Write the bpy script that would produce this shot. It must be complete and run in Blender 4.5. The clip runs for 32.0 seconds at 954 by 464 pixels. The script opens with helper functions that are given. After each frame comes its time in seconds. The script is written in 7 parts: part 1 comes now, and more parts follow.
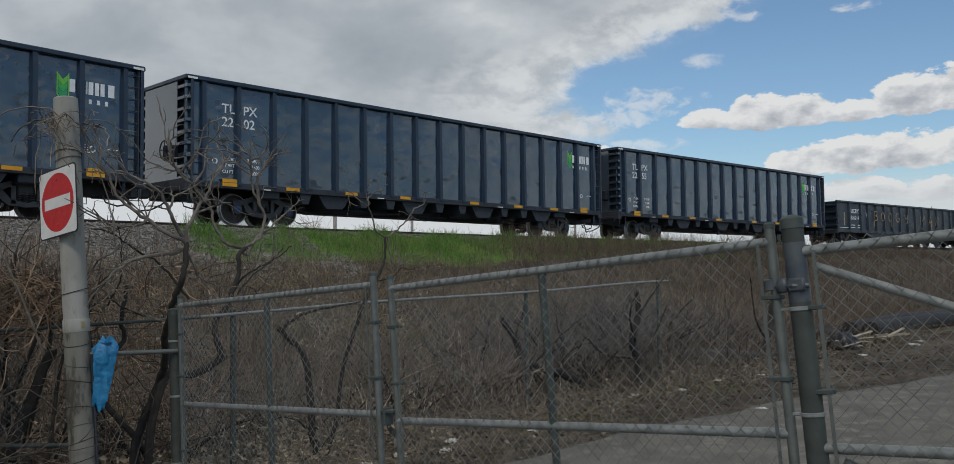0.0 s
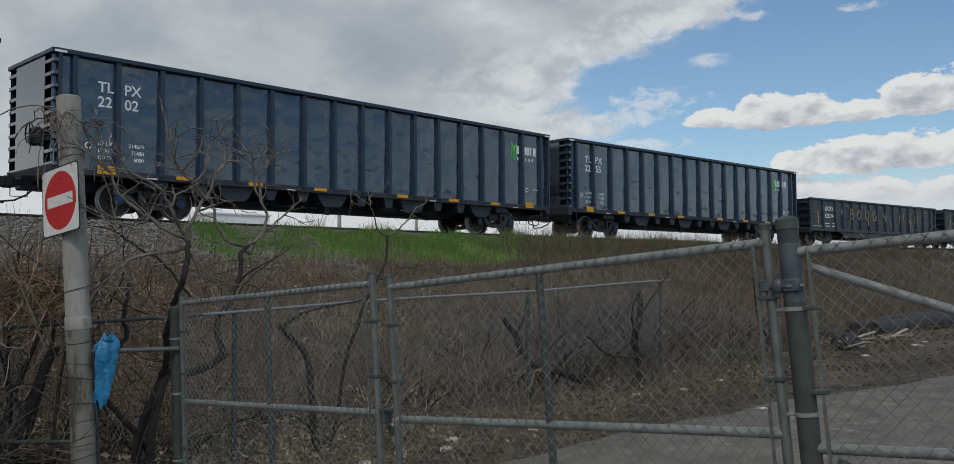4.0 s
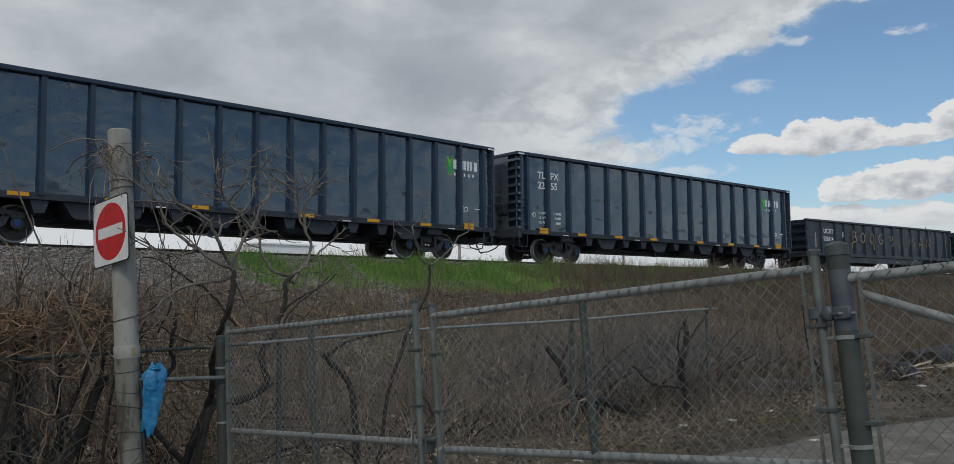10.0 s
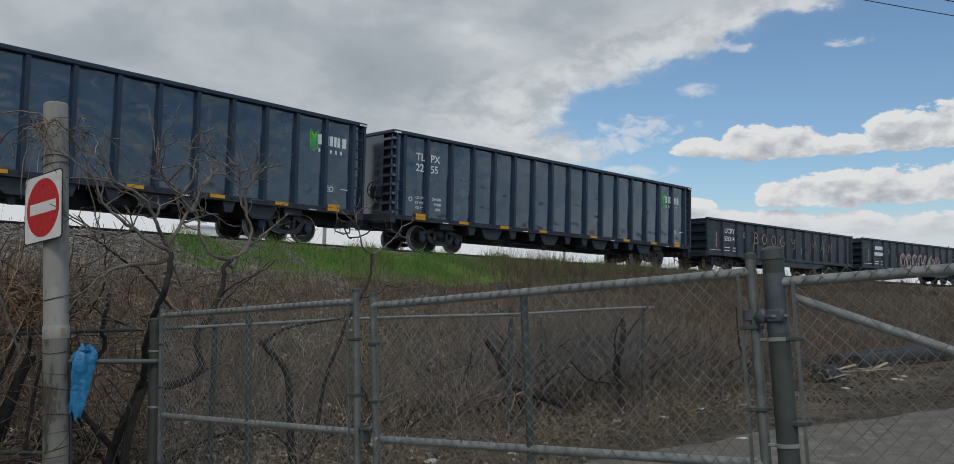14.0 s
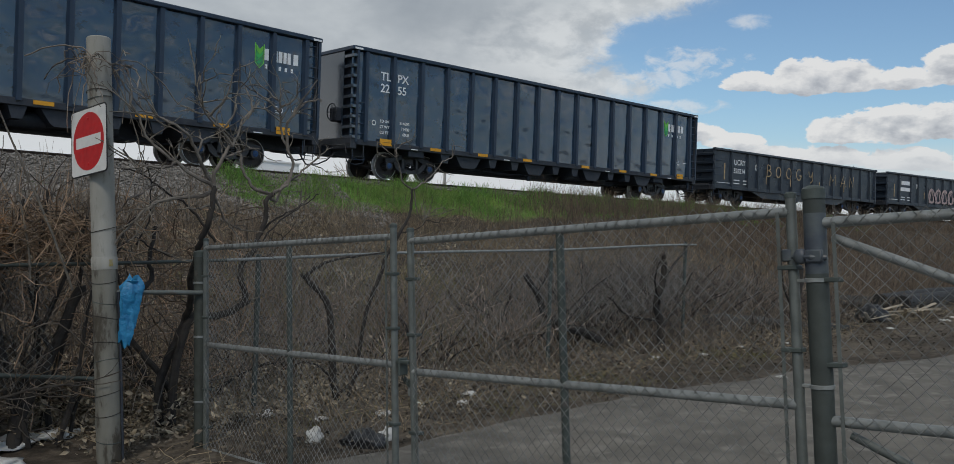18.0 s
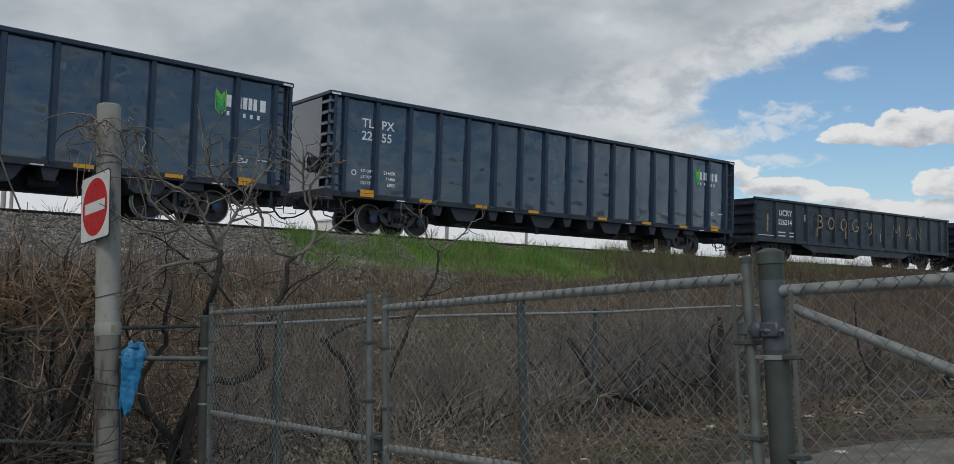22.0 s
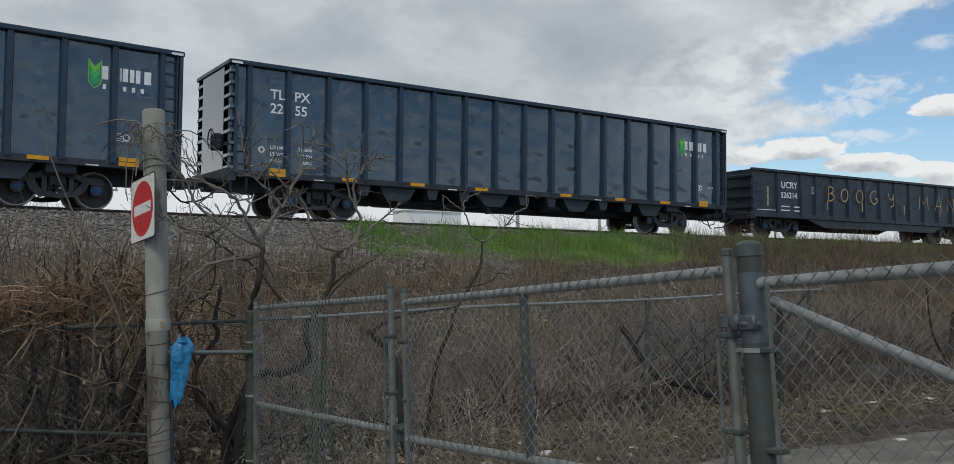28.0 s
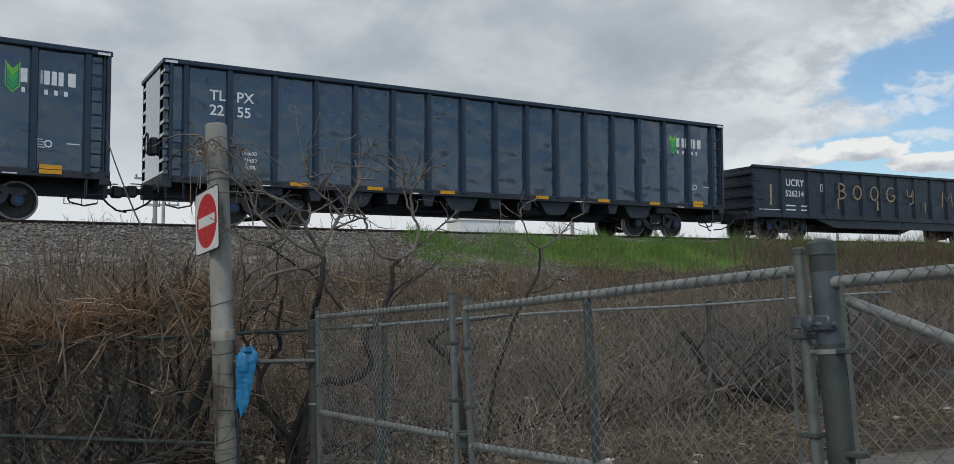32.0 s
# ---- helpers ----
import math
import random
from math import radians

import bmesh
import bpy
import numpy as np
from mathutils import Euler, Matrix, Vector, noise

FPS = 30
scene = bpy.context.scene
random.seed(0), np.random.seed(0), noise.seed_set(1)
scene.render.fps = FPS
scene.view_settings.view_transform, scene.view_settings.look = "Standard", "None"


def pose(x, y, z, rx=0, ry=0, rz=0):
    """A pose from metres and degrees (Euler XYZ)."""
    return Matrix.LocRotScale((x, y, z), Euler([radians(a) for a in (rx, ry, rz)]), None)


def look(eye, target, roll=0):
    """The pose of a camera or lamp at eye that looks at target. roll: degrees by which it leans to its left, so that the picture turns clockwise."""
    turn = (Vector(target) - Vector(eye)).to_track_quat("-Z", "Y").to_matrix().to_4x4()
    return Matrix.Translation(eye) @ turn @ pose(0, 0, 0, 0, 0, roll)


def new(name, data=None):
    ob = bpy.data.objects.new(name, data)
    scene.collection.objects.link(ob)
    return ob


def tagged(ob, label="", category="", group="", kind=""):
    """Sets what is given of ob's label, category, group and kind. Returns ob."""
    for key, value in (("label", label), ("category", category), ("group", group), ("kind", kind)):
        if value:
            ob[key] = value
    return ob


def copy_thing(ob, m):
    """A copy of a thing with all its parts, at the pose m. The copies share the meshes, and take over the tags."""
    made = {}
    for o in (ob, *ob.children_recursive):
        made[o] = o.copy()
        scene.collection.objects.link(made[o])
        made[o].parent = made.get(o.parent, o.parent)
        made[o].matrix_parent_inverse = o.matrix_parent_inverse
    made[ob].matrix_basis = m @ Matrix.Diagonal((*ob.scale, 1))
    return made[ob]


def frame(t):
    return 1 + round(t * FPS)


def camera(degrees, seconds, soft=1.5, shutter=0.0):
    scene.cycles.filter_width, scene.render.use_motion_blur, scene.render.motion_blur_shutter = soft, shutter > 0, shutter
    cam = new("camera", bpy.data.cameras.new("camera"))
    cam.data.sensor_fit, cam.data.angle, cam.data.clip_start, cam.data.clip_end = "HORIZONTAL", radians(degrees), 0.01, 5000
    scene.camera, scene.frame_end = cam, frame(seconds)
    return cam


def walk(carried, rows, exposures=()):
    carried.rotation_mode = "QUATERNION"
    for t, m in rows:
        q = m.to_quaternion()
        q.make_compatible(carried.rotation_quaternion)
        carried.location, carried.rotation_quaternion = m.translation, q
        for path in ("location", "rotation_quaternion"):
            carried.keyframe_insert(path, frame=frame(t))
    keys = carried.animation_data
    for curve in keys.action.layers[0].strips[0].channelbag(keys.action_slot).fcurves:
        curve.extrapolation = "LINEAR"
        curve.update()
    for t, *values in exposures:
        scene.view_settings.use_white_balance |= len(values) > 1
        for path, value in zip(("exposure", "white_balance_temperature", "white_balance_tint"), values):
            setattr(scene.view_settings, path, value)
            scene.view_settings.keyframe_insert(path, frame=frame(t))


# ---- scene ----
cam = camera(57.6, 32.0, soft=0.75)
PATH = [
    (0.0, (-0.008, -0.010, 1.595), (7.224, 6.878, 2.094), -0.60),
    (0.5, (-0.017, -0.016, 1.596), (7.201, 6.892, 2.032), -0.64),
    (1.0, (0.006, 0.002, 1.591), (7.219, 6.917, 1.985), 0.02),
    (1.5, (-0.011, -0.001, 1.601), (7.310, 6.803, 1.953), 0.31),
    (2.0, (-0.008, -0.003, 1.598), (7.299, 6.816, 1.946), 0.09),
    (2.5, (-0.003, -0.011, 1.596), (7.275, 6.838, 1.938), -0.35),
    (3.0, (0.005, -0.027, 1.596), (7.249, 6.855, 1.986), -0.41),
    (3.5, (0.002, -0.042, 1.597), (7.216, 6.871, 2.006), -0.37),
    (5.5, (0.021, -0.071, 1.599), (7.155, 6.888, 2.428), -0.62),
    (6.0, (0.019, -0.071, 1.602), (7.115, 6.925, 2.437), -0.69),
    (6.5, (0.020, -0.070, 1.600), (7.076, 6.964, 2.452), -0.86),
    (7.0, (0.022, -0.067, 1.598), (7.042, 7.004, 2.451), -0.86),
    (7.5, (0.020, -0.060, 1.601), (7.009, 7.041, 2.450), -0.90),
    (8.0, (0.019, -0.055, 1.600), (6.977, 7.077, 2.449), -0.87),
    (8.5, (0.033, -0.055, 1.598), (6.944, 7.125, 2.436), -0.86),
    (9.0, (0.043, -0.056, 1.598), (6.911, 7.165, 2.430), -0.83),
    (9.5, (0.032, -0.053, 1.595), (6.883, 7.184, 2.425), -0.76),
    (10.0, (0.022, -0.045, 1.594), (6.850, 7.215, 2.416), -0.55),
    (10.5, (0.023, -0.035, 1.593), (6.818, 7.257, 2.409), -0.33),
    (11.0, (0.017, -0.028, 1.594), (6.787, 7.290, 2.378), -0.08),
    (11.5, (0.010, -0.033, 1.597), (6.763, 7.303, 2.364), 0.22),
    (12.0, (0.007, -0.040, 1.598), (6.737, 7.318, 2.358), 0.41),
    (12.5, (0.013, -0.036, 1.597), (6.720, 7.344, 2.347), 0.55),
    (13.0, (0.011, -0.041, 1.591), (6.827, 7.237, 2.350), 0.79),
    (13.5, (0.010, -0.039, 1.594), (7.271, 6.796, 2.343), 1.23),
    (14.0, (0.011, -0.041, 1.595), (7.309, 6.756, 2.328), 1.36),
    (14.5, (0.007, -0.043, 1.596), (7.273, 6.789, 2.325), 1.35),
    (16.5, (0.034, -0.055, 1.595), (7.159, 6.923, 2.324), 1.14),
    (17.0, (0.076, -0.069, 1.596), (7.144, 6.968, 2.315), 0.63),
    (17.5, (0.066, -0.080, 1.608), (7.066, 7.042, 2.125), 0.99),
    (18.0, (0.053, -0.062, 1.607), (7.036, 7.096, 1.576), 1.92),
    (18.5, (0.155, -0.087, 1.612), (7.098, 7.111, 1.609), 3.54),
    (19.0, (0.304, -0.118, 1.633), (7.239, 7.087, 1.652), 3.74),
    (19.5, (0.434, -0.047, 1.617), (7.720, 6.800, 1.807), 4.02),
    (20.0, (0.613, 0.024, 1.613), (7.994, 6.748, 2.174), 3.99),
    (20.5, (0.807, -0.014, 1.637), (8.070, 6.824, 2.334), 5.00),
    (21.0, (0.890, -0.112, 1.656), (7.467, 7.390, 2.334), 4.97),
    (21.5, (0.866, -0.197, 1.667), (7.284, 7.443, 2.330), 2.79),
    (22.0, (0.843, -0.298, 1.679), (7.012, 7.549, 2.286), 1.70),
    (22.5, (0.885, -0.436, 1.699), (6.898, 7.545, 2.085), 1.88),
    (23.0, (0.925, -0.521, 1.713), (6.817, 7.551, 2.073), 1.63),
    (23.5, (0.925, -0.480, 1.704), (6.787, 7.615, 2.021), 1.65),
    (24.0, (0.908, -0.473, 1.707), (6.957, 7.486, 1.965), 2.18),
    (24.5, (0.903, -0.492, 1.712), (7.045, 7.395, 1.977), 2.19),
    (26.5, (0.953, -0.498, 1.713), (6.838, 7.581, 2.010), 0.60),
    (27.0, (0.998, -0.509, 1.716), (6.741, 7.670, 2.062), -0.03),
    (27.5, (1.091, -0.576, 1.727), (6.616, 7.748, 2.164), 1.07),
    (28.0, (1.132, -0.592, 1.732), (6.583, 7.780, 2.168), 0.58),
    (28.5, (1.129, -0.569, 1.723), (6.524, 7.838, 2.183), 0.09),
    (29.0, (1.120, -0.551, 1.721), (6.456, 7.894, 2.194), 0.08),
    (29.5, (1.098, -0.565, 1.721), (6.373, 7.917, 2.203), -0.00),
    (30.0, (1.088, -0.570, 1.717), (6.288, 7.957, 2.215), -0.16),
    (30.5, (1.076, -0.583, 1.719), (6.192, 7.993, 2.241), -0.17),
    (31.0, (1.085, -0.574, 1.722), (6.149, 8.032, 2.250), -0.02),
    (31.5, (1.100, -0.562, 1.713), (6.093, 8.086, 2.250), -0.21),
    (32.0, (1.104, -0.559, 1.711), (6.022, 8.132, 2.248), -0.25),
]
walk(cam, [(t, look(eye, target, roll)) for t, eye, target, roll in PATH], [(0.0, 0.0), (21.0, 0.0), (24.0, 0.13), (27.0, 0.19), (32.0, 0.19)])

# ---- world, sun, exposure ----
SUN_EL, SUN_BEAR = 48.0, -128.0          # elevation and bearing (from +y, to the right)


class Nodes:
    """Short hand for node trees."""

    def __init__(self, tree):
        self.tree = tree
        tree.nodes.clear()

    def add(self, kind, **sets):
        n = self.tree.nodes.new(kind)
        for k, v in sets.items():
            setattr(n, k, v)
        return n

    def link(self, value, socket):
        if isinstance(value, bpy.types.NodeSocket):
            self.tree.links.new(value, socket)
        else:
            socket.default_value = value

    def math(self, op, a, b=0.0, c=0.0, clamp=False):
        n = self.add("ShaderNodeMath", operation=op, use_clamp=clamp)
        for v, s in zip((a, b, c), n.inputs):
            self.link(v, s)
        return n.outputs[0]

    def noise(self, vec, scale, detail=4.0, rough=0.55, warp=0.0):
        n = self.add("ShaderNodeTexNoise")
        self.link(vec, n.inputs["Vector"])
        n.inputs["Scale"].default_value = scale
        n.inputs["Detail"].default_value = detail
        n.inputs["Roughness"].default_value = rough
        n.inputs["Distortion"].default_value = warp
        return n.outputs["Fac"]

    def mix(self, fac, a, b, blend="MIX"):
        n = self.add("ShaderNodeMix", data_type="RGBA", blend_type=blend)
        self.link(fac, n.inputs[0])
        self.link(a, n.inputs[6])
        self.link(b, n.inputs[7])
        return n.outputs[2]

    def ramp(self, fac, stops):
        n = self.add("ShaderNodeValToRGB")
        self.link(fac, n.inputs[0])
        e = n.color_ramp.elements
        while len(e) < len(stops):
            e.new(0.5)
        for el, (p, c) in zip(e, stops):
            el.position = p
            el.color = (*c, 1) if len(c) == 3 else c
        return n.outputs[0]

    def range(self, v, a, b, lo=0.0, hi=1.0, smooth=True):
        n = self.add("ShaderNodeMapRange", interpolation_type="SMOOTHSTEP" if smooth else "LINEAR")
        for val, s in zip((v, a, b, lo, hi), n.inputs):
            self.link(val, s)
        return n.outputs[0]


world = bpy.data.worlds.new("sky")
scene.world = world
world.use_nodes = True
N = Nodes(world.node_tree)
way = N.add("ShaderNodeTexCoord").outputs["Generated"]
sep = N.add("ShaderNodeSeparateXYZ")
N.link(way, sep.inputs[0])
bear = N.math("MULTIPLY", N.math("ARCTAN2", sep.outputs[0], sep.outputs[1]), 57.2958)
elev = N.math("MULTIPLY", N.math("ARCSINE", sep.outputs[2]), 57.2958)
sky = N.add("ShaderNodeTexSky", sky_type="NISHITA", sun_disc=False)
sky.sun_elevation, sky.sun_rotation = radians(SUN_EL), radians(SUN_BEAR)
sky.air_density, sky.dust_density, sky.ozone_density = 1.1, 0.6, 1.0
blue = N.mix(1.0, sky.outputs[0], (0.088, 0.104, 0.116, 1), "MULTIPLY")
# a flat layer of cloud, seen in perspective
comb = N.add("ShaderNodeCombineXYZ")
lift = N.math("ADD", N.math("MAXIMUM", sep.outputs[2], 0.0), 0.12)
N.link(N.math("DIVIDE", sep.outputs[0], lift), comb.inputs[0])
N.link(N.math("DIVIDE", sep.outputs[1], lift), comb.inputs[1])
layer = comb.outputs[0]
ang = N.add("ShaderNodeCombineXYZ")
N.link(N.math("MULTIPLY", bear, 0.1), ang.inputs[0])
N.link(N.math("MULTIPLY", elev, 0.17), ang.inputs[1])
angle = ang.outputs[0]
big = N.noise(layer, 0.55, 6.0, 0.55, 0.3)
fine = N.noise(angle, 1.9, 8.0, 0.6, 0.25)
puffy = N.noise(angle, 3.6, 8.0, 0.60, 0.15)
up = N.add("ShaderNodeVectorMath", operation="ADD")
N.link(angle, up.inputs[0])
up.inputs[1].default_value = (-0.03, 0.075, 0.0)
curl_n = N.noise(angle, 8.0, 8.0, 0.62, 0.4)
# the broken sheet of cloud that fills the left of the sky: its edge leans with the height
rough_edge = N.math("ADD", N.math("MULTIPLY", N.math("SUBTRACT", fine, 0.5), 11.0), N.math("MULTIPLY", N.math("SUBTRACT", curl_n, 0.5), 3.5))
above = N.math("MAXIMUM", N.math("SUBTRACT", elev, 12.0), 0.0)
edge = N.math("ADD", N.math("MULTIPLY", above, 2.1), N.math("MULTIPLY", N.math("MULTIPLY", above, above), 0.12))
edge = N.math("ADD", edge, N.math("MULTIPLY", N.range(elev, 11.2, 9.4), 3.0))
edge = N.math("SUBTRACT", N.math("ADD", edge, 51.2), N.math("MULTIPLY", N.range(elev, 9.2, 7.0), 5.0))
sheet = N.math("ADD", N.math("SUBTRACT", edge, bear), rough_edge)
cover = N.math("ADD", N.math("MULTIPLY", N.range(sheet, -1.3, 1.2), 0.8), N.math("MULTIPLY", N.range(sheet, -3.5, 4.0), 0.2))
# behind the camera the cover breaks up
cover_back = N.range(N.math("ADD", N.math("MULTIPLY", big, 0.5), N.math("MULTIPLY", fine, 0.5)), 0.50, 0.57)
back = N.range(N.math("ABSOLUTE", bear), 96.0, 120.0)
cover = N.math("ADD", N.math("MULTIPLY", cover, N.math("SUBTRACT", 1.0, back)), N.math("MULTIPLY", cover_back, back))
broad = N.noise(angle, 1.0, 4.0, 0.5, 0.3)
sheet_tone = N.ramp(N.math("ADD", N.math("MULTIPLY", N.math("ADD", N.math("MULTIPLY", fine, 0.3), N.math("MULTIPLY", broad, 0.7)), 0.72), N.math("MULTIPLY", big, 0.28)),
                    [(0.34, (0.345, 0.39, 0.44)), (0.47, (0.44, 0.485, 0.53)), (0.58, (0.59, 0.635, 0.67)), (0.7, (0.83, 0.865, 0.88))])
low_glow = N.range(elev, 14.0, 1.0)
sheet_tone = N.mix(N.math("MULTIPLY", low_glow, 0.7), sheet_tone, (0.82, 0.865, 0.89, 1))
white_low = N.range(elev, 7.0, 3.0)
sheet_tone = N.mix(N.math("MULTIPLY", white_low, 0.9), sheet_tone, (0.77, 0.80, 0.82, 1))
sheet_tone = N.mix(back, sheet_tone, N.ramp(fine, [(0.42, (0.50, 0.56, 0.62)), (0.58, (1.0, 1.04, 1.05))]))
lumps = N.range(puffy, 0.36, 0.62)
edge_light = N.math("MULTIPLY", N.range(sheet, 15.0, 0.5), N.math("ADD", 0.12, N.math("MULTIPLY", lumps, 0.62)))
sheet_tone = N.mix(edge_light, sheet_tone, (0.83, 0.86, 0.875, 1))


knobs = N.math("ADD", N.math("MULTIPLY", puffy, 0.5), N.math("MULTIPLY", N.noise(angle, 8.5, 8.0, 0.62, 0.2), 0.5))


def puff(b0, e0, rb, re, wob, base=0.0, grain=None, raise_by=0.0):
    """How far inside a heap of cloud a direction lies; base > 0 flattens its foot."""
    db = N.math("DIVIDE", N.math("SUBTRACT", bear, b0), rb)
    de = N.math("DIVIDE", N.math("SUBTRACT", elev, e0 - raise_by), re)
    de = N.math("MAXIMUM", de, N.math("MULTIPLY", de, -1.0 - base))
    d = N.math("ADD", N.math("MULTIPLY", db, db), N.math("MULTIPLY", de, de))
    return N.math("ADD", N.math("SUBTRACT", 1.0, d), N.math("MULTIPLY", N.math("SUBTRACT", grain or knobs, 0.5), wob))


HEAPS = ((61.7, 9.6, 2.0, 0.9), (64.6, 9.6, 2.7, 1.5), (67.4, 9.6, 2.4, 1.35), (70.2, 9.5, 2.4, 1.0), (73.3, 10.0, 2.5, 1.75), (76.6, 10.1, 3.0, 1.9), (80.5, 10.2, 3.2, 1.9),
         (66.8, 6.5, 2.1, 1.2), (69.6, 6.6, 2.7, 1.6), (73.2, 6.8, 3.0, 1.6), (77.0, 6.9, 3.2, 1.6), (81.5, 6.9, 4.0, 1.7),
         (62.6, 5.0, 3.0, 0.9), (66.3, 5.0, 3.0, 0.8), (70.5, 4.8, 3.2, 0.9), (76.0, 4.5, 5.0, 1.0),
         (53.6, 7.5, 2.7, 1.0), (57.6, 6.5, 2.8, 0.9), (50.2, 7.2, 2.2, 0.9), (60.6, 6.0, 2.0, 0.7))


def heap_field(raise_by):
    field = None
    for b0, e0, rb, re in HEAPS:
        v = puff(b0, e0, rb, re, 3.4, 1.1, None, raise_by)
        field = v if field is None else N.math("MAXIMUM", field, v)
    return field


heaps = heap_field(0.0)
heap_cover = N.range(heaps, -0.06, 0.22)
veils = None
for p in ((57.6, 11.0, 3.0, 0.9, 6.0, 0.0), (56.0, 10.2, 2.2, 0.8, 6.0, 0.0), (57.5, 8.2, 2.4, 0.5, 6.0, 0.3),
          (62.6, 16.2, 1.5, 0.55, 5.0, 0.3), (64.0, 15.9, 0.9, 0.4, 5.0, 0.3), (61.3, 13.35, 1.3, 0.55, 3.6, 0.2), (70.3, 15.8, 1.2, 0.3, 5.6, 0.0)):
    v = puff(*p, curl_n)
    veils = v if veils is None else N.math("MAXIMUM", veils, v)
heap_cover = N.math("MAXIMUM", heap_cover, N.math("MULTIPLY", N.range(veils, -0.3, 1.4), 0.55))
# the sun lights the crowns; what has more cloud over it lies in its shade
over = N.range(heap_field(0.55), -0.1, 1.35, smooth=False)
lit = N.math("SUBTRACT", N.noise(up.outputs[0], 3.6, 4.0, 0.55, 0.15), N.noise(angle, 3.6, 4.0, 0.55, 0.15))
heap_tone = N.ramp(N.math("SUBTRACT", N.math("ADD", 0.78, N.math("MULTIPLY", lit, -2.0)), N.math("MULTIPLY", over, 0.70)),
                   [(0.08, (0.46, 0.485, 0.53)), (0.34, (0.62, 0.64, 0.67)), (0.68, (0.86, 0.86, 0.855))])
haze = N.range(elev, 9.0, -1.0)
haze = N.math("ADD", N.math("MULTIPLY", haze, N.math("SUBTRACT", 1.0, back)), N.math("MULTIPLY", N.range(elev, 13.5, 6.0), back))
clear = N.mix(N.math("MULTIPLY", haze, 0.6), blue, N.mix(back, (0.54, 0.66, 0.78, 1), (0.46, 0.62, 0.74, 1)))
out = N.mix(N.math("MULTIPLY", heap_cover, 0.96), clear, heap_tone)
out = N.mix(cover, out, sheet_tone)
out = N.mix(N.math("MULTIPLY", N.math("MULTIPLY", N.range(elev, 6.4, 3.6), 0.85), N.math("SUBTRACT", 1.0, back)), out, (0.71, 0.745, 0.775, 1))
below = N.range(elev, -0.5, -4.0)
out = N.mix(below, out, (0.16, 0.15, 0.13, 1))
bg = N.add("ShaderNodeBackground")
N.link(out, bg.inputs[0])
bg.inputs[1].default_value = 0.86
N.link(bg.outputs[0], N.add("ShaderNodeOutputWorld").inputs[0])

sun_data = bpy.data.lights.new("sun", "SUN")
sun_data.energy, sun_data.angle, sun_data.color = 1.05, radians(8), (1.0, 0.91, 0.76)
sun = new("sun", sun_data)
sb, se = radians(SUN_BEAR), radians(SUN_EL)
sun.matrix_basis = look((0, 0, 60), (-math.sin(sb) * math.cos(se) * 10, -math.cos(sb) * math.cos(se) * 10, 60 - math.sin(se) * 10))
scene.view_settings.exposure = 0.0


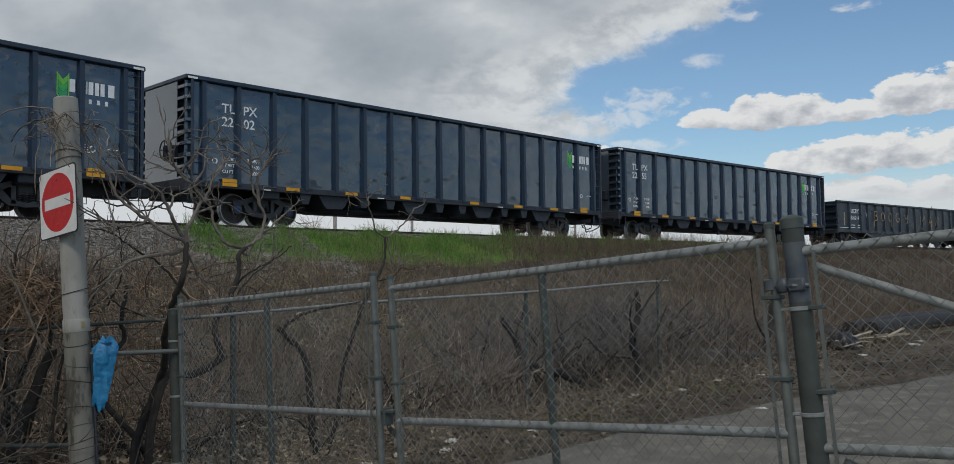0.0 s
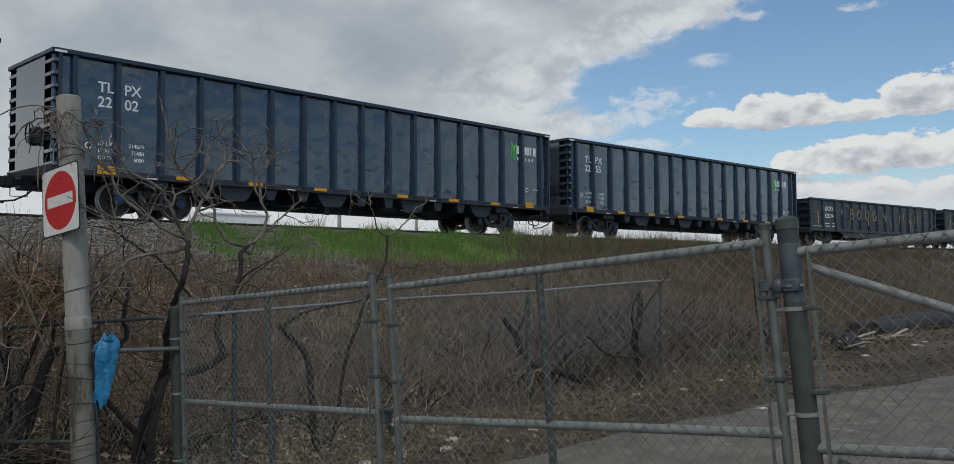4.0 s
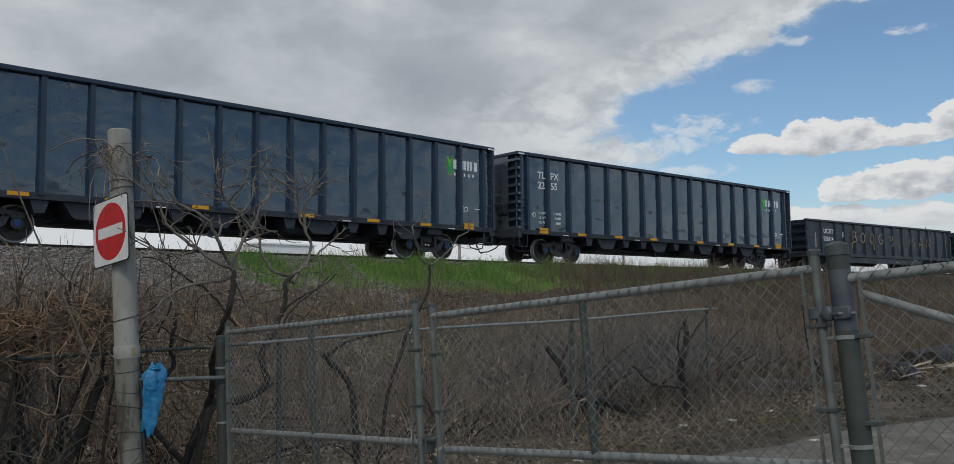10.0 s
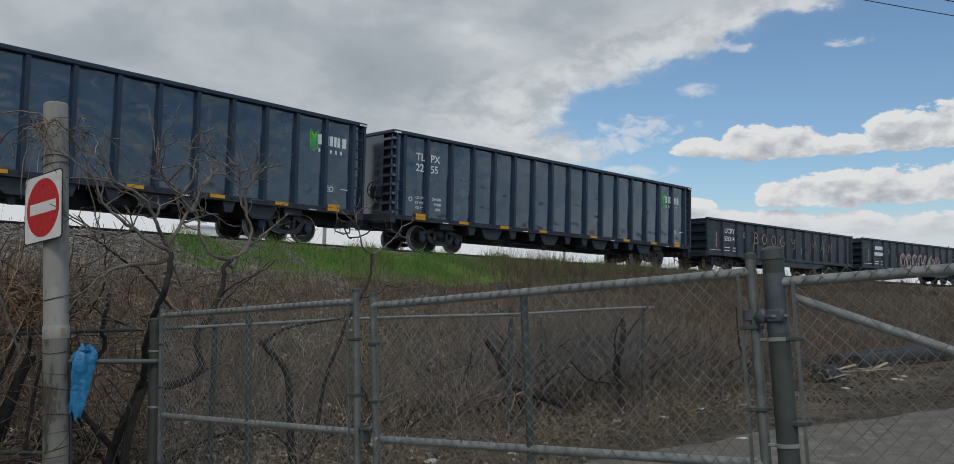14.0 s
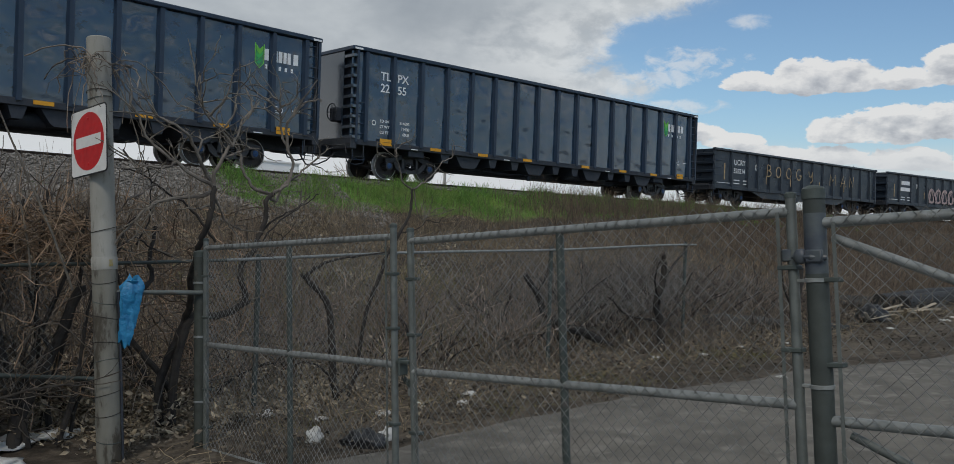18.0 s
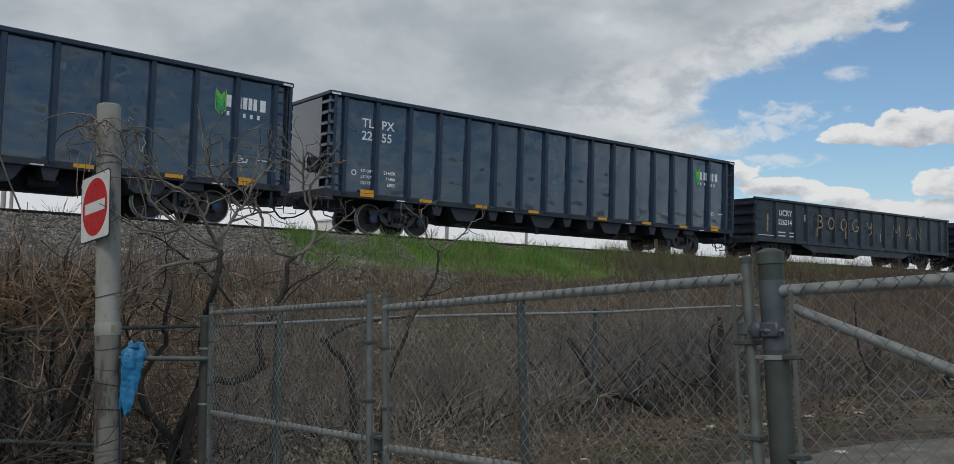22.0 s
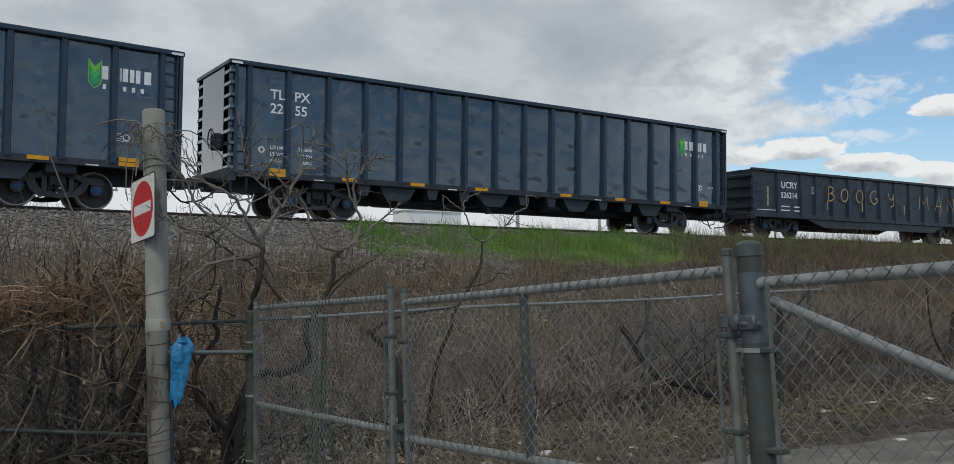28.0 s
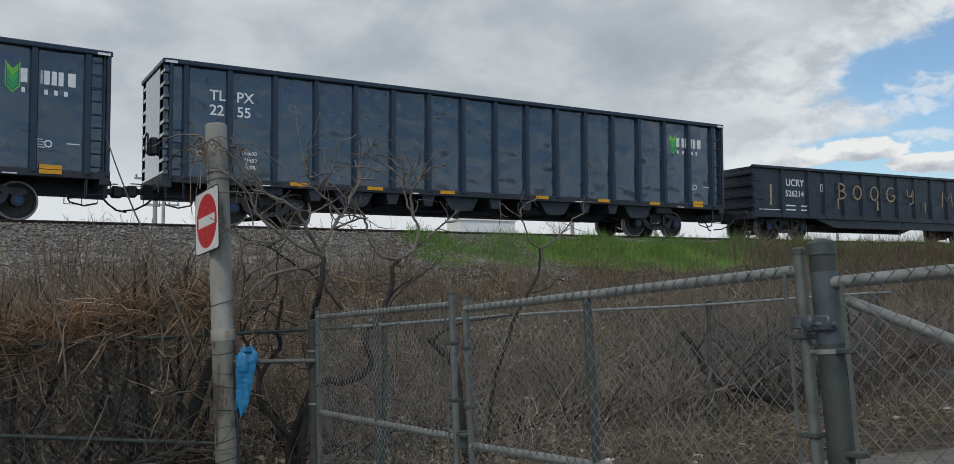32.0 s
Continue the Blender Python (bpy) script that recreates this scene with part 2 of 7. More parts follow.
# ---- materials ----
def material(name, col, rough=0.6, metal=0.0, second=None, scale=6.0, bump=0.0, bump_scale=40.0, spots=None, spot_scale=3.0, spot_at=(0.58, 0.68),
             coat=0.0, island=0.0, stretch=(1, 1, 1), rnd=0.0, use="Object", spec=0.5, smooth_bump=False):
    """A procedural surface: two tones of grain, spots of dirt and other marks, fine relief."""
    m = bpy.data.materials.new(name)
    m.use_nodes = True
    n = Nodes(m.node_tree)
    co = n.add("ShaderNodeTexCoord").outputs[use]
    if use == "Object" and rnd:
        info = n.add("ShaderNodeObjectInfo")
        shift = n.add("ShaderNodeVectorMath", operation="ADD")
        n.link(co, shift.inputs[0])
        wide = n.math("MULTIPLY", info.outputs["Random"], 37.0)
        n.link(wide, shift.inputs[1])
        co = shift.outputs[0]
    mp = n.add("ShaderNodeMapping")
    n.link(co, mp.inputs[0])
    mp.inputs["Scale"].default_value = stretch
    co = mp.outputs[0]
    second = second or tuple(c * 0.7 for c in col)
    f = n.range(n.noise(co, scale, 6.0), 0.3, 0.7)
    c = n.mix(f, (*col, 1), (*second, 1))
    if spots:
        g = n.range(n.noise(co, spot_scale, 7.0, 0.65), *spot_at)
        c = n.mix(g, c, (*spots, 1))
    if island:
        geo = n.add("ShaderNodeNewGeometry")
        k = n.math("ADD", n.math("MULTIPLY", geo.outputs["Random Per Island"], island), 1.0 - island / 2)
        hsv = n.add("ShaderNodeHueSaturation")
        n.link(k, hsv.inputs["Value"])
        n.link(c, hsv.inputs["Color"])
        c = hsv.outputs[0]
    if rnd:
        info = n.add("ShaderNodeObjectInfo")
        hsv = n.add("ShaderNodeHueSaturation")
        n.link(n.math("ADD", n.math("MULTIPLY", info.outputs["Random"], rnd), 1.0 - rnd / 2), hsv.inputs["Value"])
        n.link(c, hsv.inputs["Color"])
        c = hsv.outputs[0]
    b = n.add("ShaderNodeBsdfPrincipled")
    n.link(c, b.inputs["Base Color"])
    n.link(n.range(n.noise(co, scale * 1.7, 5.0), 0.25, 0.75, max(rough - 0.1, 0.03), min(rough + 0.12, 1.0)), b.inputs["Roughness"])
    b.inputs["Metallic"].default_value = metal
    b.inputs["Coat Weight"].default_value = coat
    b.inputs["Coat Roughness"].default_value = 0.12
    b.inputs["Specular IOR Level"].default_value = spec
    if bump:
        bp = n.add("ShaderNodeBump")
        bp.inputs["Strength"].default_value = 1.0
        bp.inputs["Distance"].default_value = bump
        n.link(n.noise(co, bump_scale, 0.6 if smooth_bump else 4.0), bp.inputs["Height"])
        n.link(bp.outputs[0], b.inputs["Normal"])
    n.link(b.outputs[0], n.add("ShaderNodeOutputMaterial").inputs[0])
    return m


galv = material("galvanised_steel", (0.30, 0.315, 0.31), 0.5, 0.3, (0.20, 0.215, 0.21), 14, 0.0006, 90, (0.14, 0.13, 0.11), 5, (0.62, 0.74))
galv_mid = material("dulled_galvanised_steel", (0.15, 0.165, 0.158), 0.55, 0.2, (0.10, 0.112, 0.106), 12, 0.0008, 80, (0.11, 0.1, 0.085), 5, (0.6, 0.72))
galv_old = material("weathered_galvanised_steel", (0.070, 0.086, 0.080), 0.6, 0.1, (0.044, 0.055, 0.051), 9, 0.001, 60, (0.10, 0.09, 0.08), 4, (0.58, 0.7))
wire = material("chain_link_wire", (0.29, 0.294, 0.285), 0.5, 0.2, (0.12, 0.119, 0.112), 5)
patch_blue = material("dark_blue_grey_paint", (0.045, 0.055, 0.075), 0.5, 0.0, (0.085, 0.10, 0.105), 9, 0.001, 40)
post_mid = material("grey_green_weathered_post", (0.058, 0.068, 0.062), 0.65, 0.05, (0.038, 0.045, 0.041), 7, 0.001, 50, (0.085, 0.075, 0.06), 5, (0.58, 0.7))
post_dark = material("dark_weathered_post", (0.05, 0.058, 0.05), 0.7, 0.0, (0.032, 0.036, 0.031), 8, 0.001, 50, (0.075, 0.07, 0.058), 5, (0.58, 0.7))
concrete_post = material("grey_painted_post", (0.345, 0.337, 0.305), 0.75, 0.0, (0.25, 0.244, 0.218), 5, 0.0015, 45, (0.13, 0.12, 0.095), 6, (0.53, 0.68), stretch=(1, 1, 0.3))
pole_low = material("weathered_lower_pole", (0.19, 0.185, 0.158), 0.85, 0.0, (0.115, 0.11, 0.092), 5, 0.006, 30, (0.06, 0.052, 0.04), 5, (0.49, 0.58), stretch=(1, 1, 0.35))
sign_white = material("sign_white", (0.72, 0.72, 0.70), 0.45, 0.0, (0.64, 0.64, 0.62), 12)
sign_red = material("sign_red", (0.55, 0.020, 0.022), 0.4, 0.0, (0.45, 0.016, 0.02), 12)
sign_black = material("sign_black", (0.02, 0.02, 0.02), 0.5)
bag_blue = material("blue_plastic_film", (0.025, 0.22, 0.43), 0.35, 0.0, (0.014, 0.13, 0.29), 12, 0.014, 20)
# the near-black spots paint dark reflections of dented panels into the navy
car_paint = material("dark_navy_paint", (0.009, 0.031, 0.066), 0.09, 0.0, (0.012, 0.037, 0.073), 1.3, 0.07, 1.5, (0.003, 0.005, 0.009), 2.6, (0.58, 0.63), stretch=(1.0, 1.0, 1.25), coat=0.8, rnd=0.3, spec=0.8, smooth_bump=True)
rib_paint = material("dark_navy_rib_paint", (0.013, 0.028, 0.056), 0.35, 0.0, (0.018, 0.034, 0.062), 2.0, 0.001, 12, (0.04, 0.04, 0.038), 3, (0.6, 0.75))
end_paint = material("glossy_navy_end_paint", (0.020, 0.034, 0.055), 0.12, 0.0, (0.028, 0.042, 0.062), 3, 0.002, 6, (0.05, 0.055, 0.06), 4, (0.6, 0.75), coat=0.9, spec=0.9)
black_paint = material("black_car_paint", (0.013, 0.022, 0.037), 0.35, 0.0, (0.016, 0.024, 0.036), 2, 0.002, 3, (0.024, 0.026, 0.030), 3, (0.6, 0.75), rnd=0.2, spec=0.5)
under = material("underframe_black", (0.022, 0.028, 0.040), 0.6, 0.0, (0.032, 0.037, 0.047), 5, 0.002, 30, (0.03, 0.026, 0.021), 4, (0.6, 0.75))
cast_iron = material("cast_steel_truck", (0.040, 0.041, 0.046), 0.55, 0.0, (0.060, 0.057, 0.056), 9, 0.002, 50, (0.05, 0.04, 0.034), 5, (0.55, 0.7))
wheel_steel = material("wheel_steel", (0.050, 0.045, 0.045), 0.65, 0.0, (0.075, 0.062, 0.055), 9, spec=0.3)
tread = material("polished_wheel_rim", (0.56, 0.54, 0.52), 0.38, 0.2, (0.38, 0.37, 0.35), 12)
cap_blue = material("blue_bearing_cap", (0.03, 0.10, 0.25), 0.45, 0.0, (0.02, 0.07, 0.18), 18)
letter_white = material("white_stencil_paint", (0.86, 0.87, 0.88), 0.5, 0.0, (0.72, 0.73, 0.74), 5)
logo_green = material("green_logo_paint", (0.20, 0.68, 0.08), 0.45)
logo_mid = material("mid_green_logo_paint", (0.06, 0.52, 0.12), 0.45)
logo_dark = material("deep_green_logo_paint", (0.03, 0.38, 0.14), 0.45)
reflect_yellow = material("yellow_reflector", (0.78, 0.38, 0.015), 0.4, 0.0, (0.66, 0.30, 0.012), 8)
yellow_old = material("faded_yellow_paint", (0.32, 0.24, 0.05), 0.8, 0.0, (0.30, 0.29, 0.25), 30)
tarp_grey = material("dirty_grey_sheet", (0.055, 0.058, 0.056), 0.8, 0.0, (0.03, 0.03, 0.029), 5)
graffiti = material("tan_spray_paint", (0.50, 0.36, 0.19), 0.7, 0.0, (0.24, 0.18, 0.11), 6)
graffiti_pink = material("pale_pink_spray_paint", (0.48, 0.36, 0.34), 0.7, 0.0, (0.36, 0.27, 0.27), 5)
rail_steel = material("rusty_rail", (0.09, 0.06, 0.045), 0.7, 0.3, (0.06, 0.04, 0.03), 10)
tie_wood = material("tarred_tie", (0.06, 0.05, 0.042), 0.85, 0.0, (0.035, 0.03, 0.026), 8, 0.004, 20, rnd=0.3)
stone = material("ballast_stone", (0.24, 0.222, 0.20), 0.9, 0.0, (0.145, 0.132, 0.118), 3, island=0.9)
# the pale spots put tan highlights of lit limbs into the bark
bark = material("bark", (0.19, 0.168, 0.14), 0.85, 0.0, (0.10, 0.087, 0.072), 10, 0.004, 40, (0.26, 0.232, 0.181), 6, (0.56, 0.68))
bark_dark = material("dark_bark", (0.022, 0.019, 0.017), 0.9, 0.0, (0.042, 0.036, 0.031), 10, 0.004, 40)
# paler bark for high limbs, the light on them put into its colour
bark_lit = material("lit_limb_bark", (0.20, 0.175, 0.15), 0.85, 0.0, (0.085, 0.073, 0.062), 8, 0.003, 40, (0.27, 0.24, 0.20), 5, (0.55, 0.68))
twig = material("twig", (0.38, 0.305, 0.25), 0.8, 0.0, (0.18, 0.137, 0.11), 6, island=1.6)
vine = material("dry_vine", (0.31, 0.208, 0.138), 0.85, 0.0, (0.12, 0.088, 0.057), 3, island=1.4)
vine_dark = material("dead_vine", (0.25, 0.205, 0.166), 0.9, 0.0, (0.11, 0.087, 0.069), 3, island=1.3)
thorn = material("dark_thorn_wood", (0.175, 0.145, 0.120), 0.9, 0.0, (0.09, 0.074, 0.06), 3, island=1.2)
thorn_grey = material("grey_thorn_wood", (0.205, 0.178, 0.158), 0.9, 0.0, (0.085, 0.075, 0.069), 3, island=1.6)
rust_leaf = material("rust_brown_leaf", (0.27, 0.145, 0.065), 0.85, 0.0, (0.16, 0.085, 0.04), 3, island=1.1)
straw = material("dry_weed_stalk", (0.335, 0.265, 0.170), 0.85, 0.0, (0.18, 0.14, 0.092), 2, island=1.3)
olive_weed = material("yellow_green_weed", (0.20, 0.185, 0.06), 0.8, 0.0, (0.12, 0.115, 0.04), 2, island=1.0)
straw_red = material("reddish_weed_stalk", (0.205, 0.150, 0.106), 0.85, 0.0, (0.11, 0.083, 0.06), 2, island=1.2)
grass_green = material("fresh_grass", (0.125, 0.275, 0.042), 0.7, 0.0, (0.19, 0.275, 0.065), 0.8, island=0.9)
litter_white = material("white_litter", (0.62, 0.62, 0.60), 0.6, 0.0, (0.48, 0.47, 0.44), 20)
litter_black = material("black_bag_film", (0.010, 0.011, 0.013), 0.35, 0.0, (0.018, 0.019, 0.022), 14, 0.01, 18)
tyre_rubber = material("dark_rubber_pipe", (0.016, 0.017, 0.018), 0.7, 0.0, (0.03, 0.03, 0.03), 6)
plank_wood = material("broken_board", (0.50, 0.44, 0.35), 0.8, 0.0, (0.34, 0.29, 0.22), 8, stretch=(1, 6, 6), rnd=0.4)
far_white = material("pale_cladding", (0.86, 0.85, 0.82), 0.6, 0.0, (0.80, 0.79, 0.77), 0.4)
# pale grey, as distance haze is put into the wood's colour
far_wood = material("hazy_pole_wood", (0.42, 0.40, 0.37), 0.9, 0.0, (0.34, 0.32, 0.29), 2)


def ground_material():
    m = bpy.data.materials.new("bank_and_verge_soil")
    m.use_nodes = True
    n = Nodes(m.node_tree)
    co = n.add("ShaderNodeTexCoord").outputs["Object"]
    att = n.add("ShaderNodeAttribute", attribute_name="zone")
    zone = n.add("ShaderNodeSeparateColor")
    n.link(att.outputs["Color"], zone.inputs[0])
    coarse, fine_n, grain = n.noise(co, 0.6, 6.0), n.noise(co, 5.0, 8.0, 0.65), n.noise(co, 26.0, 4.0, 0.7)
    soil = n.ramp(fine_n, [(0.3, (0.026, 0.022, 0.017)), (0.5, (0.066, 0.054, 0.042)), (0.7, (0.155, 0.129, 0.10))])
    thatch = n.ramp(fine_n, [(0.3, (0.058, 0.048, 0.037)), (0.55, (0.125, 0.104, 0.08)), (0.75, (0.24, 0.202, 0.155))])
    soil = n.mix(n.range(coarse, 0.4, 0.62), soil, thatch)
    gravel = n.ramp(grain, [(0.3, (0.095, 0.088, 0.078)), (0.5, (0.175, 0.162, 0.145)), (0.72, (0.28, 0.26, 0.235))])
    green = n.ramp(fine_n, [(0.3, (0.07, 0.14, 0.025)), (0.5, (0.12, 0.20, 0.04)), (0.72, (0.19, 0.20, 0.075))])
    ragged = n.math("MULTIPLY", n.math("SUBTRACT", fine_n, 0.5), 0.9)
    c = n.mix(n.range(n.math("ADD", zone.outputs[0], ragged), 0.35, 0.65), soil, gravel)
    c = n.mix(n.range(n.math("ADD", zone.outputs[1], ragged), 0.35, 0.65), c, green)
    b = n.add("ShaderNodeBsdfPrincipled")
    n.link(c, b.inputs["Base Color"])
    b.inputs["Roughness"].default_value = 0.95
    b.inputs["Specular IOR Level"].default_value = 0.2
    bp = n.add("ShaderNodeBump")
    bp.inputs["Distance"].default_value = 0.04
    n.link(n.math("ADD", n.math("MULTIPLY", grain, 0.5), fine_n), bp.inputs["Height"])
    n.link(bp.outputs[0], b.inputs["Normal"])
    n.link(b.outputs[0], n.add("ShaderNodeOutputMaterial").inputs[0])
    return m


leaf_dry = material("dry_leaf", (0.185, 0.152, 0.113), 0.85, 0.0, (0.083, 0.068, 0.05), 2, island=1.1)
# dark litter, with the shade under the brush put into its colour too
litter_shaded = material("shaded_leaf_mould", (0.070, 0.058, 0.044), 0.95, 0.0, (0.030, 0.025, 0.019), 2, island=1.2)
pale_twig = material("bleached_twig", (0.52, 0.45, 0.37), 0.85, 0.0, (0.34, 0.28, 0.22), 4, island=1.0)
leaf_pale = material("bleached_leaf", (0.36, 0.305, 0.22), 0.85, 0.0, (0.18, 0.148, 0.105), 2, island=1.1)
soil_mat = ground_material()
asphalt = material("worn_asphalt", (0.165, 0.151, 0.129), 0.95, 0.0, (0.105, 0.097, 0.083), 2.4, 0.007, 80, (0.21, 0.195, 0.168), 3.5, (0.52, 0.66))


# ---- mesh tools ----
class Mesh:
    """Collects vertices and faces for one part."""

    def __init__(self):
        self.v, self.f = [], []

    def add(self, verts, faces, m=None):
        k = len(self.v)
        self.v += [tuple(m @ Vector(p)) for p in verts] if m else [tuple(p) for p in verts]
        self.f += [tuple(i + k for i in f) for f in faces]
        return self

    def box(self, x0, x1, y0, y1, z0, z1, b=0.0, m=None):
        if not b:
            v = [(x, y, z) for z in (z0, z1) for y in (y0, y1) for x in (x0, x1)]
            return self.add(v, [(0, 2, 3, 1), (4, 5, 7, 6), (0, 1, 5, 4), (2, 6, 7, 3), (0, 4, 6, 2), (1, 3, 7, 5)], m)
        v = []
        for z, sz in ((z0, 1), (z1, -1)):
            for y, sy in ((y0, 1), (y1, -1)):
                for x, sx in ((x0, 1), (x1, -1)):
                    v += [(x, y + sy * b, z + sz * b), (x + sx * b, y, z + sz * b), (x + sx * b, y + sy * b, z)]
        return self.add(v, BEVEL_FACES, m)

    def tube(self, pts, r, sides=8, caps=True, m=None):
        pts = [Vector(p) for p in pts]
        rr = r if isinstance(r, (list, tuple)) else [r] * len(pts)
        rings, v, f = [], [], []
        side = None
        for i, p in enumerate(pts):
            d = (pts[min(i + 1, len(pts) - 1)] - pts[max(i - 1, 0)]).normalized()
            if side is None:
                side = d.orthogonal().normalized()
            side = (side - d * side.dot(d)).normalized()
            up = d.cross(side)
            for k in range(sides):
                a = 2 * math.pi * k / sides
                v.append(p + (side * math.cos(a) + up * math.sin(a)) * rr[i])
        for i in range(len(pts) - 1):
            for k in range(sides):
                a, b = i * sides + k, i * sides + (k + 1) % sides
                f.append((a, b, b + sides, a + sides))
        if caps:
            f.append(tuple(reversed(range(sides))))
            f.append(tuple(range((len(pts) - 1) * sides, len(pts) * sides)))
        return self.add(v, f, m)

    def lathe(self, prof, sides=24, m=None, caps=True):
        """Turns (radius, height) pairs about z."""
        v, f = [], []
        for r, z in prof:
            v += [(r * math.cos(2 * math.pi * k / sides), r * math.sin(2 * math.pi * k / sides), z) for k in range(sides)]
        for i in range(len(prof) - 1):
            for k in range(sides):
                a, b = i * sides + k, i * sides + (k + 1) % sides
                f.append((a, b, b + sides, a + sides))
        if caps and prof[0][0] > 0.001:
            f.append(tuple(reversed(range(sides))))
        if caps and prof[-1][0] > 0.001:
            f.append(tuple(range((len(prof) - 1) * sides, len(prof) * sides)))
        return self.add(v, f, m)

    def slab(self, outline, y0, y1, m=None):
        """Extrudes an outline in x, z from y0 to y1."""
        n = len(outline)
        v = [(x, y0, z) for x, z in outline] + [(x, y1, z) for x, z in outline]
        f = [tuple(range(n)), tuple(reversed(range(n, 2 * n)))]
        f += [((i + 1) % n, i, i + n, (i + 1) % n + n) for i in range(n)]
        return self.add(v, f, m)

    def data(self, name, smooth=False):
        me = bpy.data.meshes.new(name)
        me.from_pydata(self.v, [], self.f)
        if smooth:
            me.shade_smooth()
            me.set_sharp_from_angle(angle=radians(38))
        me.validate()
        me.update()
        return me


def bevel_topology():
    bm = bmesh.new()
    q = []
    for z, sz in ((0, 1), (1, -1)):
        for y, sy in ((0, 1), (1, -1)):
            for x, sx in ((0, 1), (1, -1)):
                q += [(x, y + sy * 0.1, z + sz * 0.1), (x + sx * 0.1, y, z + sz * 0.1), (x + sx * 0.1, y + sy * 0.1, z)]
    vs = [bm.verts.new(p) for p in q]
    bmesh.ops.convex_hull(bm, input=vs)
    bm.verts.index_update()
    bmesh.ops.dissolve_limit(bm, angle_limit=0.01, verts=bm.verts[:], edges=bm.edges[:])
    bmesh.ops.recalc_face_normals(bm, faces=bm.faces[:])
    where = {tuple(round(c, 3) for c in p): i for i, p in enumerate(q)}
    faces = [tuple(where[tuple(round(c, 3) for c in v.co)] for v in f.verts) for f in bm.faces]
    bm.free()
    return faces


BEVEL_FACES = bevel_topology()


def part(name, mb, mat, parent=None, label="", smooth=False, at=None):
    """Links a mesh as one object under a thing or a part."""
    me = mb if isinstance(mb, bpy.types.Mesh) else mb.data(name, smooth)
    if mat and not me.materials:
        me.materials.append(mat)
    ob = new(name, me)
    if parent:
        ob.parent = parent
    if at is not None:
        ob.matrix_basis = at
    if label:
        tagged(ob, label)
    return ob


def thing(name, label, category, group="", kind="", at=None):
    ob = new(name)
    ob.empty_display_size = 0.2
    if at is not None:
        ob.matrix_basis = at
    return tagged(ob, label, category, group, kind)


def strands(name, pts, rad, mat, sides=3, parent=None):
    """One mesh of many thin stems: pts is (n, k, 3), rad (n, k)."""
    n, k, _ = pts.shape
    d = np.gradient(pts, axis=1)
    d /= np.linalg.norm(d, axis=2, keepdims=True) + 1e-9
    ref = np.where(np.abs(d[..., 2:3]) > 0.8, np.array([1.0, 0, 0]), np.array([0, 0, 1.0]))
    a = np.cross(d, ref)
    a /= np.linalg.norm(a, axis=2, keepdims=True) + 1e-9
    b = np.cross(d, a)
    ang = np.arange(sides) * 2 * np.pi / sides
    v = pts[:, :, None] + rad[:, :, None, None] * (a[:, :, None] * np.cos(ang)[:, None] + b[:, :, None] * np.sin(ang)[:, None])
    v = v.reshape(-1, 3)
    base = (np.arange(n)[:, None, None] * k + np.arange(k - 1)[None, :, None]) * sides
    i = np.arange(sides)[None, None]
    j = (i + 1) % sides
    q = np.stack([base + i, base + j, base + j + sides, base + i + sides], -1).reshape(-1, 4)
    me = bpy.data.meshes.new(name)
    me.vertices.add(len(v))
    me.vertices.foreach_set("co", v.astype(np.float32).ravel())
    me.loops.add(q.size)
    me.loops.foreach_set("vertex_index", q.astype(np.int32).ravel())
    me.polygons.add(len(q))
    me.polygons.foreach_set("loop_start", np.arange(0, q.size, 4, dtype=np.int32))
    me.update(calc_edges=True)
    me.validate()
    me.materials.append(mat)
    ob = new(name, me)
    if parent:
        ob.parent = parent
    return ob


def words(text, size, mat, parent, at, name="lettering", label="", align="LEFT", wide=1.0):
    """A line of letters, each a part of its own."""
    def flat(body):
        cu = bpy.data.curves.new(name, "FONT")
        cu.body, cu.size, cu.extrude, cu.offset = body, size, 0.002, 0.014 * size
        tmp = bpy.data.objects.new(name, cu)
        me = bpy.data.meshes.new_from_object(tmp)
        bpy.data.objects.remove(tmp)
        return me, max(v.co.x for v in me.vertices)
    shift = -flat(text)[1] if align == "RIGHT" else 0.0
    for i, c in enumerate(text):
        if c == " ":
            continue
        me, right = flat(c)
        x = flat(text[:i + 1])[1] - right + shift
        me.transform(Matrix.Rotation(radians(90), 4, "X") @ Matrix.Translation((x, 0, 0)))
        me.materials.clear()
        me.materials.append(mat)
        part("letter", me, mat, parent, label, at=at)


# ---- the lie of the land ----
RAIL_Z, TRACK_D, BEND, RISE, TURN = 3.186, 24.051, 0.003431, 0.00147, 0.002907


def track_point(u, off=0.0):
    """The track's centre line by the length along it, and its heading."""
    v = u - 20.0
    along, aside, a = v - BEND ** 2 * v ** 3 / 6, -BEND * v * v / 2, TURN - BEND * v
    x, y = 20 + along * math.cos(TURN) - aside * math.sin(TURN), TRACK_D + along * math.sin(TURN) + aside * math.cos(TURN)
    return Vector((x - off * math.sin(a), y + off * math.cos(a), RAIL_Z + RISE * v)), a


def track_y(x):
    """Where the centre line lies over x."""
    v = np.clip(x, -60, 130) - 20
    return TRACK_D + TURN * v - BEND * v * v / 2


def smooth_np(a, b, x):
    t = np.clip((x - a) / (b - a), 0, 1)
    return t * t * (3 - 2 * t)


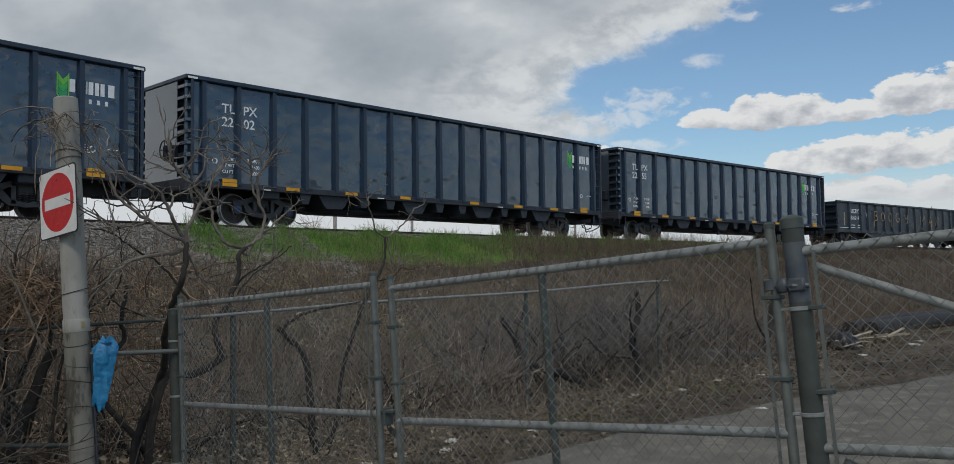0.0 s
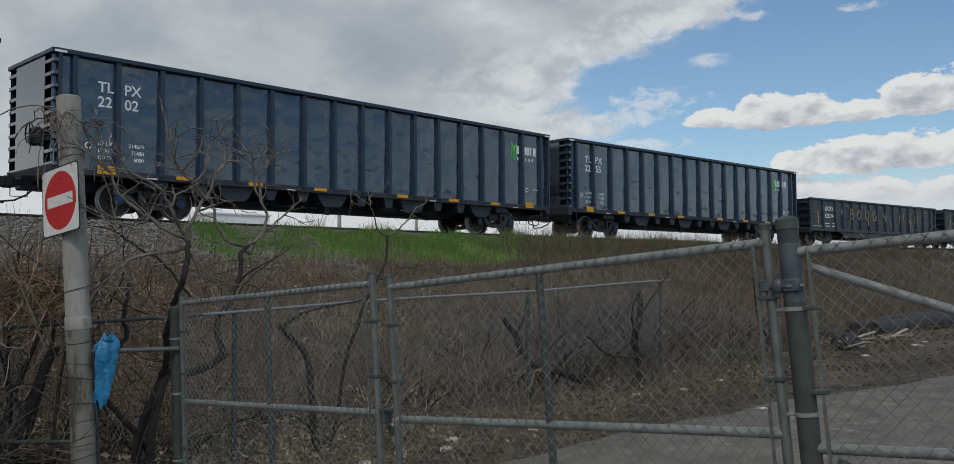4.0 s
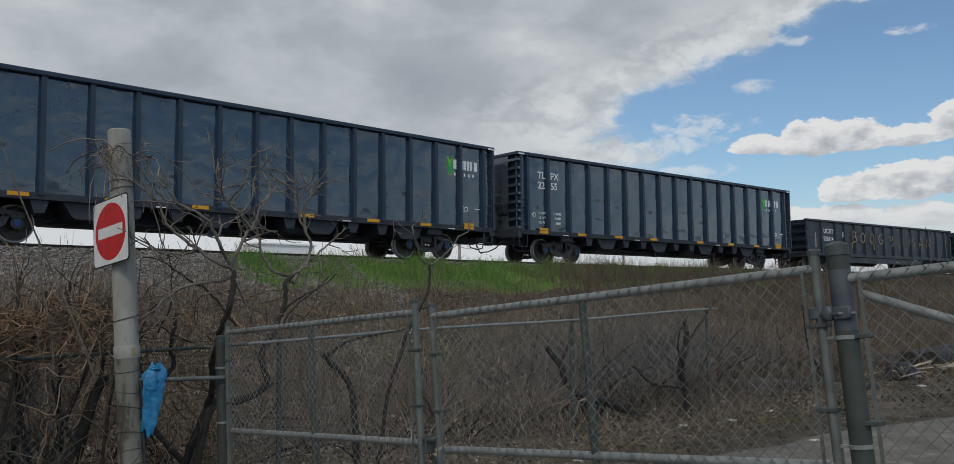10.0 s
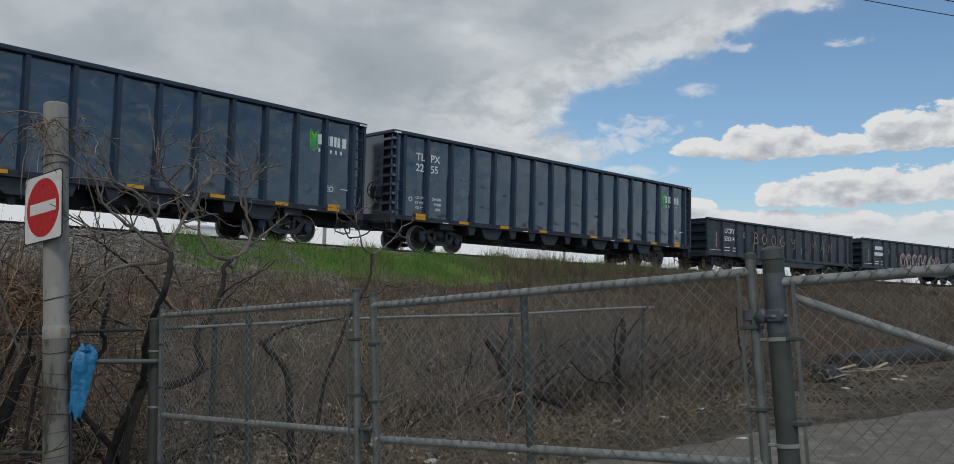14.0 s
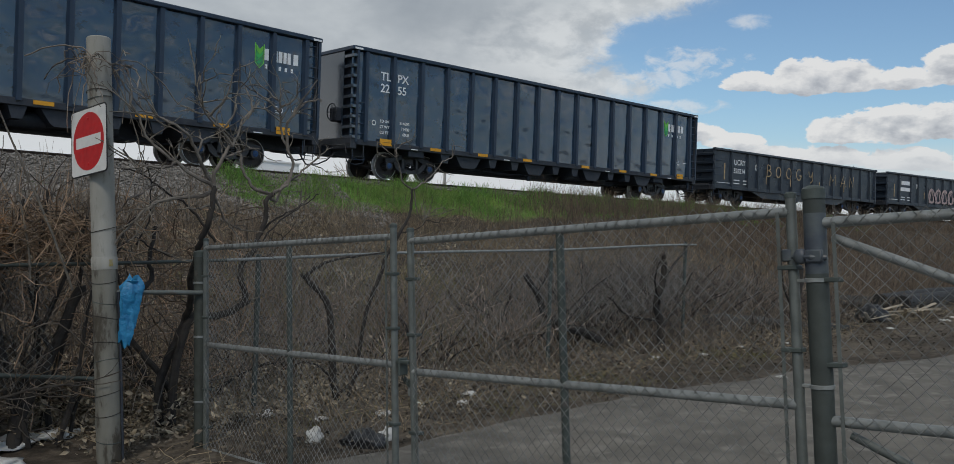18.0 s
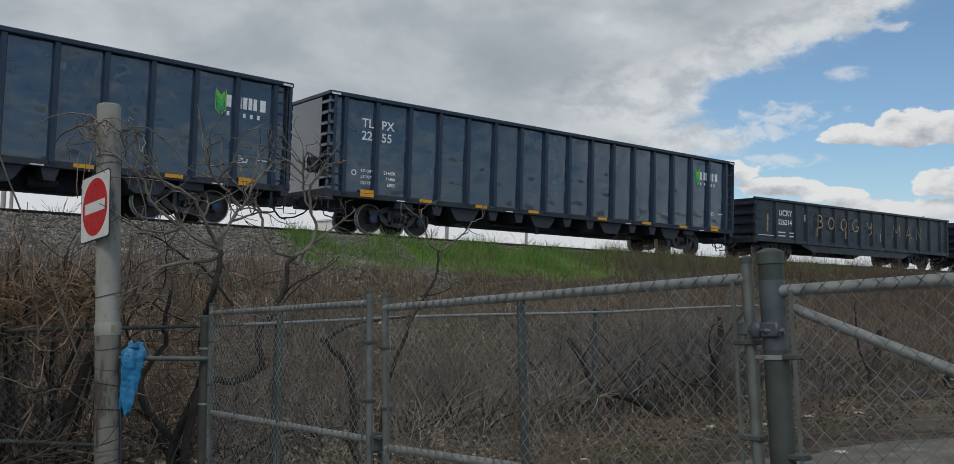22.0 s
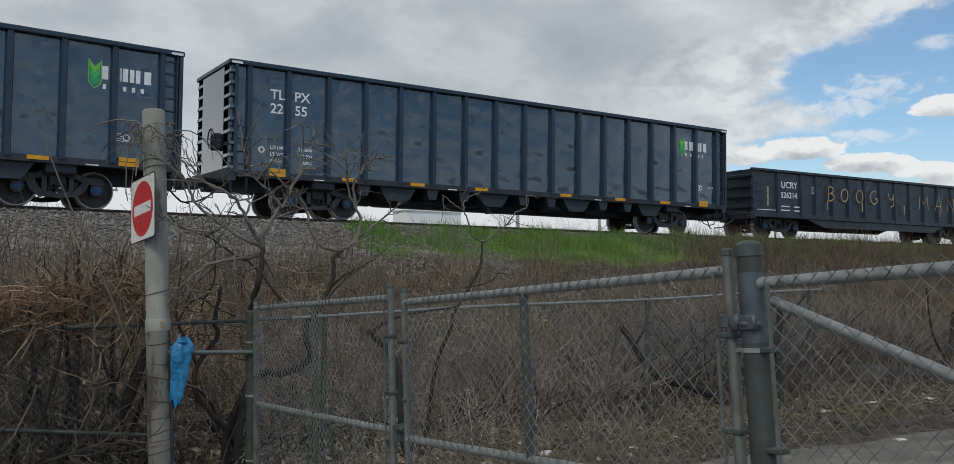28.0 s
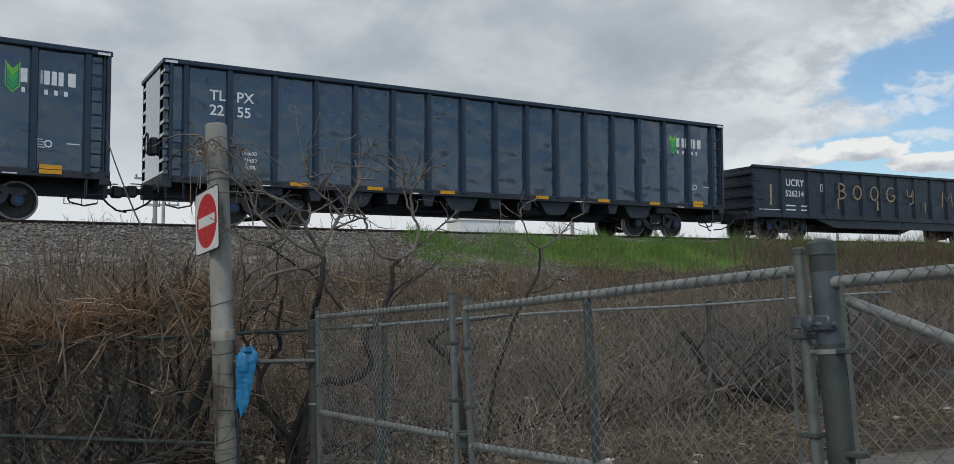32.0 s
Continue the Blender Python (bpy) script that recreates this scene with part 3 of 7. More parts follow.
def land(x, y):
    """Height of the ground (arrays)."""
    x, y = np.asarray(x, float), np.asarray(y, float)
    base = -0.05 - 0.062 * np.clip(y, -6, 8.5) + 0.027 * np.clip(x - 3, 0, 22)
    vx = np.clip(x, -60, 130) - 20
    d = track_y(x) - y          # from the centre line towards the camera
    rise = RISE * np.clip(vx, -80, 110)
    prof = np.interp(d, [-400, -30, -12, -4.5, -2.9, -1.75, 1.3, 1.7, 3.0, 4.2, 6.0, 12.0], [-1.53, -1.23, 0.47, 2.32, 2.39, 2.94, 2.95, 3.02, 2.27, 2.11, 1.41, -0.13])
    w = smooth_np(13.5, 9.5, d)
    z = base * (1 - w) + (prof + rise) * w
    z = np.where(d < 6.0, prof + rise, np.maximum(z, base))
    z = z + 0.16 * smooth_np(19, 27, x) * smooth_np(1.75, 2.5, d) * smooth_np(7.0, 4.0, d)
    bumps = 0.05 * np.sin(x * 1.7 + 0.6 * y) * np.sin(y * 1.3 - 0.4 * x) + 0.03 * np.sin(3.1 * x + 1.2) * np.sin(2.7 * y)
    return z + bumps * smooth_np(2.5, 4.0, d) * smooth_np(7.0, 9.0, y)


def land1(x, y):
    return float(land([x], [y])[0])


def stretch_axis(lo, hi, a, b, fine_step, n_out):
    mid = np.arange(a, b + 1e-6, fine_step)
    g = np.geomspace(1, 1 + (hi - b), n_out) - 1 + b
    h = a - (np.geomspace(1, 1 + (a - lo), n_out) - 1)
    return np.concatenate([h[::-1][:-1], mid, g[1:]])


def build_ground():
    xs, ys = stretch_axis(-2500, 2500, -14, 46, 0.3, 42), stretch_axis(-2500, 2500, -6, 29, 0.22, 40)
    X, Y = np.meshgrid(xs, ys, indexing="ij")
    Z = land(X, Y)
    nx, ny = X.shape
    v = np.stack([X, Y, Z], -1).reshape(-1, 3)
    i = (np.arange(nx - 1)[:, None] * ny + np.arange(ny - 1)[None]).ravel()
    f = np.stack([i, i + ny, i + ny + 1, i + 1], -1)
    me = bpy.data.meshes.new("ground")
    me.from_pydata(v.tolist(), [], f.tolist())
    me.shade_smooth()
    d = (track_y(X) - Y).ravel()
    xf, yf = X.ravel(), Y.ravel()
    wander = 1.3 * np.sin(xf * 0.7) + 0.8 * np.sin(xf * 1.9 + yf)
    stones = np.where(np.abs(d) < 3.1 - 1.3 * smooth_np(9.0, 11.0, xf), 1.0, 0.0) + smooth_np(11.4 + 0.4 * wander, 9.2, xf) * smooth_np(8.4 + 0.5 * wander - 0.42 * np.clip(xf - 1, 0, 6), 6.5 - 0.42 * np.clip(xf - 1, 0, 6), d) * (d > 0)
    grass = smooth_np(11.8, 13.4, xf + 0.4 * wander) * smooth_np(1.65, 1.95, d) * smooth_np(5.2 + 0.25 * wander, 3.9, d) * (1 - 0.6 * smooth_np(20, 28, xf + wander)) * smooth_np(46, 38, xf)
    col = np.stack([np.clip(stones, 0, 1) * (1 - grass), grass, 0 * grass, 1 + 0 * grass], -1)
    a = me.color_attributes.new("zone", "FLOAT_COLOR", "POINT")
    a.data.foreach_set("color", col.astype(np.float32).ravel())
    return tagged(part("ground", me, soil_mat), "brown weedy verge and railway embankment", "ground", kind="structure")


build_ground()


# ---- road ----
ROAD_EDGE = [(-6.0, 5.2), (0.0, 5.7), (4.0, 5.95), (5.2, 5.9), (6.0, 5.85), (7.5, 5.87), (8.3, 5.8), (9.2, 5.62), (10.0, 5.36), (11.2, 5.2), (11.9, 4.92), (12.85, 4.47), (14.0, 4.03), (18.0, 2.45), (24.0, 0.2), (34.0, -3.6), (48.0, -10.0)]


def build_road():
    """An asphalt drive through the gate; its far edge frays into the verge."""
    xs = np.arange(-6, 46, 0.35)
    e = np.interp(xs, [p[0] for p in ROAD_EDGE], [p[1] for p in ROAD_EDGE])
    e = e + 0.05 * np.sin(xs * 2.3) + 0.04 * np.sin(xs * 5.9 + 1)
    rows_n = 16
    v, f = [], []
    for x, top in zip(xs, e):
        for k in range(rows_n):
            y = top + 0.05 if k == 0 else top - (top + 7.0) * (k - 1) / (rows_n - 2)
            if k == 0:
                v.append((x, y, land1(x, y) - 0.02))
            else:
                v.append((x, y, land1(x, y) + 0.018))
    for i in range(len(xs) - 1):
        for k in range(rows_n - 1):
            a = i * rows_n + k
            f.append((a, a + 1, a + rows_n + 1, a + rows_n))
    m = Mesh().add(v, f)
    return tagged(part("road", m, asphalt, smooth=True), "worn grey asphalt drive with a frayed edge", "road", kind="structure")


build_road()


# ---- track ----
def build_track():
    trk = tagged(thing("railway_track", "rusty steel rails on tarred timber ties in ballast", "railway track", kind="structure"))
    prof = [(-0.07, 0.0), (0.07, 0.0), (0.07, 0.012), (0.012, 0.03), (0.012, 0.125), (0.036, 0.135), (0.036, 0.17), (-0.036, 0.17), (-0.036, 0.135), (-0.012, 0.125), (-0.012, 0.03), (-0.07, 0.012)]
    us = np.arange(-45, 125, 1.5)
    for off in (-0.755, 0.755):
        v, f, n = [], [], len(prof)
        for u in us:
            p, a = track_point(u, off)
            v += [(p.x - s * math.sin(a), p.y + s * math.cos(a), p.z - 0.17 + h) for s, h in prof]
        for i in range(len(us) - 1):
            f += [(i * n + k, i * n + (k + 1) % n, (i + 1) * n + (k + 1) % n, (i + 1) * n + k) for k in range(n)]
        part("rail", Mesh().add(v, f), rail_steel, trk)
    tie = Mesh().box(-0.115, 0.115, -1.3, 1.3, -0.36, -0.175, 0.012).data("tie")
    tie.materials.append(tie_wood)
    for k in range(200):
        p, a = track_point(-12 + 0.54 * k)
        part("tie", tie, None, trk, at=Matrix.Translation(p) @ Matrix.Rotation(a + random.uniform(-0.02, 0.02), 4, "Z"))


build_track()


def build_ballast():
    """Loose stones over the shoulder and the gravel bank."""
    rng = np.random.default_rng(5)
    n = 40000
    u = rng.uniform(-14, 15.5, n)
    d = np.abs(rng.normal(0, 1, n)) * 2.4 + 1.5
    far_u, far_d = rng.uniform(12, 60, 9000), rng.uniform(1.35, 1.9, 9000)
    u, d = np.concatenate([u, far_u]), np.concatenate([d, far_d])
    keep = d < 8.2 - 0.42 * np.clip(u - 1, 0, 6)
    u, d = u[keep], d[keep]
    y = track_y(u) - d
    z = land(u, y)
    r = rng.uniform(0.02, 0.062, len(u))
    base = np.array([(1, 0, 0), (-0.8, 0.3, 0.1), (0.1, 1, -0.1), (0, -0.9, 0.2), (0.2, 0.1, 0.8), (0, 0, -0.7)])
    tri = np.array([(0, 2, 4), (2, 1, 4), (1, 3, 4), (3, 0, 4), (2, 0, 5), (1, 2, 5), (3, 1, 5), (0, 3, 5)])
    a = rng.uniform(0, 6.28, len(u))
    ca, sa = np.cos(a)[:, None], np.sin(a)[:, None]
    q = base[None] * r[:, None, None] * rng.uniform(0.7, 1.3, (len(u), 6, 1))
    v = np.stack([q[..., 0] * ca - q[..., 1] * sa + u[:, None], q[..., 0] * sa + q[..., 1] * ca + y[:, None], q[..., 2] + z[:, None] + 0.01], -1).reshape(-1, 3)
    f = (np.arange(len(u))[:, None, None] * 6 + tri[None]).reshape(-1, 3)
    me = bpy.data.meshes.new("ballast")
    me.from_pydata(v.tolist(), [], f.tolist())
    return tagged(part("ballast", me, stone), "loose grey crushed stone on the embankment", "gravel", kind="stuff")


build_ballast()

# ---- the train ----
WHEEL_R = 0.457
PITCH, FIRST = 1.165, 0.55


def wheelset(parent, x):
    ws = part("wheelset", Mesh().tube([(0, -0.98, 0), (0, 0.98, 0)], 0.085, 12), cast_iron, parent, "steel axle with two wheels", at=pose(x, 0, WHEEL_R))
    for s in (-1, 1):
        m = Matrix.Translation((0, s * 0.755, 0)) @ Matrix.Rotation(radians(90 * s), 4, "X")
        w = Mesh().lathe([(0.09, 0.06), (0.16, 0.05), (0.17, 0.0), (0.36, -0.015), (0.395, -0.060), (0.428, -0.066)], 32, m, False)
        w.lathe([(0.40, 0.075), (0.36, 0.03), (0.17, 0.05), (0.09, 0.09)], 32, m, False)
        part("wheel", w, wheel_steel, ws, smooth=True)
        rim = Mesh().lathe([(0.428, -0.066), (0.432, -0.073), (0.455, -0.07), (0.457, 0.045), (0.485, 0.06), (0.48, 0.085), (0.40, 0.077)], 40, m, False)
        part("wheel_rim", rim, tread, ws, "polished steel rim", smooth=True)
        cap = Mesh().lathe([(0.115, 0), (0.115, 0.05), (0.09, 0.075), (0.03, 0.08)], 16, Matrix.Translation((0, s * 0.98, 0)) @ Matrix.Rotation(radians(-90 * s), 4, "X"))
        for k in range(3):
            a = k * 2.094
            cap.box(-0.018, 0.018, -0.02 + s * 1.06, 0.02 + s * 1.06, -0.018, 0.018, 0, Matrix.Translation((0.06 * math.cos(a), 0, 0.06 * math.sin(a))))
        part("bearing_cap", cap, cap_blue, ws, "blue bearing end cap", smooth=True)
    return ws


def truck_frame(parent, x):
    """A cast three-piece bogie without its wheels."""
    at = pose(x, 0, 0)
    bol = part("bolster", Mesh().box(-0.2, 0.2, -1.0, 1.0, 0.52, 0.78, 0.03), cast_iron, parent, at=at)
    for s in (-1, 1):
        y0, y1 = s * 0.98 - 0.07, s * 0.98 + 0.07
        fr = Mesh()
        for q in (-1, 1):
            top = [(q * 1.06, 0.60), (q * 1.06, 0.70), (q * 0.72, 0.74), (q * 0.36, 0.86), (0, 0.88), (0, 0.76), (q * 0.30, 0.74), (q * 0.62, 0.60)]
            low = [(q * 0.72, 0.62), (q * 0.60, 0.66), (q * 0.36, 0.40), (0, 0.34), (0, 0.22), (q * 0.42, 0.26), (q * 0.62, 0.40)]
            col = [(q * 0.36, 0.30), (q * 0.36, 0.80), (q * 0.25, 0.80), (q * 0.25, 0.30)]
            for o in (top, low, col):
                fr.slab(o if q > 0 else o[::-1], y0, y1)
            fr.box(q * 0.89 - 0.17, q * 0.89 + 0.17, y0 - 0.01, y1 + 0.01, 0.57, 0.66, 0.01)
            fr.lathe([(0.15, -0.07), (0.15, 0.07)], 16, Matrix.Translation((q * 0.89, s * 0.98, WHEEL_R)) @ Matrix.Rotation(radians(90), 4, "X"))
        part("side_frame", fr, cast_iron, parent, "cast steel truck side frame", at=at)
        for k in (-0.16, 0.0, 0.16):
            coil = [(k + 0.055 * math.cos(i * 0.9), s * 0.98 + 0.055 * math.sin(i * 0.9), 0.33 + 0.27 * i / 34) for i in range(35)]
            part("spring", Mesh().tube(coil, 0.014, 5), cast_iron, parent, at=at)
    shoe = Mesh()
    for q in (-1, 1):
        for s in (-1, 1):
            shoe.box(q * 0.41 - 0.03, q * 0.41 + 0.03, s * 0.755 - 0.06, s * 0.755 + 0.06, 0.33, 0.6, 0.01)
    shoe.tube([(-0.4, -0.9, 0.42), (-0.4, 0.9, 0.42)], 0.03, 6).tube([(0.4, -0.9, 0.42), (0.4, 0.9, 0.42)], 0.03, 6)
    part("brake_beam", shoe, under, parent, at=at)


def coupler(parent, x, s):
    m = Mesh().box(min(x - s * 0.75, x + s * 0.45), max(x - s * 0.75, x + s * 0.45), -0.09, 0.09, 0.78, 0.93, 0.02)
    m.box(x + s * 0.48 - 0.14, x + s * 0.48 + 0.14, -0.15, 0.15, 0.70, 1.0, 0.05)
    m.box(x + s * 0.64 - 0.08, x + s * 0.64 + 0.08, -0.16, 0.0, 0.73, 0.98, 0.04)
    m.tube([(x + s * 0.05, -0.5, 1.0), (x + s * 0.3, -0.3, 0.98), (x + s * 0.5, -0.05, 1.0)], 0.012, 5)
    part("coupler", m, cast_iron, parent, smooth=False)
    hose = [(x - s * 0.3, -0.5, 0.8), (x - s * 0.05, -0.52, 0.74), (x + s * 0.18, -0.46, 0.50), (x + s * 0.42, -0.3, 0.36), (x + s * 0.69, -0.15, 0.33)]
    part("air_hose", Mesh().tube(hose, 0.026, 6), under, parent)
    part("draft_gear", Mesh().box(min(x - s * 0.6, x + s * 0.22), max(x - s * 0.6, x + s * 0.22), -0.24, 0.24, 0.66, 1.02, 0.03), under, parent)
    lever = [(x + s * 0.04, -1.35, 0.72), (x + s * 0.06, -1.3, 0.98), (x + s * 0.1, -0.6, 0.98), (x + s * 0.34, -0.2, 1.04), (x + s * 0.5, -0.02, 1.06)]
    part("uncoupling_lever", Mesh().tube(lever, 0.016, 6), cast_iron, parent)
    loop_hose = [(x - s * 0.9, -1.05, 0.66), (x - s * 0.82, -1.07, 0.46), (x - s * 0.5, -1.08, 0.38), (x - s * 0.2, -1.07, 0.45), (x - s * 0.16, -1.05, 0.58), (x - s * 0.5, -1.04, 0.60), (x - s * 0.86, -1.05, 0.55)]
    part("brake_hose", Mesh().tube(loop_hose, 0.022, 6), under, parent, "looped black brake hose")
    part("step_iron", Mesh().tube([(x - s * 0.12, -1.46, 0.95), (x - s * 0.12, -1.46, 0.52), (x - s * 0.55, -1.46, 0.52), (x - s * 0.55, -1.46, 0.95)], 0.018, 6), rib_paint, parent)


def ladder(parent, x0, x1, heights, y):
    for h in heights:
        pts = [(x0, y, h), (x0, y - 0.07, h), (x1, y - 0.07, h), (x1, y, h)]
        part("ladder_rung", Mesh().tube(pts, 0.013, 5), rib_paint, parent)


def chevron_logo(parent, x, h, y):
    """A shield of three green chevrons and rows of white blocks in place of lettering."""
    a = 0.29
    for k, mat in enumerate((logo_green, logo_mid, logo_dark)):
        z = h - 0.17 * k
        v = [(x + 0.03, z - 0.04), (x + 0.03, z - 0.20), (x + a / 2, z - 0.33), (x + a - 0.03, z - 0.20), (x + a - 0.03, z - 0.04), (x + a / 2, z - 0.17)]
        sh = Mesh().add([(p, y, q) for p, q in v] + [(p, y + 0.004, q) for p, q in v], [(0, 1, 2, 5), (5, 2, 3, 4), (6, 11, 8, 7), (11, 10, 9, 8)])
        part("logo_chevron", sh, mat, parent, "green chevron of the shield")
    rim = [(x, h), (x, h - 0.56), (x + a / 2, h - 0.71), (x + a, h - 0.56), (x + a, h)]
    for p, q in zip(rim[:-1], rim[1:]):
        d = Vector((q[0] - p[0], q[1] - p[1])).normalized() * 0.013
        line = Mesh().slab([(p[0] - d.y, p[1] + d.x), (p[0] + d.y, p[1] - d.x), (q[0] + d.y, q[1] - d.x), (q[0] - d.y, q[1] + d.x)], y, y + 0.004)
        part("logo_outline", line, logo_green, parent, "pale green shield outline")
    xx = x + 0.31
    for w in (0.17, None, 0.15, 0.055, 0.15, 0.13, 0.13, None, 0.20):
        if w is None:
            xx += 0.06
            continue
        part("logo_bar", Mesh().slab([(xx, h - 0.13), (xx + w * 0.84, h - 0.13), (xx + w * 0.84, h - 0.46), (xx, h - 0.46)], y, y + 0.004), letter_white, parent, "white logo block")
        xx += w + 0.018
    for k in range(5):
        x1 = x + 0.33 + k * 0.215 + (0.05 if k else 0)
        part("logo_bar", Mesh().slab([(x1, h - 0.58), (x1 + 0.08, h - 0.58), (x1 + 0.08, h - 0.70), (x1, h - 0.70)], y, y + 0.004), letter_white, parent, "white logo block")


def high_gondola():
    """A high-sided scrap gondola, 19.7 m over its corners; its origin is at rail height under its middle."""
    L, W, TOP, LOW = 19.7, 1.55, 4.15, 1.17
    car = thing("gondola_car", "dark navy high-sided steel gondola car with ribbed sides", "rail car", "cars of the train")
    h = L / 2
    ribs = [FIRST + PITCH * k - (0.05 if k == 1 else 0.0) for k in range(17)]
    edges = [0.0] + ribs + [L]
    shared = {}
    for s in (-1, 1):
        for a, b in zip(edges[:-1], edges[1:]):
            key = (round(b - a, 2), s)
            if key not in shared:
                w = (b - a) / 2
                nx, nz = 5, 8
                v, f = [], []
                for yy in (0.0, 0.012):
                    for i in range(nx):
                        for k in range(nz):
                            u, t = i / (nx - 1) * 2 - 1, k / (nz - 1)
                            bow = 0.012 * (1 - u * u) * math.sin(math.pi * t)
                            v.append((u * w, s * (W - 0.13) + s * bow - s * yy, LOW + (TOP - 0.12 - LOW) * t))
                for q in range(2):
                    for i in range(nx - 1):
                        for k in range(nz - 1):
                            p = q * nx * nz + i * nz + k
                            fc = (p, p + nz, p + nz + 1, p + 1)
                            f.append(fc if (q == 0) == (s < 0) else fc[::-1])
                shared[key] = Mesh().add(v, f).data("side_panel", True)
                shared[key].materials.append(car_paint)
            part("side_panel", shared[key], None, car, at=pose((a + b) / 2 - h, 0, 0))
        key = ("rib", s)
        # ribs are hat sections, a little deeper at the foot
        y_in, y_out = s * (W - 0.135), s * W
        v = []
        for z, dp in ((LOW - 0.06, 1.0), (TOP - 0.13, 0.80)):
            yo = y_in + (y_out - y_in) * dp
            v += [(-0.10, y_in, z), (-0.062, yo, z), (0.062, yo, z), (0.10, y_in, z)]
        fcs = [(0, 1, 5, 4), (1, 2, 6, 5), (2, 3, 7, 6), (3, 0, 4, 7), (0, 3, 2, 1), (4, 5, 6, 7)]
        shared[key] = Mesh().add(v, fcs if s < 0 else [q[::-1] for q in fcs]).data("rib")
        shared[key].materials.append(rib_paint)
        for x in ribs:
            part("rib", shared[key], None, car, at=pose(x - h, 0, 0))
        part("corner_post", Mesh().box(-h + 0.135, -h + 0.22, min(y_in, y_out), max(y_in, y_out), LOW - 0.1, TOP - 0.1, 0.012), rib_paint, car)
        part("corner_post", Mesh().box(h - 0.09, h, min(y_in, y_out), max(y_in, y_out), LOW - 0.1, TOP - 0.1, 0.012), rib_paint, car)
        lo, hi = sorted((s * (W - 0.19), s * (W + 0.012)))
        part("top_chord", Mesh().box(-h + 0.01, h + 0.02, lo, hi, TOP - 0.13, TOP, 0.02), rib_paint, car)
        lo, hi = sorted((s * (W - 0.26), s * (W - 0.04)))
        part("side_sill", Mesh().box(-h + 0.02, h - 0.02, lo, hi, LOW - 0.17, LOW + 0.005, 0.01), under, car)
        # bearer ends under the ribs
        web = Mesh().slab([(-0.22, LOW - 0.17), (0.22, LOW - 0.17), (0.12, LOW - 0.48), (-0.12, LOW - 0.48)], *sorted((s * 0.35, s * (W - 0.10)))).data("bearer")
        deep = Mesh().slab([(-0.62, LOW - 0.17), (0.62, LOW - 0.17), (0.40, LOW - 0.50), (0.30, LOW - 0.58), (-0.30, LOW - 0.58), (-0.40, LOW - 0.50)], *sorted((s * 0.3, s * (W - 0.16)))).data("bearer")
        for k, x in enumerate(ribs[3:-3]):
            me = deep if k % 3 == 1 else web
            if not me.materials:
                me.materials.append(under)
            part("bearer", me, None, car, at=pose(x - h, 0, 0))
        for xa, xb in ((-h + 0.06, -h + 0.5), (h - 0.5, h - 0.06)):
            st = [(xa, s * (W - 0.06), LOW - 0.1), (xa, s * (W - 0.05), 0.62), (xb, s * (W - 0.05), 0.62), (xb, s * (W - 0.06), LOW - 0.1)]
            part("sill_step", Mesh().tube(st, 0.016, 5), under, car)
    part("floor", Mesh().box(-h + 0.1, h - 0.1, -W + 0.14, W - 0.14, LOW - 0.02, LOW + 0.05), under, car)
    part("centre_sill", Mesh().slab([(-h + 0.1, LOW), (-h + 0.1, 0.70), (-5.4, 0.66), (-4.6, 0.50), (4.6, 0.50), (5.4, 0.66), (h - 0.1, 0.70), (h - 0.1, LOW)], -0.36, 0.36), under, car)
    part("body_bolster", Mesh().box(-7.05 - 0.35, -7.05 + 0.35, -W + 0.15, W - 0.15, 0.78, LOW - 0.02, 0.03), under, car)
    part("body_bolster", Mesh().box(7.05 - 0.35, 7.05 + 0.35, -W + 0.15, W - 0.15, 0.78, LOW - 0.02, 0.03), under, car)
    tank = Mesh().lathe([(0.02, -0.5), (0.19, -0.44), (0.21, -0.38), (0.21, 0.38), (0.19, 0.44), (0.02, 0.5)], 16, Matrix.Translation((1.6, -0.85, 0.74)) @ Matrix.Rotation(radians(90), 4, "Y"))
    part("air_reservoir", tank, under, car, smooth=True)
    valve = Mesh().box(-1.4, -1.0, -1.15, -0.85, 0.52, 0.98, 0.03).box(-1.3, -1.12, -1.2, -1.1, 0.36, 0.6, 0.02).tube([(-1.2, -1, 0.6), (-2.2, -0.9, 0.55), (-3.4, -0.8, 0.62)], 0.03, 6)
    part("brake_valve", valve, under, car)
    rod = Mesh().tube([(-5.6, -0.5, 0.52), (-2.0, -0.62, 0.58), (2.0, -0.62, 0.56), (5.6, -0.5, 0.52)], 0.022, 6)
    part("brake_rod", rod, under, car)
    part("brake_cylinder", Mesh().tube([(3.2, -0.7, 0.72), (3.9, -0.7, 0.72)], 0.17, 14), under, car)
    for e in (-1, 1):
        part("end_wall", Mesh().box(min(e * (h - 0.16), e * (h - 0.13)), max(e * (h - 0.16), e * (h - 0.13)), -W + 0.02, W - 0.02, LOW, TOP - 0.05), under, car, "dark inner end wall")
        lo, hi = sorted((e * (h - 0.02), e * h))
        part("end_sheet", Mesh().box(lo, hi, -W + 0.56, W - 0.56, LOW - 0.02, TOP - 0.12), end_paint, car, "glossy navy end sheet")
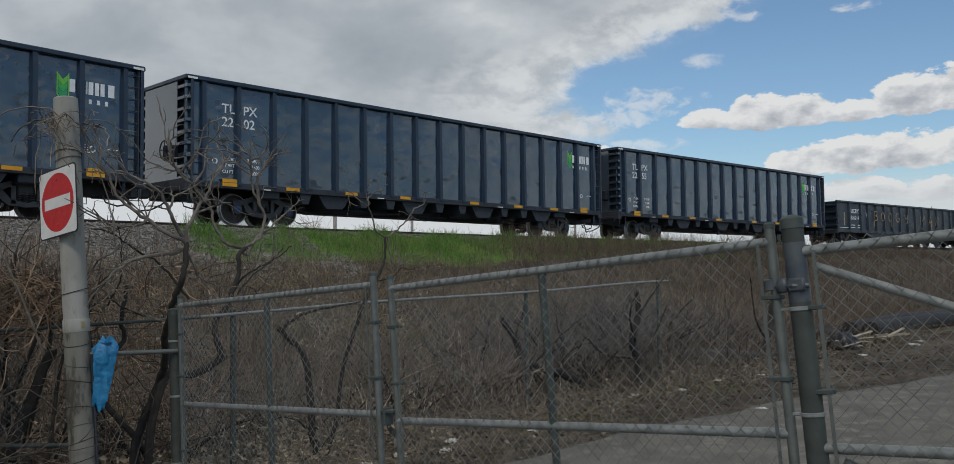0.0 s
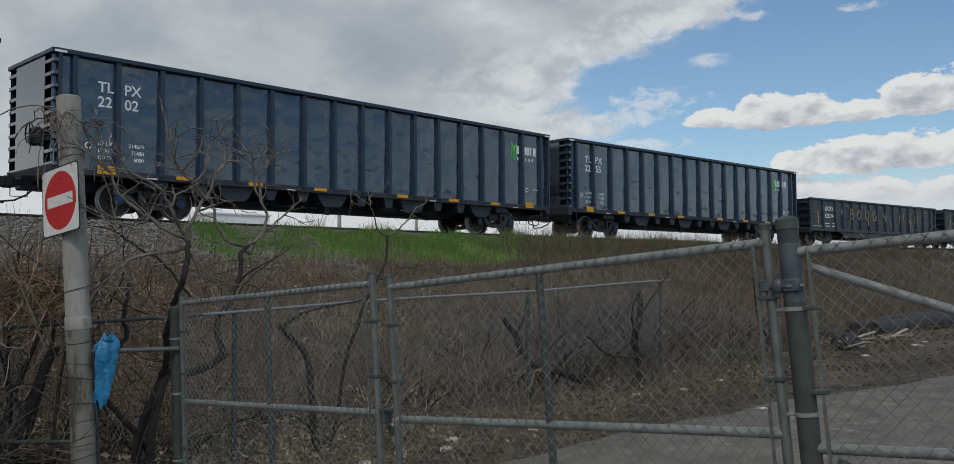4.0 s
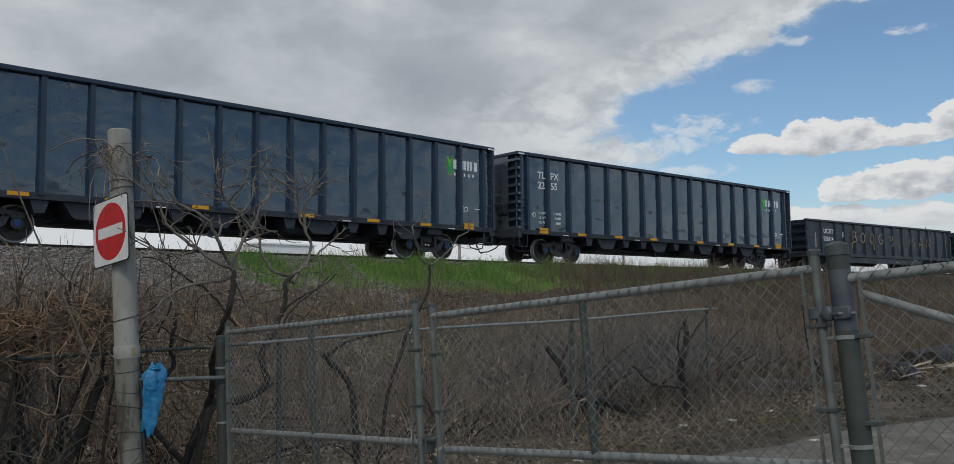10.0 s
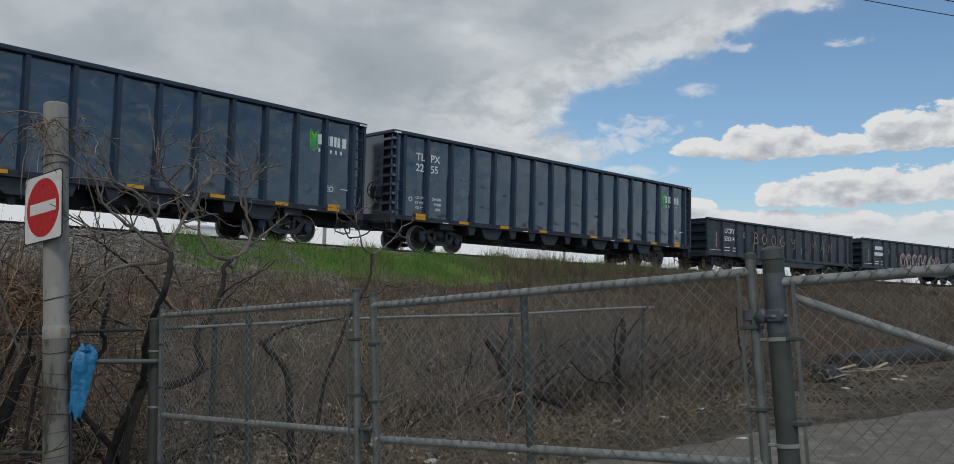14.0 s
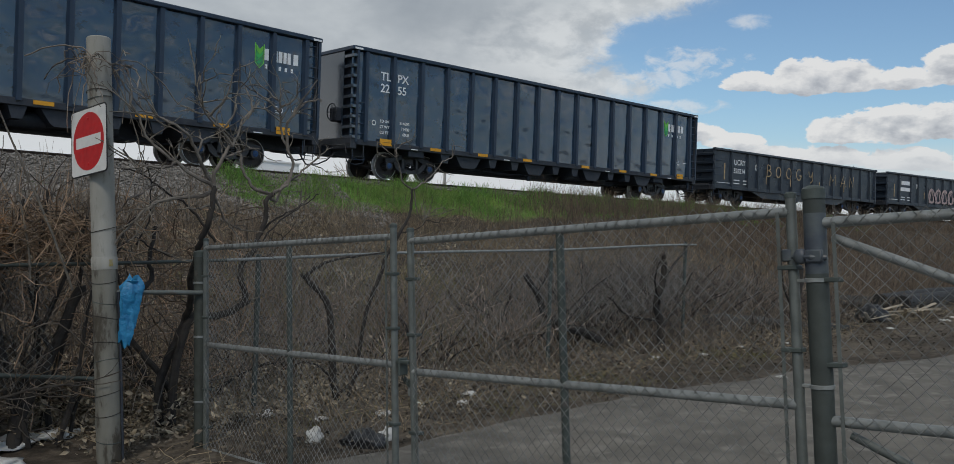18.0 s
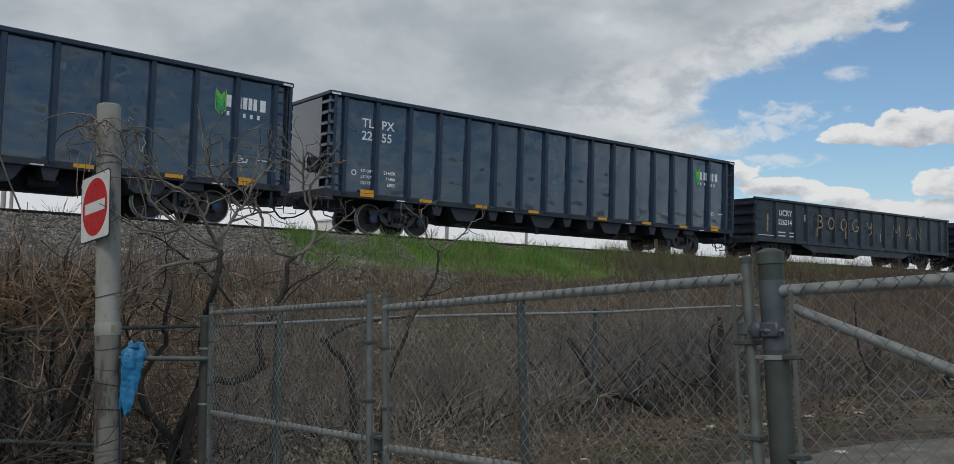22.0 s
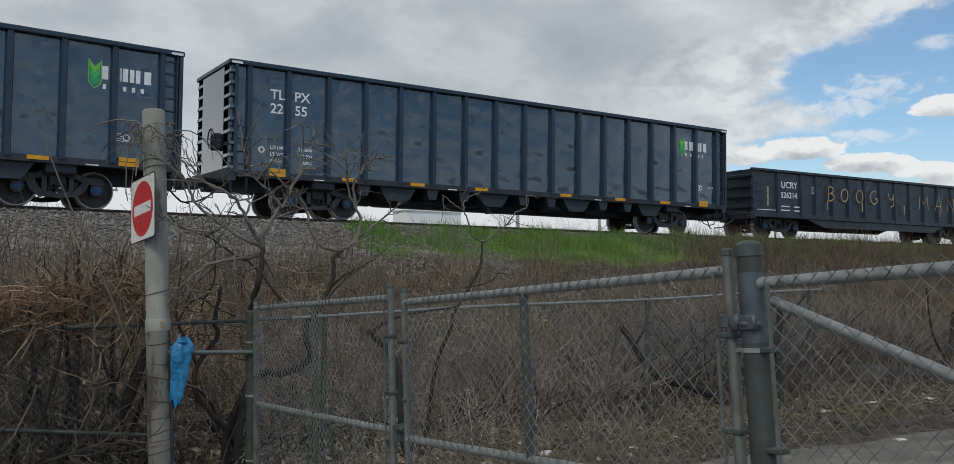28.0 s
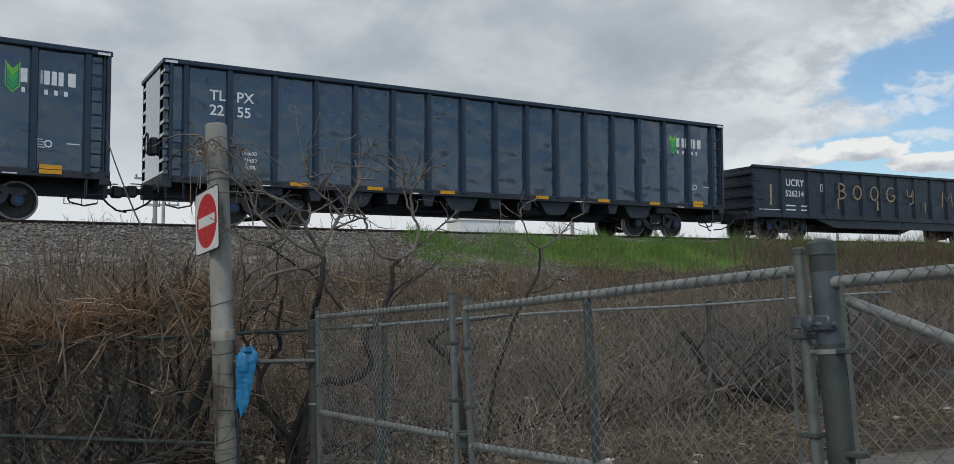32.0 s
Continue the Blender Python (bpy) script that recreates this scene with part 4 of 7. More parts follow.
        for k in range(9):
            z = LOW + 0.02 + k * 0.325
            lo, hi = sorted((e * (h - 0.13), e * (h - 0.004)))
            for s in (-1, 1):
                y0, y1 = sorted((s * (W - 0.565), s * (W - (0.0 if e < 0 else 0.14))))
                part("end_rib", Mesh().box(lo, hi, y0, y1, z, z + 0.105, 0.012), end_paint, car, "glossy navy rib end")
        lo, hi = sorted((e * (h - 0.14), e * (h + 0.04)))
        part("end_chord", Mesh().box(lo, hi, -W, W, TOP - 0.13, TOP - 0.004, 0.02), rib_paint, car)
        lo, hi = sorted((e * (h - 0.22), e * (h + 0.02)))
        part("end_sill", Mesh().box(lo, hi, -W + 0.03, W - 0.03, 0.86, LOW + 0.06, 0.02), under, car)
        coupler(car, e * (h + 0.02), e)
        truck_frame(car, e * 7.05)
        for q in (-0.89, 0.89):
            wheelset(car, e * 7.05 + q)
        # a white patch paints the glint on each chord end
        patch = Mesh().box(e * h - 0.32 if e > 0 else -h + 0.02, h - 0.02 if e > 0 else -h + 0.32, -W - 0.004, -W + 0.006, TOP - 0.115, TOP - 0.055)
        part("end_flash", patch, letter_white, car, "pale painted glint on the chord end", at=pose(0, -0.012, 0))
    # hand brake at the left end
    wheel = Mesh()
    ring = [(-h - 0.26, -0.75 + 0.27 * math.cos(k * 0.5236), 2.05 + 0.27 * math.sin(k * 0.5236)) for k in range(13)]
    wheel.tube(ring, 0.018, 6, False)
    for k in range(4):
        wheel.tube([(-h - 0.24, -0.75, 2.05), ring[k * 3]], 0.014, 5)
    part("brake_wheel", wheel, under, car)
    part("brake_housing", Mesh().box(-h - 0.22, -h, -0.95, -0.55, 1.75, 2.2, 0.04), under, car)
    ladder(car, -h + 0.07, -h + 0.47, [1.35, 1.68, 2.02, 2.36], -W + 0.1)
    ladder(car, h - 0.47, h - 0.07, [1.30 + 0.32 * k for k in range(9)], -W + 0.1)
    yf = -W + 0.128
    for x, n in ((1.37, 2), (3.54, 1), (5.8, 1), (8.15, 1), (11.6, 1), (14.1, 1), (16.35, 1), (18.4, 2)):
        for k in range(n):
            x0 = x - h - 0.24
            part("reflector", Mesh().box(x0, x0 + 0.48, -W + 0.02, -W + 0.036, 1.06 + k * 0.115, 1.16 + k * 0.115), reflect_yellow, car, "yellow reflector plate")
    words("LD LMT", 0.132, letter_white, car, pose(1.17 - h, yf - 0.012, 1.82))
    words("LT WT", 0.132, letter_white, car, pose(1.17 - h, yf - 0.012, 1.635))
    words("CU FT", 0.132, letter_white, car, pose(1.17 - h, yf - 0.012, 1.45))
    words("214600", 0.14, letter_white, car, pose(2.40 - h, yf - 0.012, 1.82), align="RIGHT")
    words("71400", 0.14, letter_white, car, pose(2.40 - h, yf - 0.012, 1.635), align="RIGHT")
    words("6000", 0.14, letter_white, car, pose(2.40 - h, yf - 0.012, 1.45), align="RIGHT")
    for x in (0.93, 18.35):
        part("round_mark", Mesh().lathe([(0.09, 0), (0.09, 0.004), (0.058, 0.004), (0.058, 0)], 20, pose(x - h, yf - 0.010, 1.78, 90), False), letter_white, car)
    for k in range(4):
        part("data_bar", Mesh().box(h - 1.72, h - 1.46 + 0.05 * (k % 2), yf - 0.014, yf - 0.010, 1.86 - 0.06 * k, 1.885 - 0.06 * k), letter_white, car)
    part("data_bar", Mesh().box(h - 0.95, h - 0.65, yf - 0.014, yf - 0.010, 1.80, 1.825), letter_white, car)
    for x in (2.45, 6.9, 12.9, 17.4):
        part("data_bar", Mesh().box(x - h, x - h + 0.3, -W + 0.03, -W + 0.036, 1.02, 1.05), letter_white, car)
    return car


def number_car(car, digits, logo_x=0.0):
    """Reporting marks on the left of the near side, split about a rib."""
    h, y = 19.7 / 2, -1.55 + 0.116
    chevron_logo(car, h - 2.27 + logo_x, 3.64, -1.55 + 0.116)
    words("TL", 0.385, letter_white, car, pose(1.15 - h, y, 3.21), label="white stencilled marks")
    words("PX", 0.385, letter_white, car, pose(1.845 - h, y, 3.21), label="white stencilled marks")
    words(digits[:2], 0.385, letter_white, car, pose(1.15 - h, y, 2.82), label="white stencilled number")
    words(digits[2:], 0.385, letter_white, car, pose(1.86 - h, y, 2.82), label="white stencilled number")


def spray(parent, strokes, x0, z0, y, mat, label, r=0.028):
    """Hand-sprayed strokes on the side: each is a run of points in x, z."""
    for st in strokes:
        v, f = [], []
        pts = [Vector((x0 + p[0], z0 + p[1])) for p in st]
        for i, p in enumerate(pts):
            d = (pts[min(i + 1, len(pts) - 1)] - pts[max(i - 1, 0)]).normalized()
            n = Vector((-d.y, d.x)) * r
            v += [(p.x - n.x, y, p.y - n.y), (p.x + n.x, y, p.y + n.y)]
        f = [(2 * i, 2 * i + 2, 2 * i + 3, 2 * i + 1) for i in range(len(pts) - 1)]
        part("graffiti_stroke", Mesh().add(v, f), mat, parent, label)


def loop(cx, cz, rx, rz, a0=0, a1=360, n=14):
    return [(cx + rx * math.cos(radians(a0 + (a1 - a0) * k / n)), cz + rz * math.sin(radians(a0 + (a1 - a0) * k / n))) for k in range(n + 1)]


def low_gondola(marks, digits, writing):
    """A lower gondola with ribbed black sides, 16.35 m over its corners."""
    L, W, TOP, LOW = 16.35, 1.55, 2.75, 0.92
    car = thing("gondola_car", "black low-sided steel gondola car with ribs and spray paint", "rail car", "cars of the train")
    h, n = L / 2, 15
    step = (L - 0.3) / n
    shared = {}
    for s in (-1, 1):
        lo, hi = sorted((s * (W - 0.12), s * (W - 0.10)))
        shared["p"] = Mesh().box(-step / 2, step / 2, lo, hi, LOW, TOP - 0.1).data("side_panel")
        shared["p"].materials.append(black_paint)
        y_in, y_out = s * (W - 0.105), s * W
        v = []
        for z, dp in ((LOW - 0.12, 1.0), (TOP - 0.1, 0.7)):
            yo = y_in + (y_out - y_in) * dp
            v += [(-0.085, y_in, z), (-0.05, yo, z), (0.05, yo, z), (0.085, y_in, z)]
        fcs = [(0, 1, 5, 4), (1, 2, 6, 5), (2, 3, 7, 6), (3, 0, 4, 7), (0, 3, 2, 1), (4, 5, 6, 7)]
        shared["r"] = Mesh().add(v, fcs if s < 0 else [q[::-1] for q in fcs]).data("rib")
        shared["r"].materials.append(black_paint)
        for k in range(n):
            part("side_panel", shared["p"], None, car, at=pose(-h + 0.15 + step * (k + 0.5), 0, 0))
        for x in [0.1, 1.52, 2.94] + [0.62 + step * k for k in range(3, n)] + [L - 0.1]:
            part("rib", shared["r"], None, car, at=pose(-h + x, 0, 0))
        lo, hi = sorted((s * (W - 0.14), s * (W + 0.02)))
        part("top_chord", Mesh().box(-h, h, lo, hi, TOP - 0.11, TOP, 0.015), black_paint, car)
        lo, hi = sorted((s * (W - 0.2), s * (W - 0.02)))
        part("side_sill", Mesh().box(-h, h, lo, hi, LOW - 0.14, LOW + 0.03, 0.01), black_paint, car)
        part("fish_belly", Mesh().slab([(-h + 3.2, LOW - 0.1), (-h + 4.4, LOW - 0.46), (h - 4.4, LOW - 0.46), (h - 3.2, LOW - 0.1)], *sorted((s * (W - 0.16), s * (W - 0.12)))), black_paint, car)
    part("floor", Mesh().box(-h + 0.1, h - 0.1, -W + 0.13, W - 0.13, LOW - 0.04, LOW + 0.03), under, car)
    part("centre_sill", Mesh().box(-h + 0.1, h - 0.1, -0.36, 0.36, 0.6, LOW, 0.02), under, car)
    for e in (-1, 1):
        lo, hi = sorted((e * (h - 0.14), e * (h - 0.11)))
        part("end_wall", Mesh().box(lo, hi, -W + 0.02, W - 0.02, LOW, TOP - 0.04), black_paint, car)
        for k in range(4):
            z = LOW + 0.2 + k * 0.42
            lo, hi = sorted((e * (h - 0.11), e * h))
            part("end_rib", Mesh().box(lo, hi, -W + 0.02, W - 0.02, z, z + 0.14, 0.02), black_paint, car)
        lo, hi = sorted((e * (h - 0.22), e * (h + 0.02)))
        part("end_sill", Mesh().box(lo, hi, -W + 0.03, W - 0.03, 0.7, LOW + 0.04, 0.02), under, car)
        coupler(car, e * (h + 0.02), e)
        truck_frame(car, e * 6.0)
        for q in (-0.89, 0.89):
            wheelset(car, e * 6.0 + q)
    ladder(car, -h + 0.08, -h + 0.5, [1.1, 1.45, 1.8, 2.15], -W + 0.06)
    ladder(car, h - 0.5, h - 0.08, [1.1, 1.45, 1.8, 2.15], -W + 0.06)
    y = -W + 0.095
    part("spray_bar", Mesh().box(-h + 0.92, -h + 1.02, y - 0.004, y, 1.25, 2.05), graffiti, car, "tan sprayed bar")
    part("stencil_line", Mesh().box(-h + 0.35, -h + 1.6, y - 0.004, y, 1.07, 1.10), letter_white, car)
    if marks:
        words(marks, 0.37, letter_white, car, pose(-h + 1.75, y - 0.004, 2.03), label="white stencilled marks")
        words(digits, 0.33, letter_white, car, pose(-h + 1.72, y - 0.004, 1.62), label="white stencilled number")
    else:
        part("stencil_bar", Mesh().box(-h + 1.8, -h + 2.8, y - 0.004, y, 2.04, 2.28), letter_white, car)
        part("stencil_bar", Mesh().box(-h + 1.7, -h + 2.95, y - 0.004, y, 1.65, 1.88), letter_white, car)
    for k in range(2):
        part("stencil_bar", Mesh().box(-h + 1.75, -h + 2.25, y - 0.004, y, 1.24 - 0.16 * k, 1.29 - 0.16 * k), letter_white, car)
        part("stencil_bar", Mesh().box(-h + 2.55, -h + 2.95, y - 0.004, y, 1.24 - 0.16 * k, 1.29 - 0.16 * k), letter_white, car)
    sq = Mesh()
    for a, b, c, d in ((3.62, 3.92, 2.13, 2.16), (3.62, 3.92, 1.88, 1.91), (3.62, 3.65, 1.91, 2.13), (3.89, 3.92, 1.91, 2.13), (3.74, 3.80, 1.94, 2.10)):
        sq.box(-h + a, -h + b, y - 0.004, y, c, d)
    part("stencil_square", sq, letter_white, car)
    yo = -W - 0.004
    if writing == "letters":
        st = [[(0, 0.7), (0, 0.1)], loop(0.02, 0.56, 0.30, 0.15, 90, -90, 8), loop(0.02, 0.26, 0.36, 0.16, 90, -90, 8),
              loop(1.05, 0.38, 0.22, 0.27), loop(2.05, 0.38, 0.22, 0.27), 
              loop(3.05, 0.38, 0.25, 0.29, 50, 350, 12), [(3.3, 0.33), (3.1, 0.33)],
              [(4.05, 0.62), (4.1, 0.36), (4.3, 0.33), (4.42, 0.62)], [(4.42, 0.62), (4.42, 0.1), (4.2, 0.0)],
              [(6.3, 0.0), (6.35, 0.62), (6.62, 0.25), (6.9, 0.62), (6.98, 0.0)], [(7.5, 0.0), (7.78, 0.62), (8.05, 0.0)], [(7.6, 0.2), (7.98, 0.2)],
              [(8.5, 0.0), (8.5, 0.62), (8.95, 0.0), (8.95, 0.62)]]
        spray(car, st, -h + 4.55, 1.52, yo - 0.003, graffiti, "tan sprayed letter stroke", 0.030)
        for x in (4.45, 6.75, 9.7, 12.4):
            part("spray_bar", Mesh().box(-h + x, -h + x + 0.07, yo - 0.004, yo, 1.22, 1.62), graffiti, car, "tan sprayed bar")
    else:
        for k in range(7):
            x = 5.4 + 0.85 * k
            spray(car, [loop(x, 0.45, 0.36, 0.42, 20 * k, 20 * k + 300, 12), [(x - 0.3, 0.0), (x, 0.95), (x + 0.3, 0.05)]], -h, 1.05, yo - 0.003, graffiti_pink, "pale pink sprayed tag stroke", 0.07)
        part("spray_bar", Mesh().box(-h + 4.6, -h + 4.68, y - 0.004, y, 1.25, 1.7), graffiti, car, "tan sprayed bar")
    part("antenna_stake", Mesh().tube([(-h + 1.2, W - 0.1, TOP), (-h + 1.2, W - 0.1, TOP + 0.55)], 0.02, 5), under, car)
    return car


# the front ends of the cars along the track at the start, and their kind
TRAIN = []
first = high_gondola()
for left, digits in ((-9.207, "2217"), (11.853, "2202"), (32.913, "2255")):
    c = first if not TRAIN else copy_thing(first, Matrix())
    TRAIN.append((c, left, 19.7, 7.05, digits))
for c, left, length, half, digits in TRAIN:
    number_car(c, digits, -0.26 if digits == "2255" else 0.0)
third = low_gondola("UCRY", "526214", "letters")
TRAIN.append((third, 54.17, 16.35, 6.0, ""))
fourth = low_gondola("", "", "tags")
TRAIN.append((fourth, 71.90, 16.35, 6.0, ""))
TRAIN.append((copy_thing(fourth, Matrix()), 89.63, 16.35, 6.0, ""))

# how far the train has rolled, to the left, by the time
ROLLED = [(0, 0.0), (3, 2.832), (6, 5.681), (9, 8.48), (12, 11.173), (14, 12.927), (17, 15.593), (18, 16.473), (19, 17.334), (20, 18.166), (21, 18.982), (22, 19.81),
          (24, 21.496), (27, 23.978), (29, 25.616), (32, 28.034)]


def rolled(t):
    return float(np.interp(t, [r[0] for r in ROLLED], [r[1] for r in ROLLED]))


def car_pose(left, length, half, s):
    mid = left + length / 2 - s
    a, b = track_point(mid - half)[0], track_point(mid + half)[0]
    return Matrix.Translation((a + b) / 2) @ Matrix.Rotation(math.atan2(b.y - a.y, b.x - a.x), 4, "Z")


def motions():
    for c, left, length, half, digits in TRAIN:
        walk(c, [(t, car_pose(left, length, half, rolled(t))) for t, _ in ROLLED])
        for ch in c.children:
            if ch.name.startswith("wheelset"):
                x = ch.matrix_basis.translation.x
                walk(ch, [(t / 2, Matrix.Translation((x, 0, WHEEL_R)) @ Matrix.Rotation(-rolled(t / 2) / WHEEL_R, 4, "Y")) for t in range(65)])


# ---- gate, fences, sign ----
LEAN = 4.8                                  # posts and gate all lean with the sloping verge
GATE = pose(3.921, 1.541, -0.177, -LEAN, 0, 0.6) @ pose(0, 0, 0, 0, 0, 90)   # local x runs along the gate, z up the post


def chain_link(name, parent, x0, x1, z0, z1, y=0.0, cell=0.0365, r=0.0024, mat=None):
    """Woven zigzag wires, each hooked into the next."""
    n = int((x1 - x0) / cell)
    k = int((z1 - z0) / cell) + 1
    pts = np.zeros((n, k, 3))
    i = np.arange(n)[:, None]
    j = np.arange(k)[None]
    rng = np.random.default_rng(int(abs(x0) * 100) + n)
    pts[..., 0] = x0 + (i + (i + j) % 2 * 1.06 - 0.03) * cell
    pts[..., 1] = y + np.where((i + j) % 2 == 0, 0.002, -0.002) + 0.008 * np.sin(i * 0.17 + j * 0.1)
    pts[..., 2] = z0 + j * cell + 0.004 * np.sin(i * 0.5 + 2.0)
    pts += rng.normal(0, 0.0011, pts.shape)
    return strands(name, pts, np.full((n, k), r), mat or wire, 3, parent)


def pipe(name, pts, r, mat, parent, label="", sides=12):
    return part(name, Mesh().tube(pts, r, sides), mat, parent, label, smooth=True)


def gate_leaf(label, width, flip=False, brace=False, mid_x=None, hung=True):
    """A pipe frame with a mid rail, hinged at x = 0; its foot is at z = 0.08."""
    leaf = thing("gate_leaf", label, "gate", "leaves of the gate")
    lo, mi, hi, r = 0.08, 1.04, 1.93, 0.0245
    s = -1 if flip else 1
    X = lambda v: s * v
    for x in (0.03, width) if hung else (width,):
        pipe("stile", [(X(x), 0, lo - 0.03), (X(x), 0, hi + 0.07)], r, galv_mid, leaf)
        part("stile_cap", Mesh().lathe([(0.027, -0.012), (0.027, 0.01), (0.018, 0.018), (0.002, 0.02)], 12, pose(X(x), 0, hi + 0.075)), galv_old, leaf)
    for z in (lo, mi, hi):
        pipe("rail", [(X(0.03), 0, z), (X(width), 0, z)], r, galv, leaf)
    if mid_x:
        pipe("mid_stile", [(X(mid_x), 0, lo), (X(mid_x), 0, hi - 0.02)], r * 0.95, galv_old, leaf)
    if brace:
        pipe("brace", [(X(0.06), -0.03, hi - 0.07), (X(width - 0.1), -0.03, lo + 0.05)], 0.021, galv, leaf, "diagonal brace pipe")
        pipe("brace", [(X(0.10), -0.03, mi - 0.06), (X(2.1), -0.03, lo + 0.04)], 0.019, galv_mid, leaf, "short diagonal brace pipe")
    a, b = sorted((X(0.05), X(width - 0.02)))
    chain_link("mesh", leaf, a, b, lo - 0.04, hi + 0.075, 0.030)
    # tension bars and bands at both stiles
    for x, q in ((0.085, 1), (width - 0.055, -1)):
        part("tension_bar", Mesh().box(*sorted((X(x) - 0.008, X(x) + 0.008)), 0.024, 0.029, lo, hi), galv_mid, leaf)
        for z in (0.28, 0.62, 1.28, 1.66):
            xa, xb = sorted((X(x - 0.012 if q < 0 else x + 0.012), X(x + 0.085 * -q if q > 0 else x + 0.085)))
            part("tension_band", Mesh().box(xa, xb, -0.031, 0.031, z, z + 0.022, 0.004), galv_old, leaf)
    return leaf


right_leaf = gate_leaf("galvanised chain-link gate leaf with a mid rail", 2.75, mid_x=1.425)
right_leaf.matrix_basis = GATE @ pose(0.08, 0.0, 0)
left_leaf = gate_leaf("galvanised chain-link gate leaf hung on the far post", 2.79, flip=True, mid_x=1.45)
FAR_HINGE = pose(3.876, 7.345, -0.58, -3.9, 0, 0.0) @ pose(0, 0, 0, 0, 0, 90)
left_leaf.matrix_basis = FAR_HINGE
side_leaf = gate_leaf("galvanised chain-link gate leaf with a diagonal brace", 4.4, flip=True, brace=True, hung=False)
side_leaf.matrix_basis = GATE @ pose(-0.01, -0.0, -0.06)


def gate_post(label, r, top, at, hardware, mat=None):
    p = thing("gate_post", label, "gate post", "posts of the gate", at=at)
    pipe("post", [(0, 0, -0.3), (0, 0, top)], r, mat or galv_old, p, sides=20)
    part("cap", Mesh().lathe([(r + 0.004, -0.05), (r + 0.004, -0.004), (r * 0.9, 0.004), (r * 0.45, 0.013), (0.002, 0.016)], 20, pose(0, 0, top)), galv_old, p, "domed post cap", smooth=True)
    for z, w in hardware:
        part("band", Mesh().lathe([(r + 0.001, 0), (r + 0.005, 0.002), (r + 0.005, w - 0.002), (r + 0.001, w)], 20, pose(0, 0, z)), galv, p, "steel clamp band", smooth=True)
        part("band_bolt", Mesh().box(r, r + 0.045, -0.012, 0.012, z + 0.002, z + w - 0.002, 0.003), galv, p)
    return p


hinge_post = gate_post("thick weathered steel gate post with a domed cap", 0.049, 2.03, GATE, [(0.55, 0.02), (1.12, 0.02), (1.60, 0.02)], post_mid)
for z in (0.4, 1.70):
    m = Mesh().lathe([(0.004, -0.035), (0.024, -0.028), (0.034, -0.01), (0.034, 0.012), (0.024, 0.03), (0.004, 0.036)], 12, pose(0.058, 0.028, z + 0.02))
    m.tube([(0.10, 0.02, z + 0.02), (0.0, 0.058, z + 0.015), (-0.06, 0.03, z + 0.012)], 0.012, 8).box(-0.05, 0.03, 0.03, 0.06, z - 0.012, z + 0.05, 0.008)
    m.lathe([(0.026, -0.03), (0.034, -0.026), (0.034, 0.022), (0.026, 0.026)], 14, pose(0.13, 0, z + 0.03), False)
    part("hinge", m, patch_blue, hinge_post, "dark bolted hinge lug", smooth=True)
part("paint_patch", Mesh().lathe([(0.0496, 1.64), (0.0499, 1.66), (0.0499, 1.90), (0.0496, 1.915)], 20, None, False), patch_blue, hinge_post, "dark blue-grey painted patch", smooth=True)
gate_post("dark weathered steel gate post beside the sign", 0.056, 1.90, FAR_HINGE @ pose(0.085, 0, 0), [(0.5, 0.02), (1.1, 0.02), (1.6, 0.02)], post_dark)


def latch():
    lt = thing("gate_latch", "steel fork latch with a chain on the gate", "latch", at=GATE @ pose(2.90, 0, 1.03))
    part("fork", Mesh().box(-0.05, 0.08, -0.035, 0.035, 0.06, 0.085, 0.006).box(0.03, 0.05, -0.04, 0.04, -0.02, 0.10, 0.006), galv_old, lt)
    for k in range(7):
        ring = [(0.016 * math.cos(a), 0, 0.026 * math.sin(a)) for a in [i * 0.785 for i in range(9)]]
        m = Mesh().tube(ring, 0.005, 5, False, pose(-0.03 + 0.02 * k, -0.05, -0.04 - 0.04 * math.sin(k * 0.5), 0, 20, 90 * (k % 2)))
        part("chain_link", m, galv_old, lt)
    part("padlock", Mesh().box(0.005, 0.055, -0.072, -0.048, -0.17, -0.12, 0.006).tube([(0.012, -0.06, -0.12), (0.012, -0.06, -0.085), (0.03, -0.06, -0.07), (0.048, -0.06, -0.085), (0.048, -0.06, -0.12)], 0.005, 6), galv, lt)


latch()


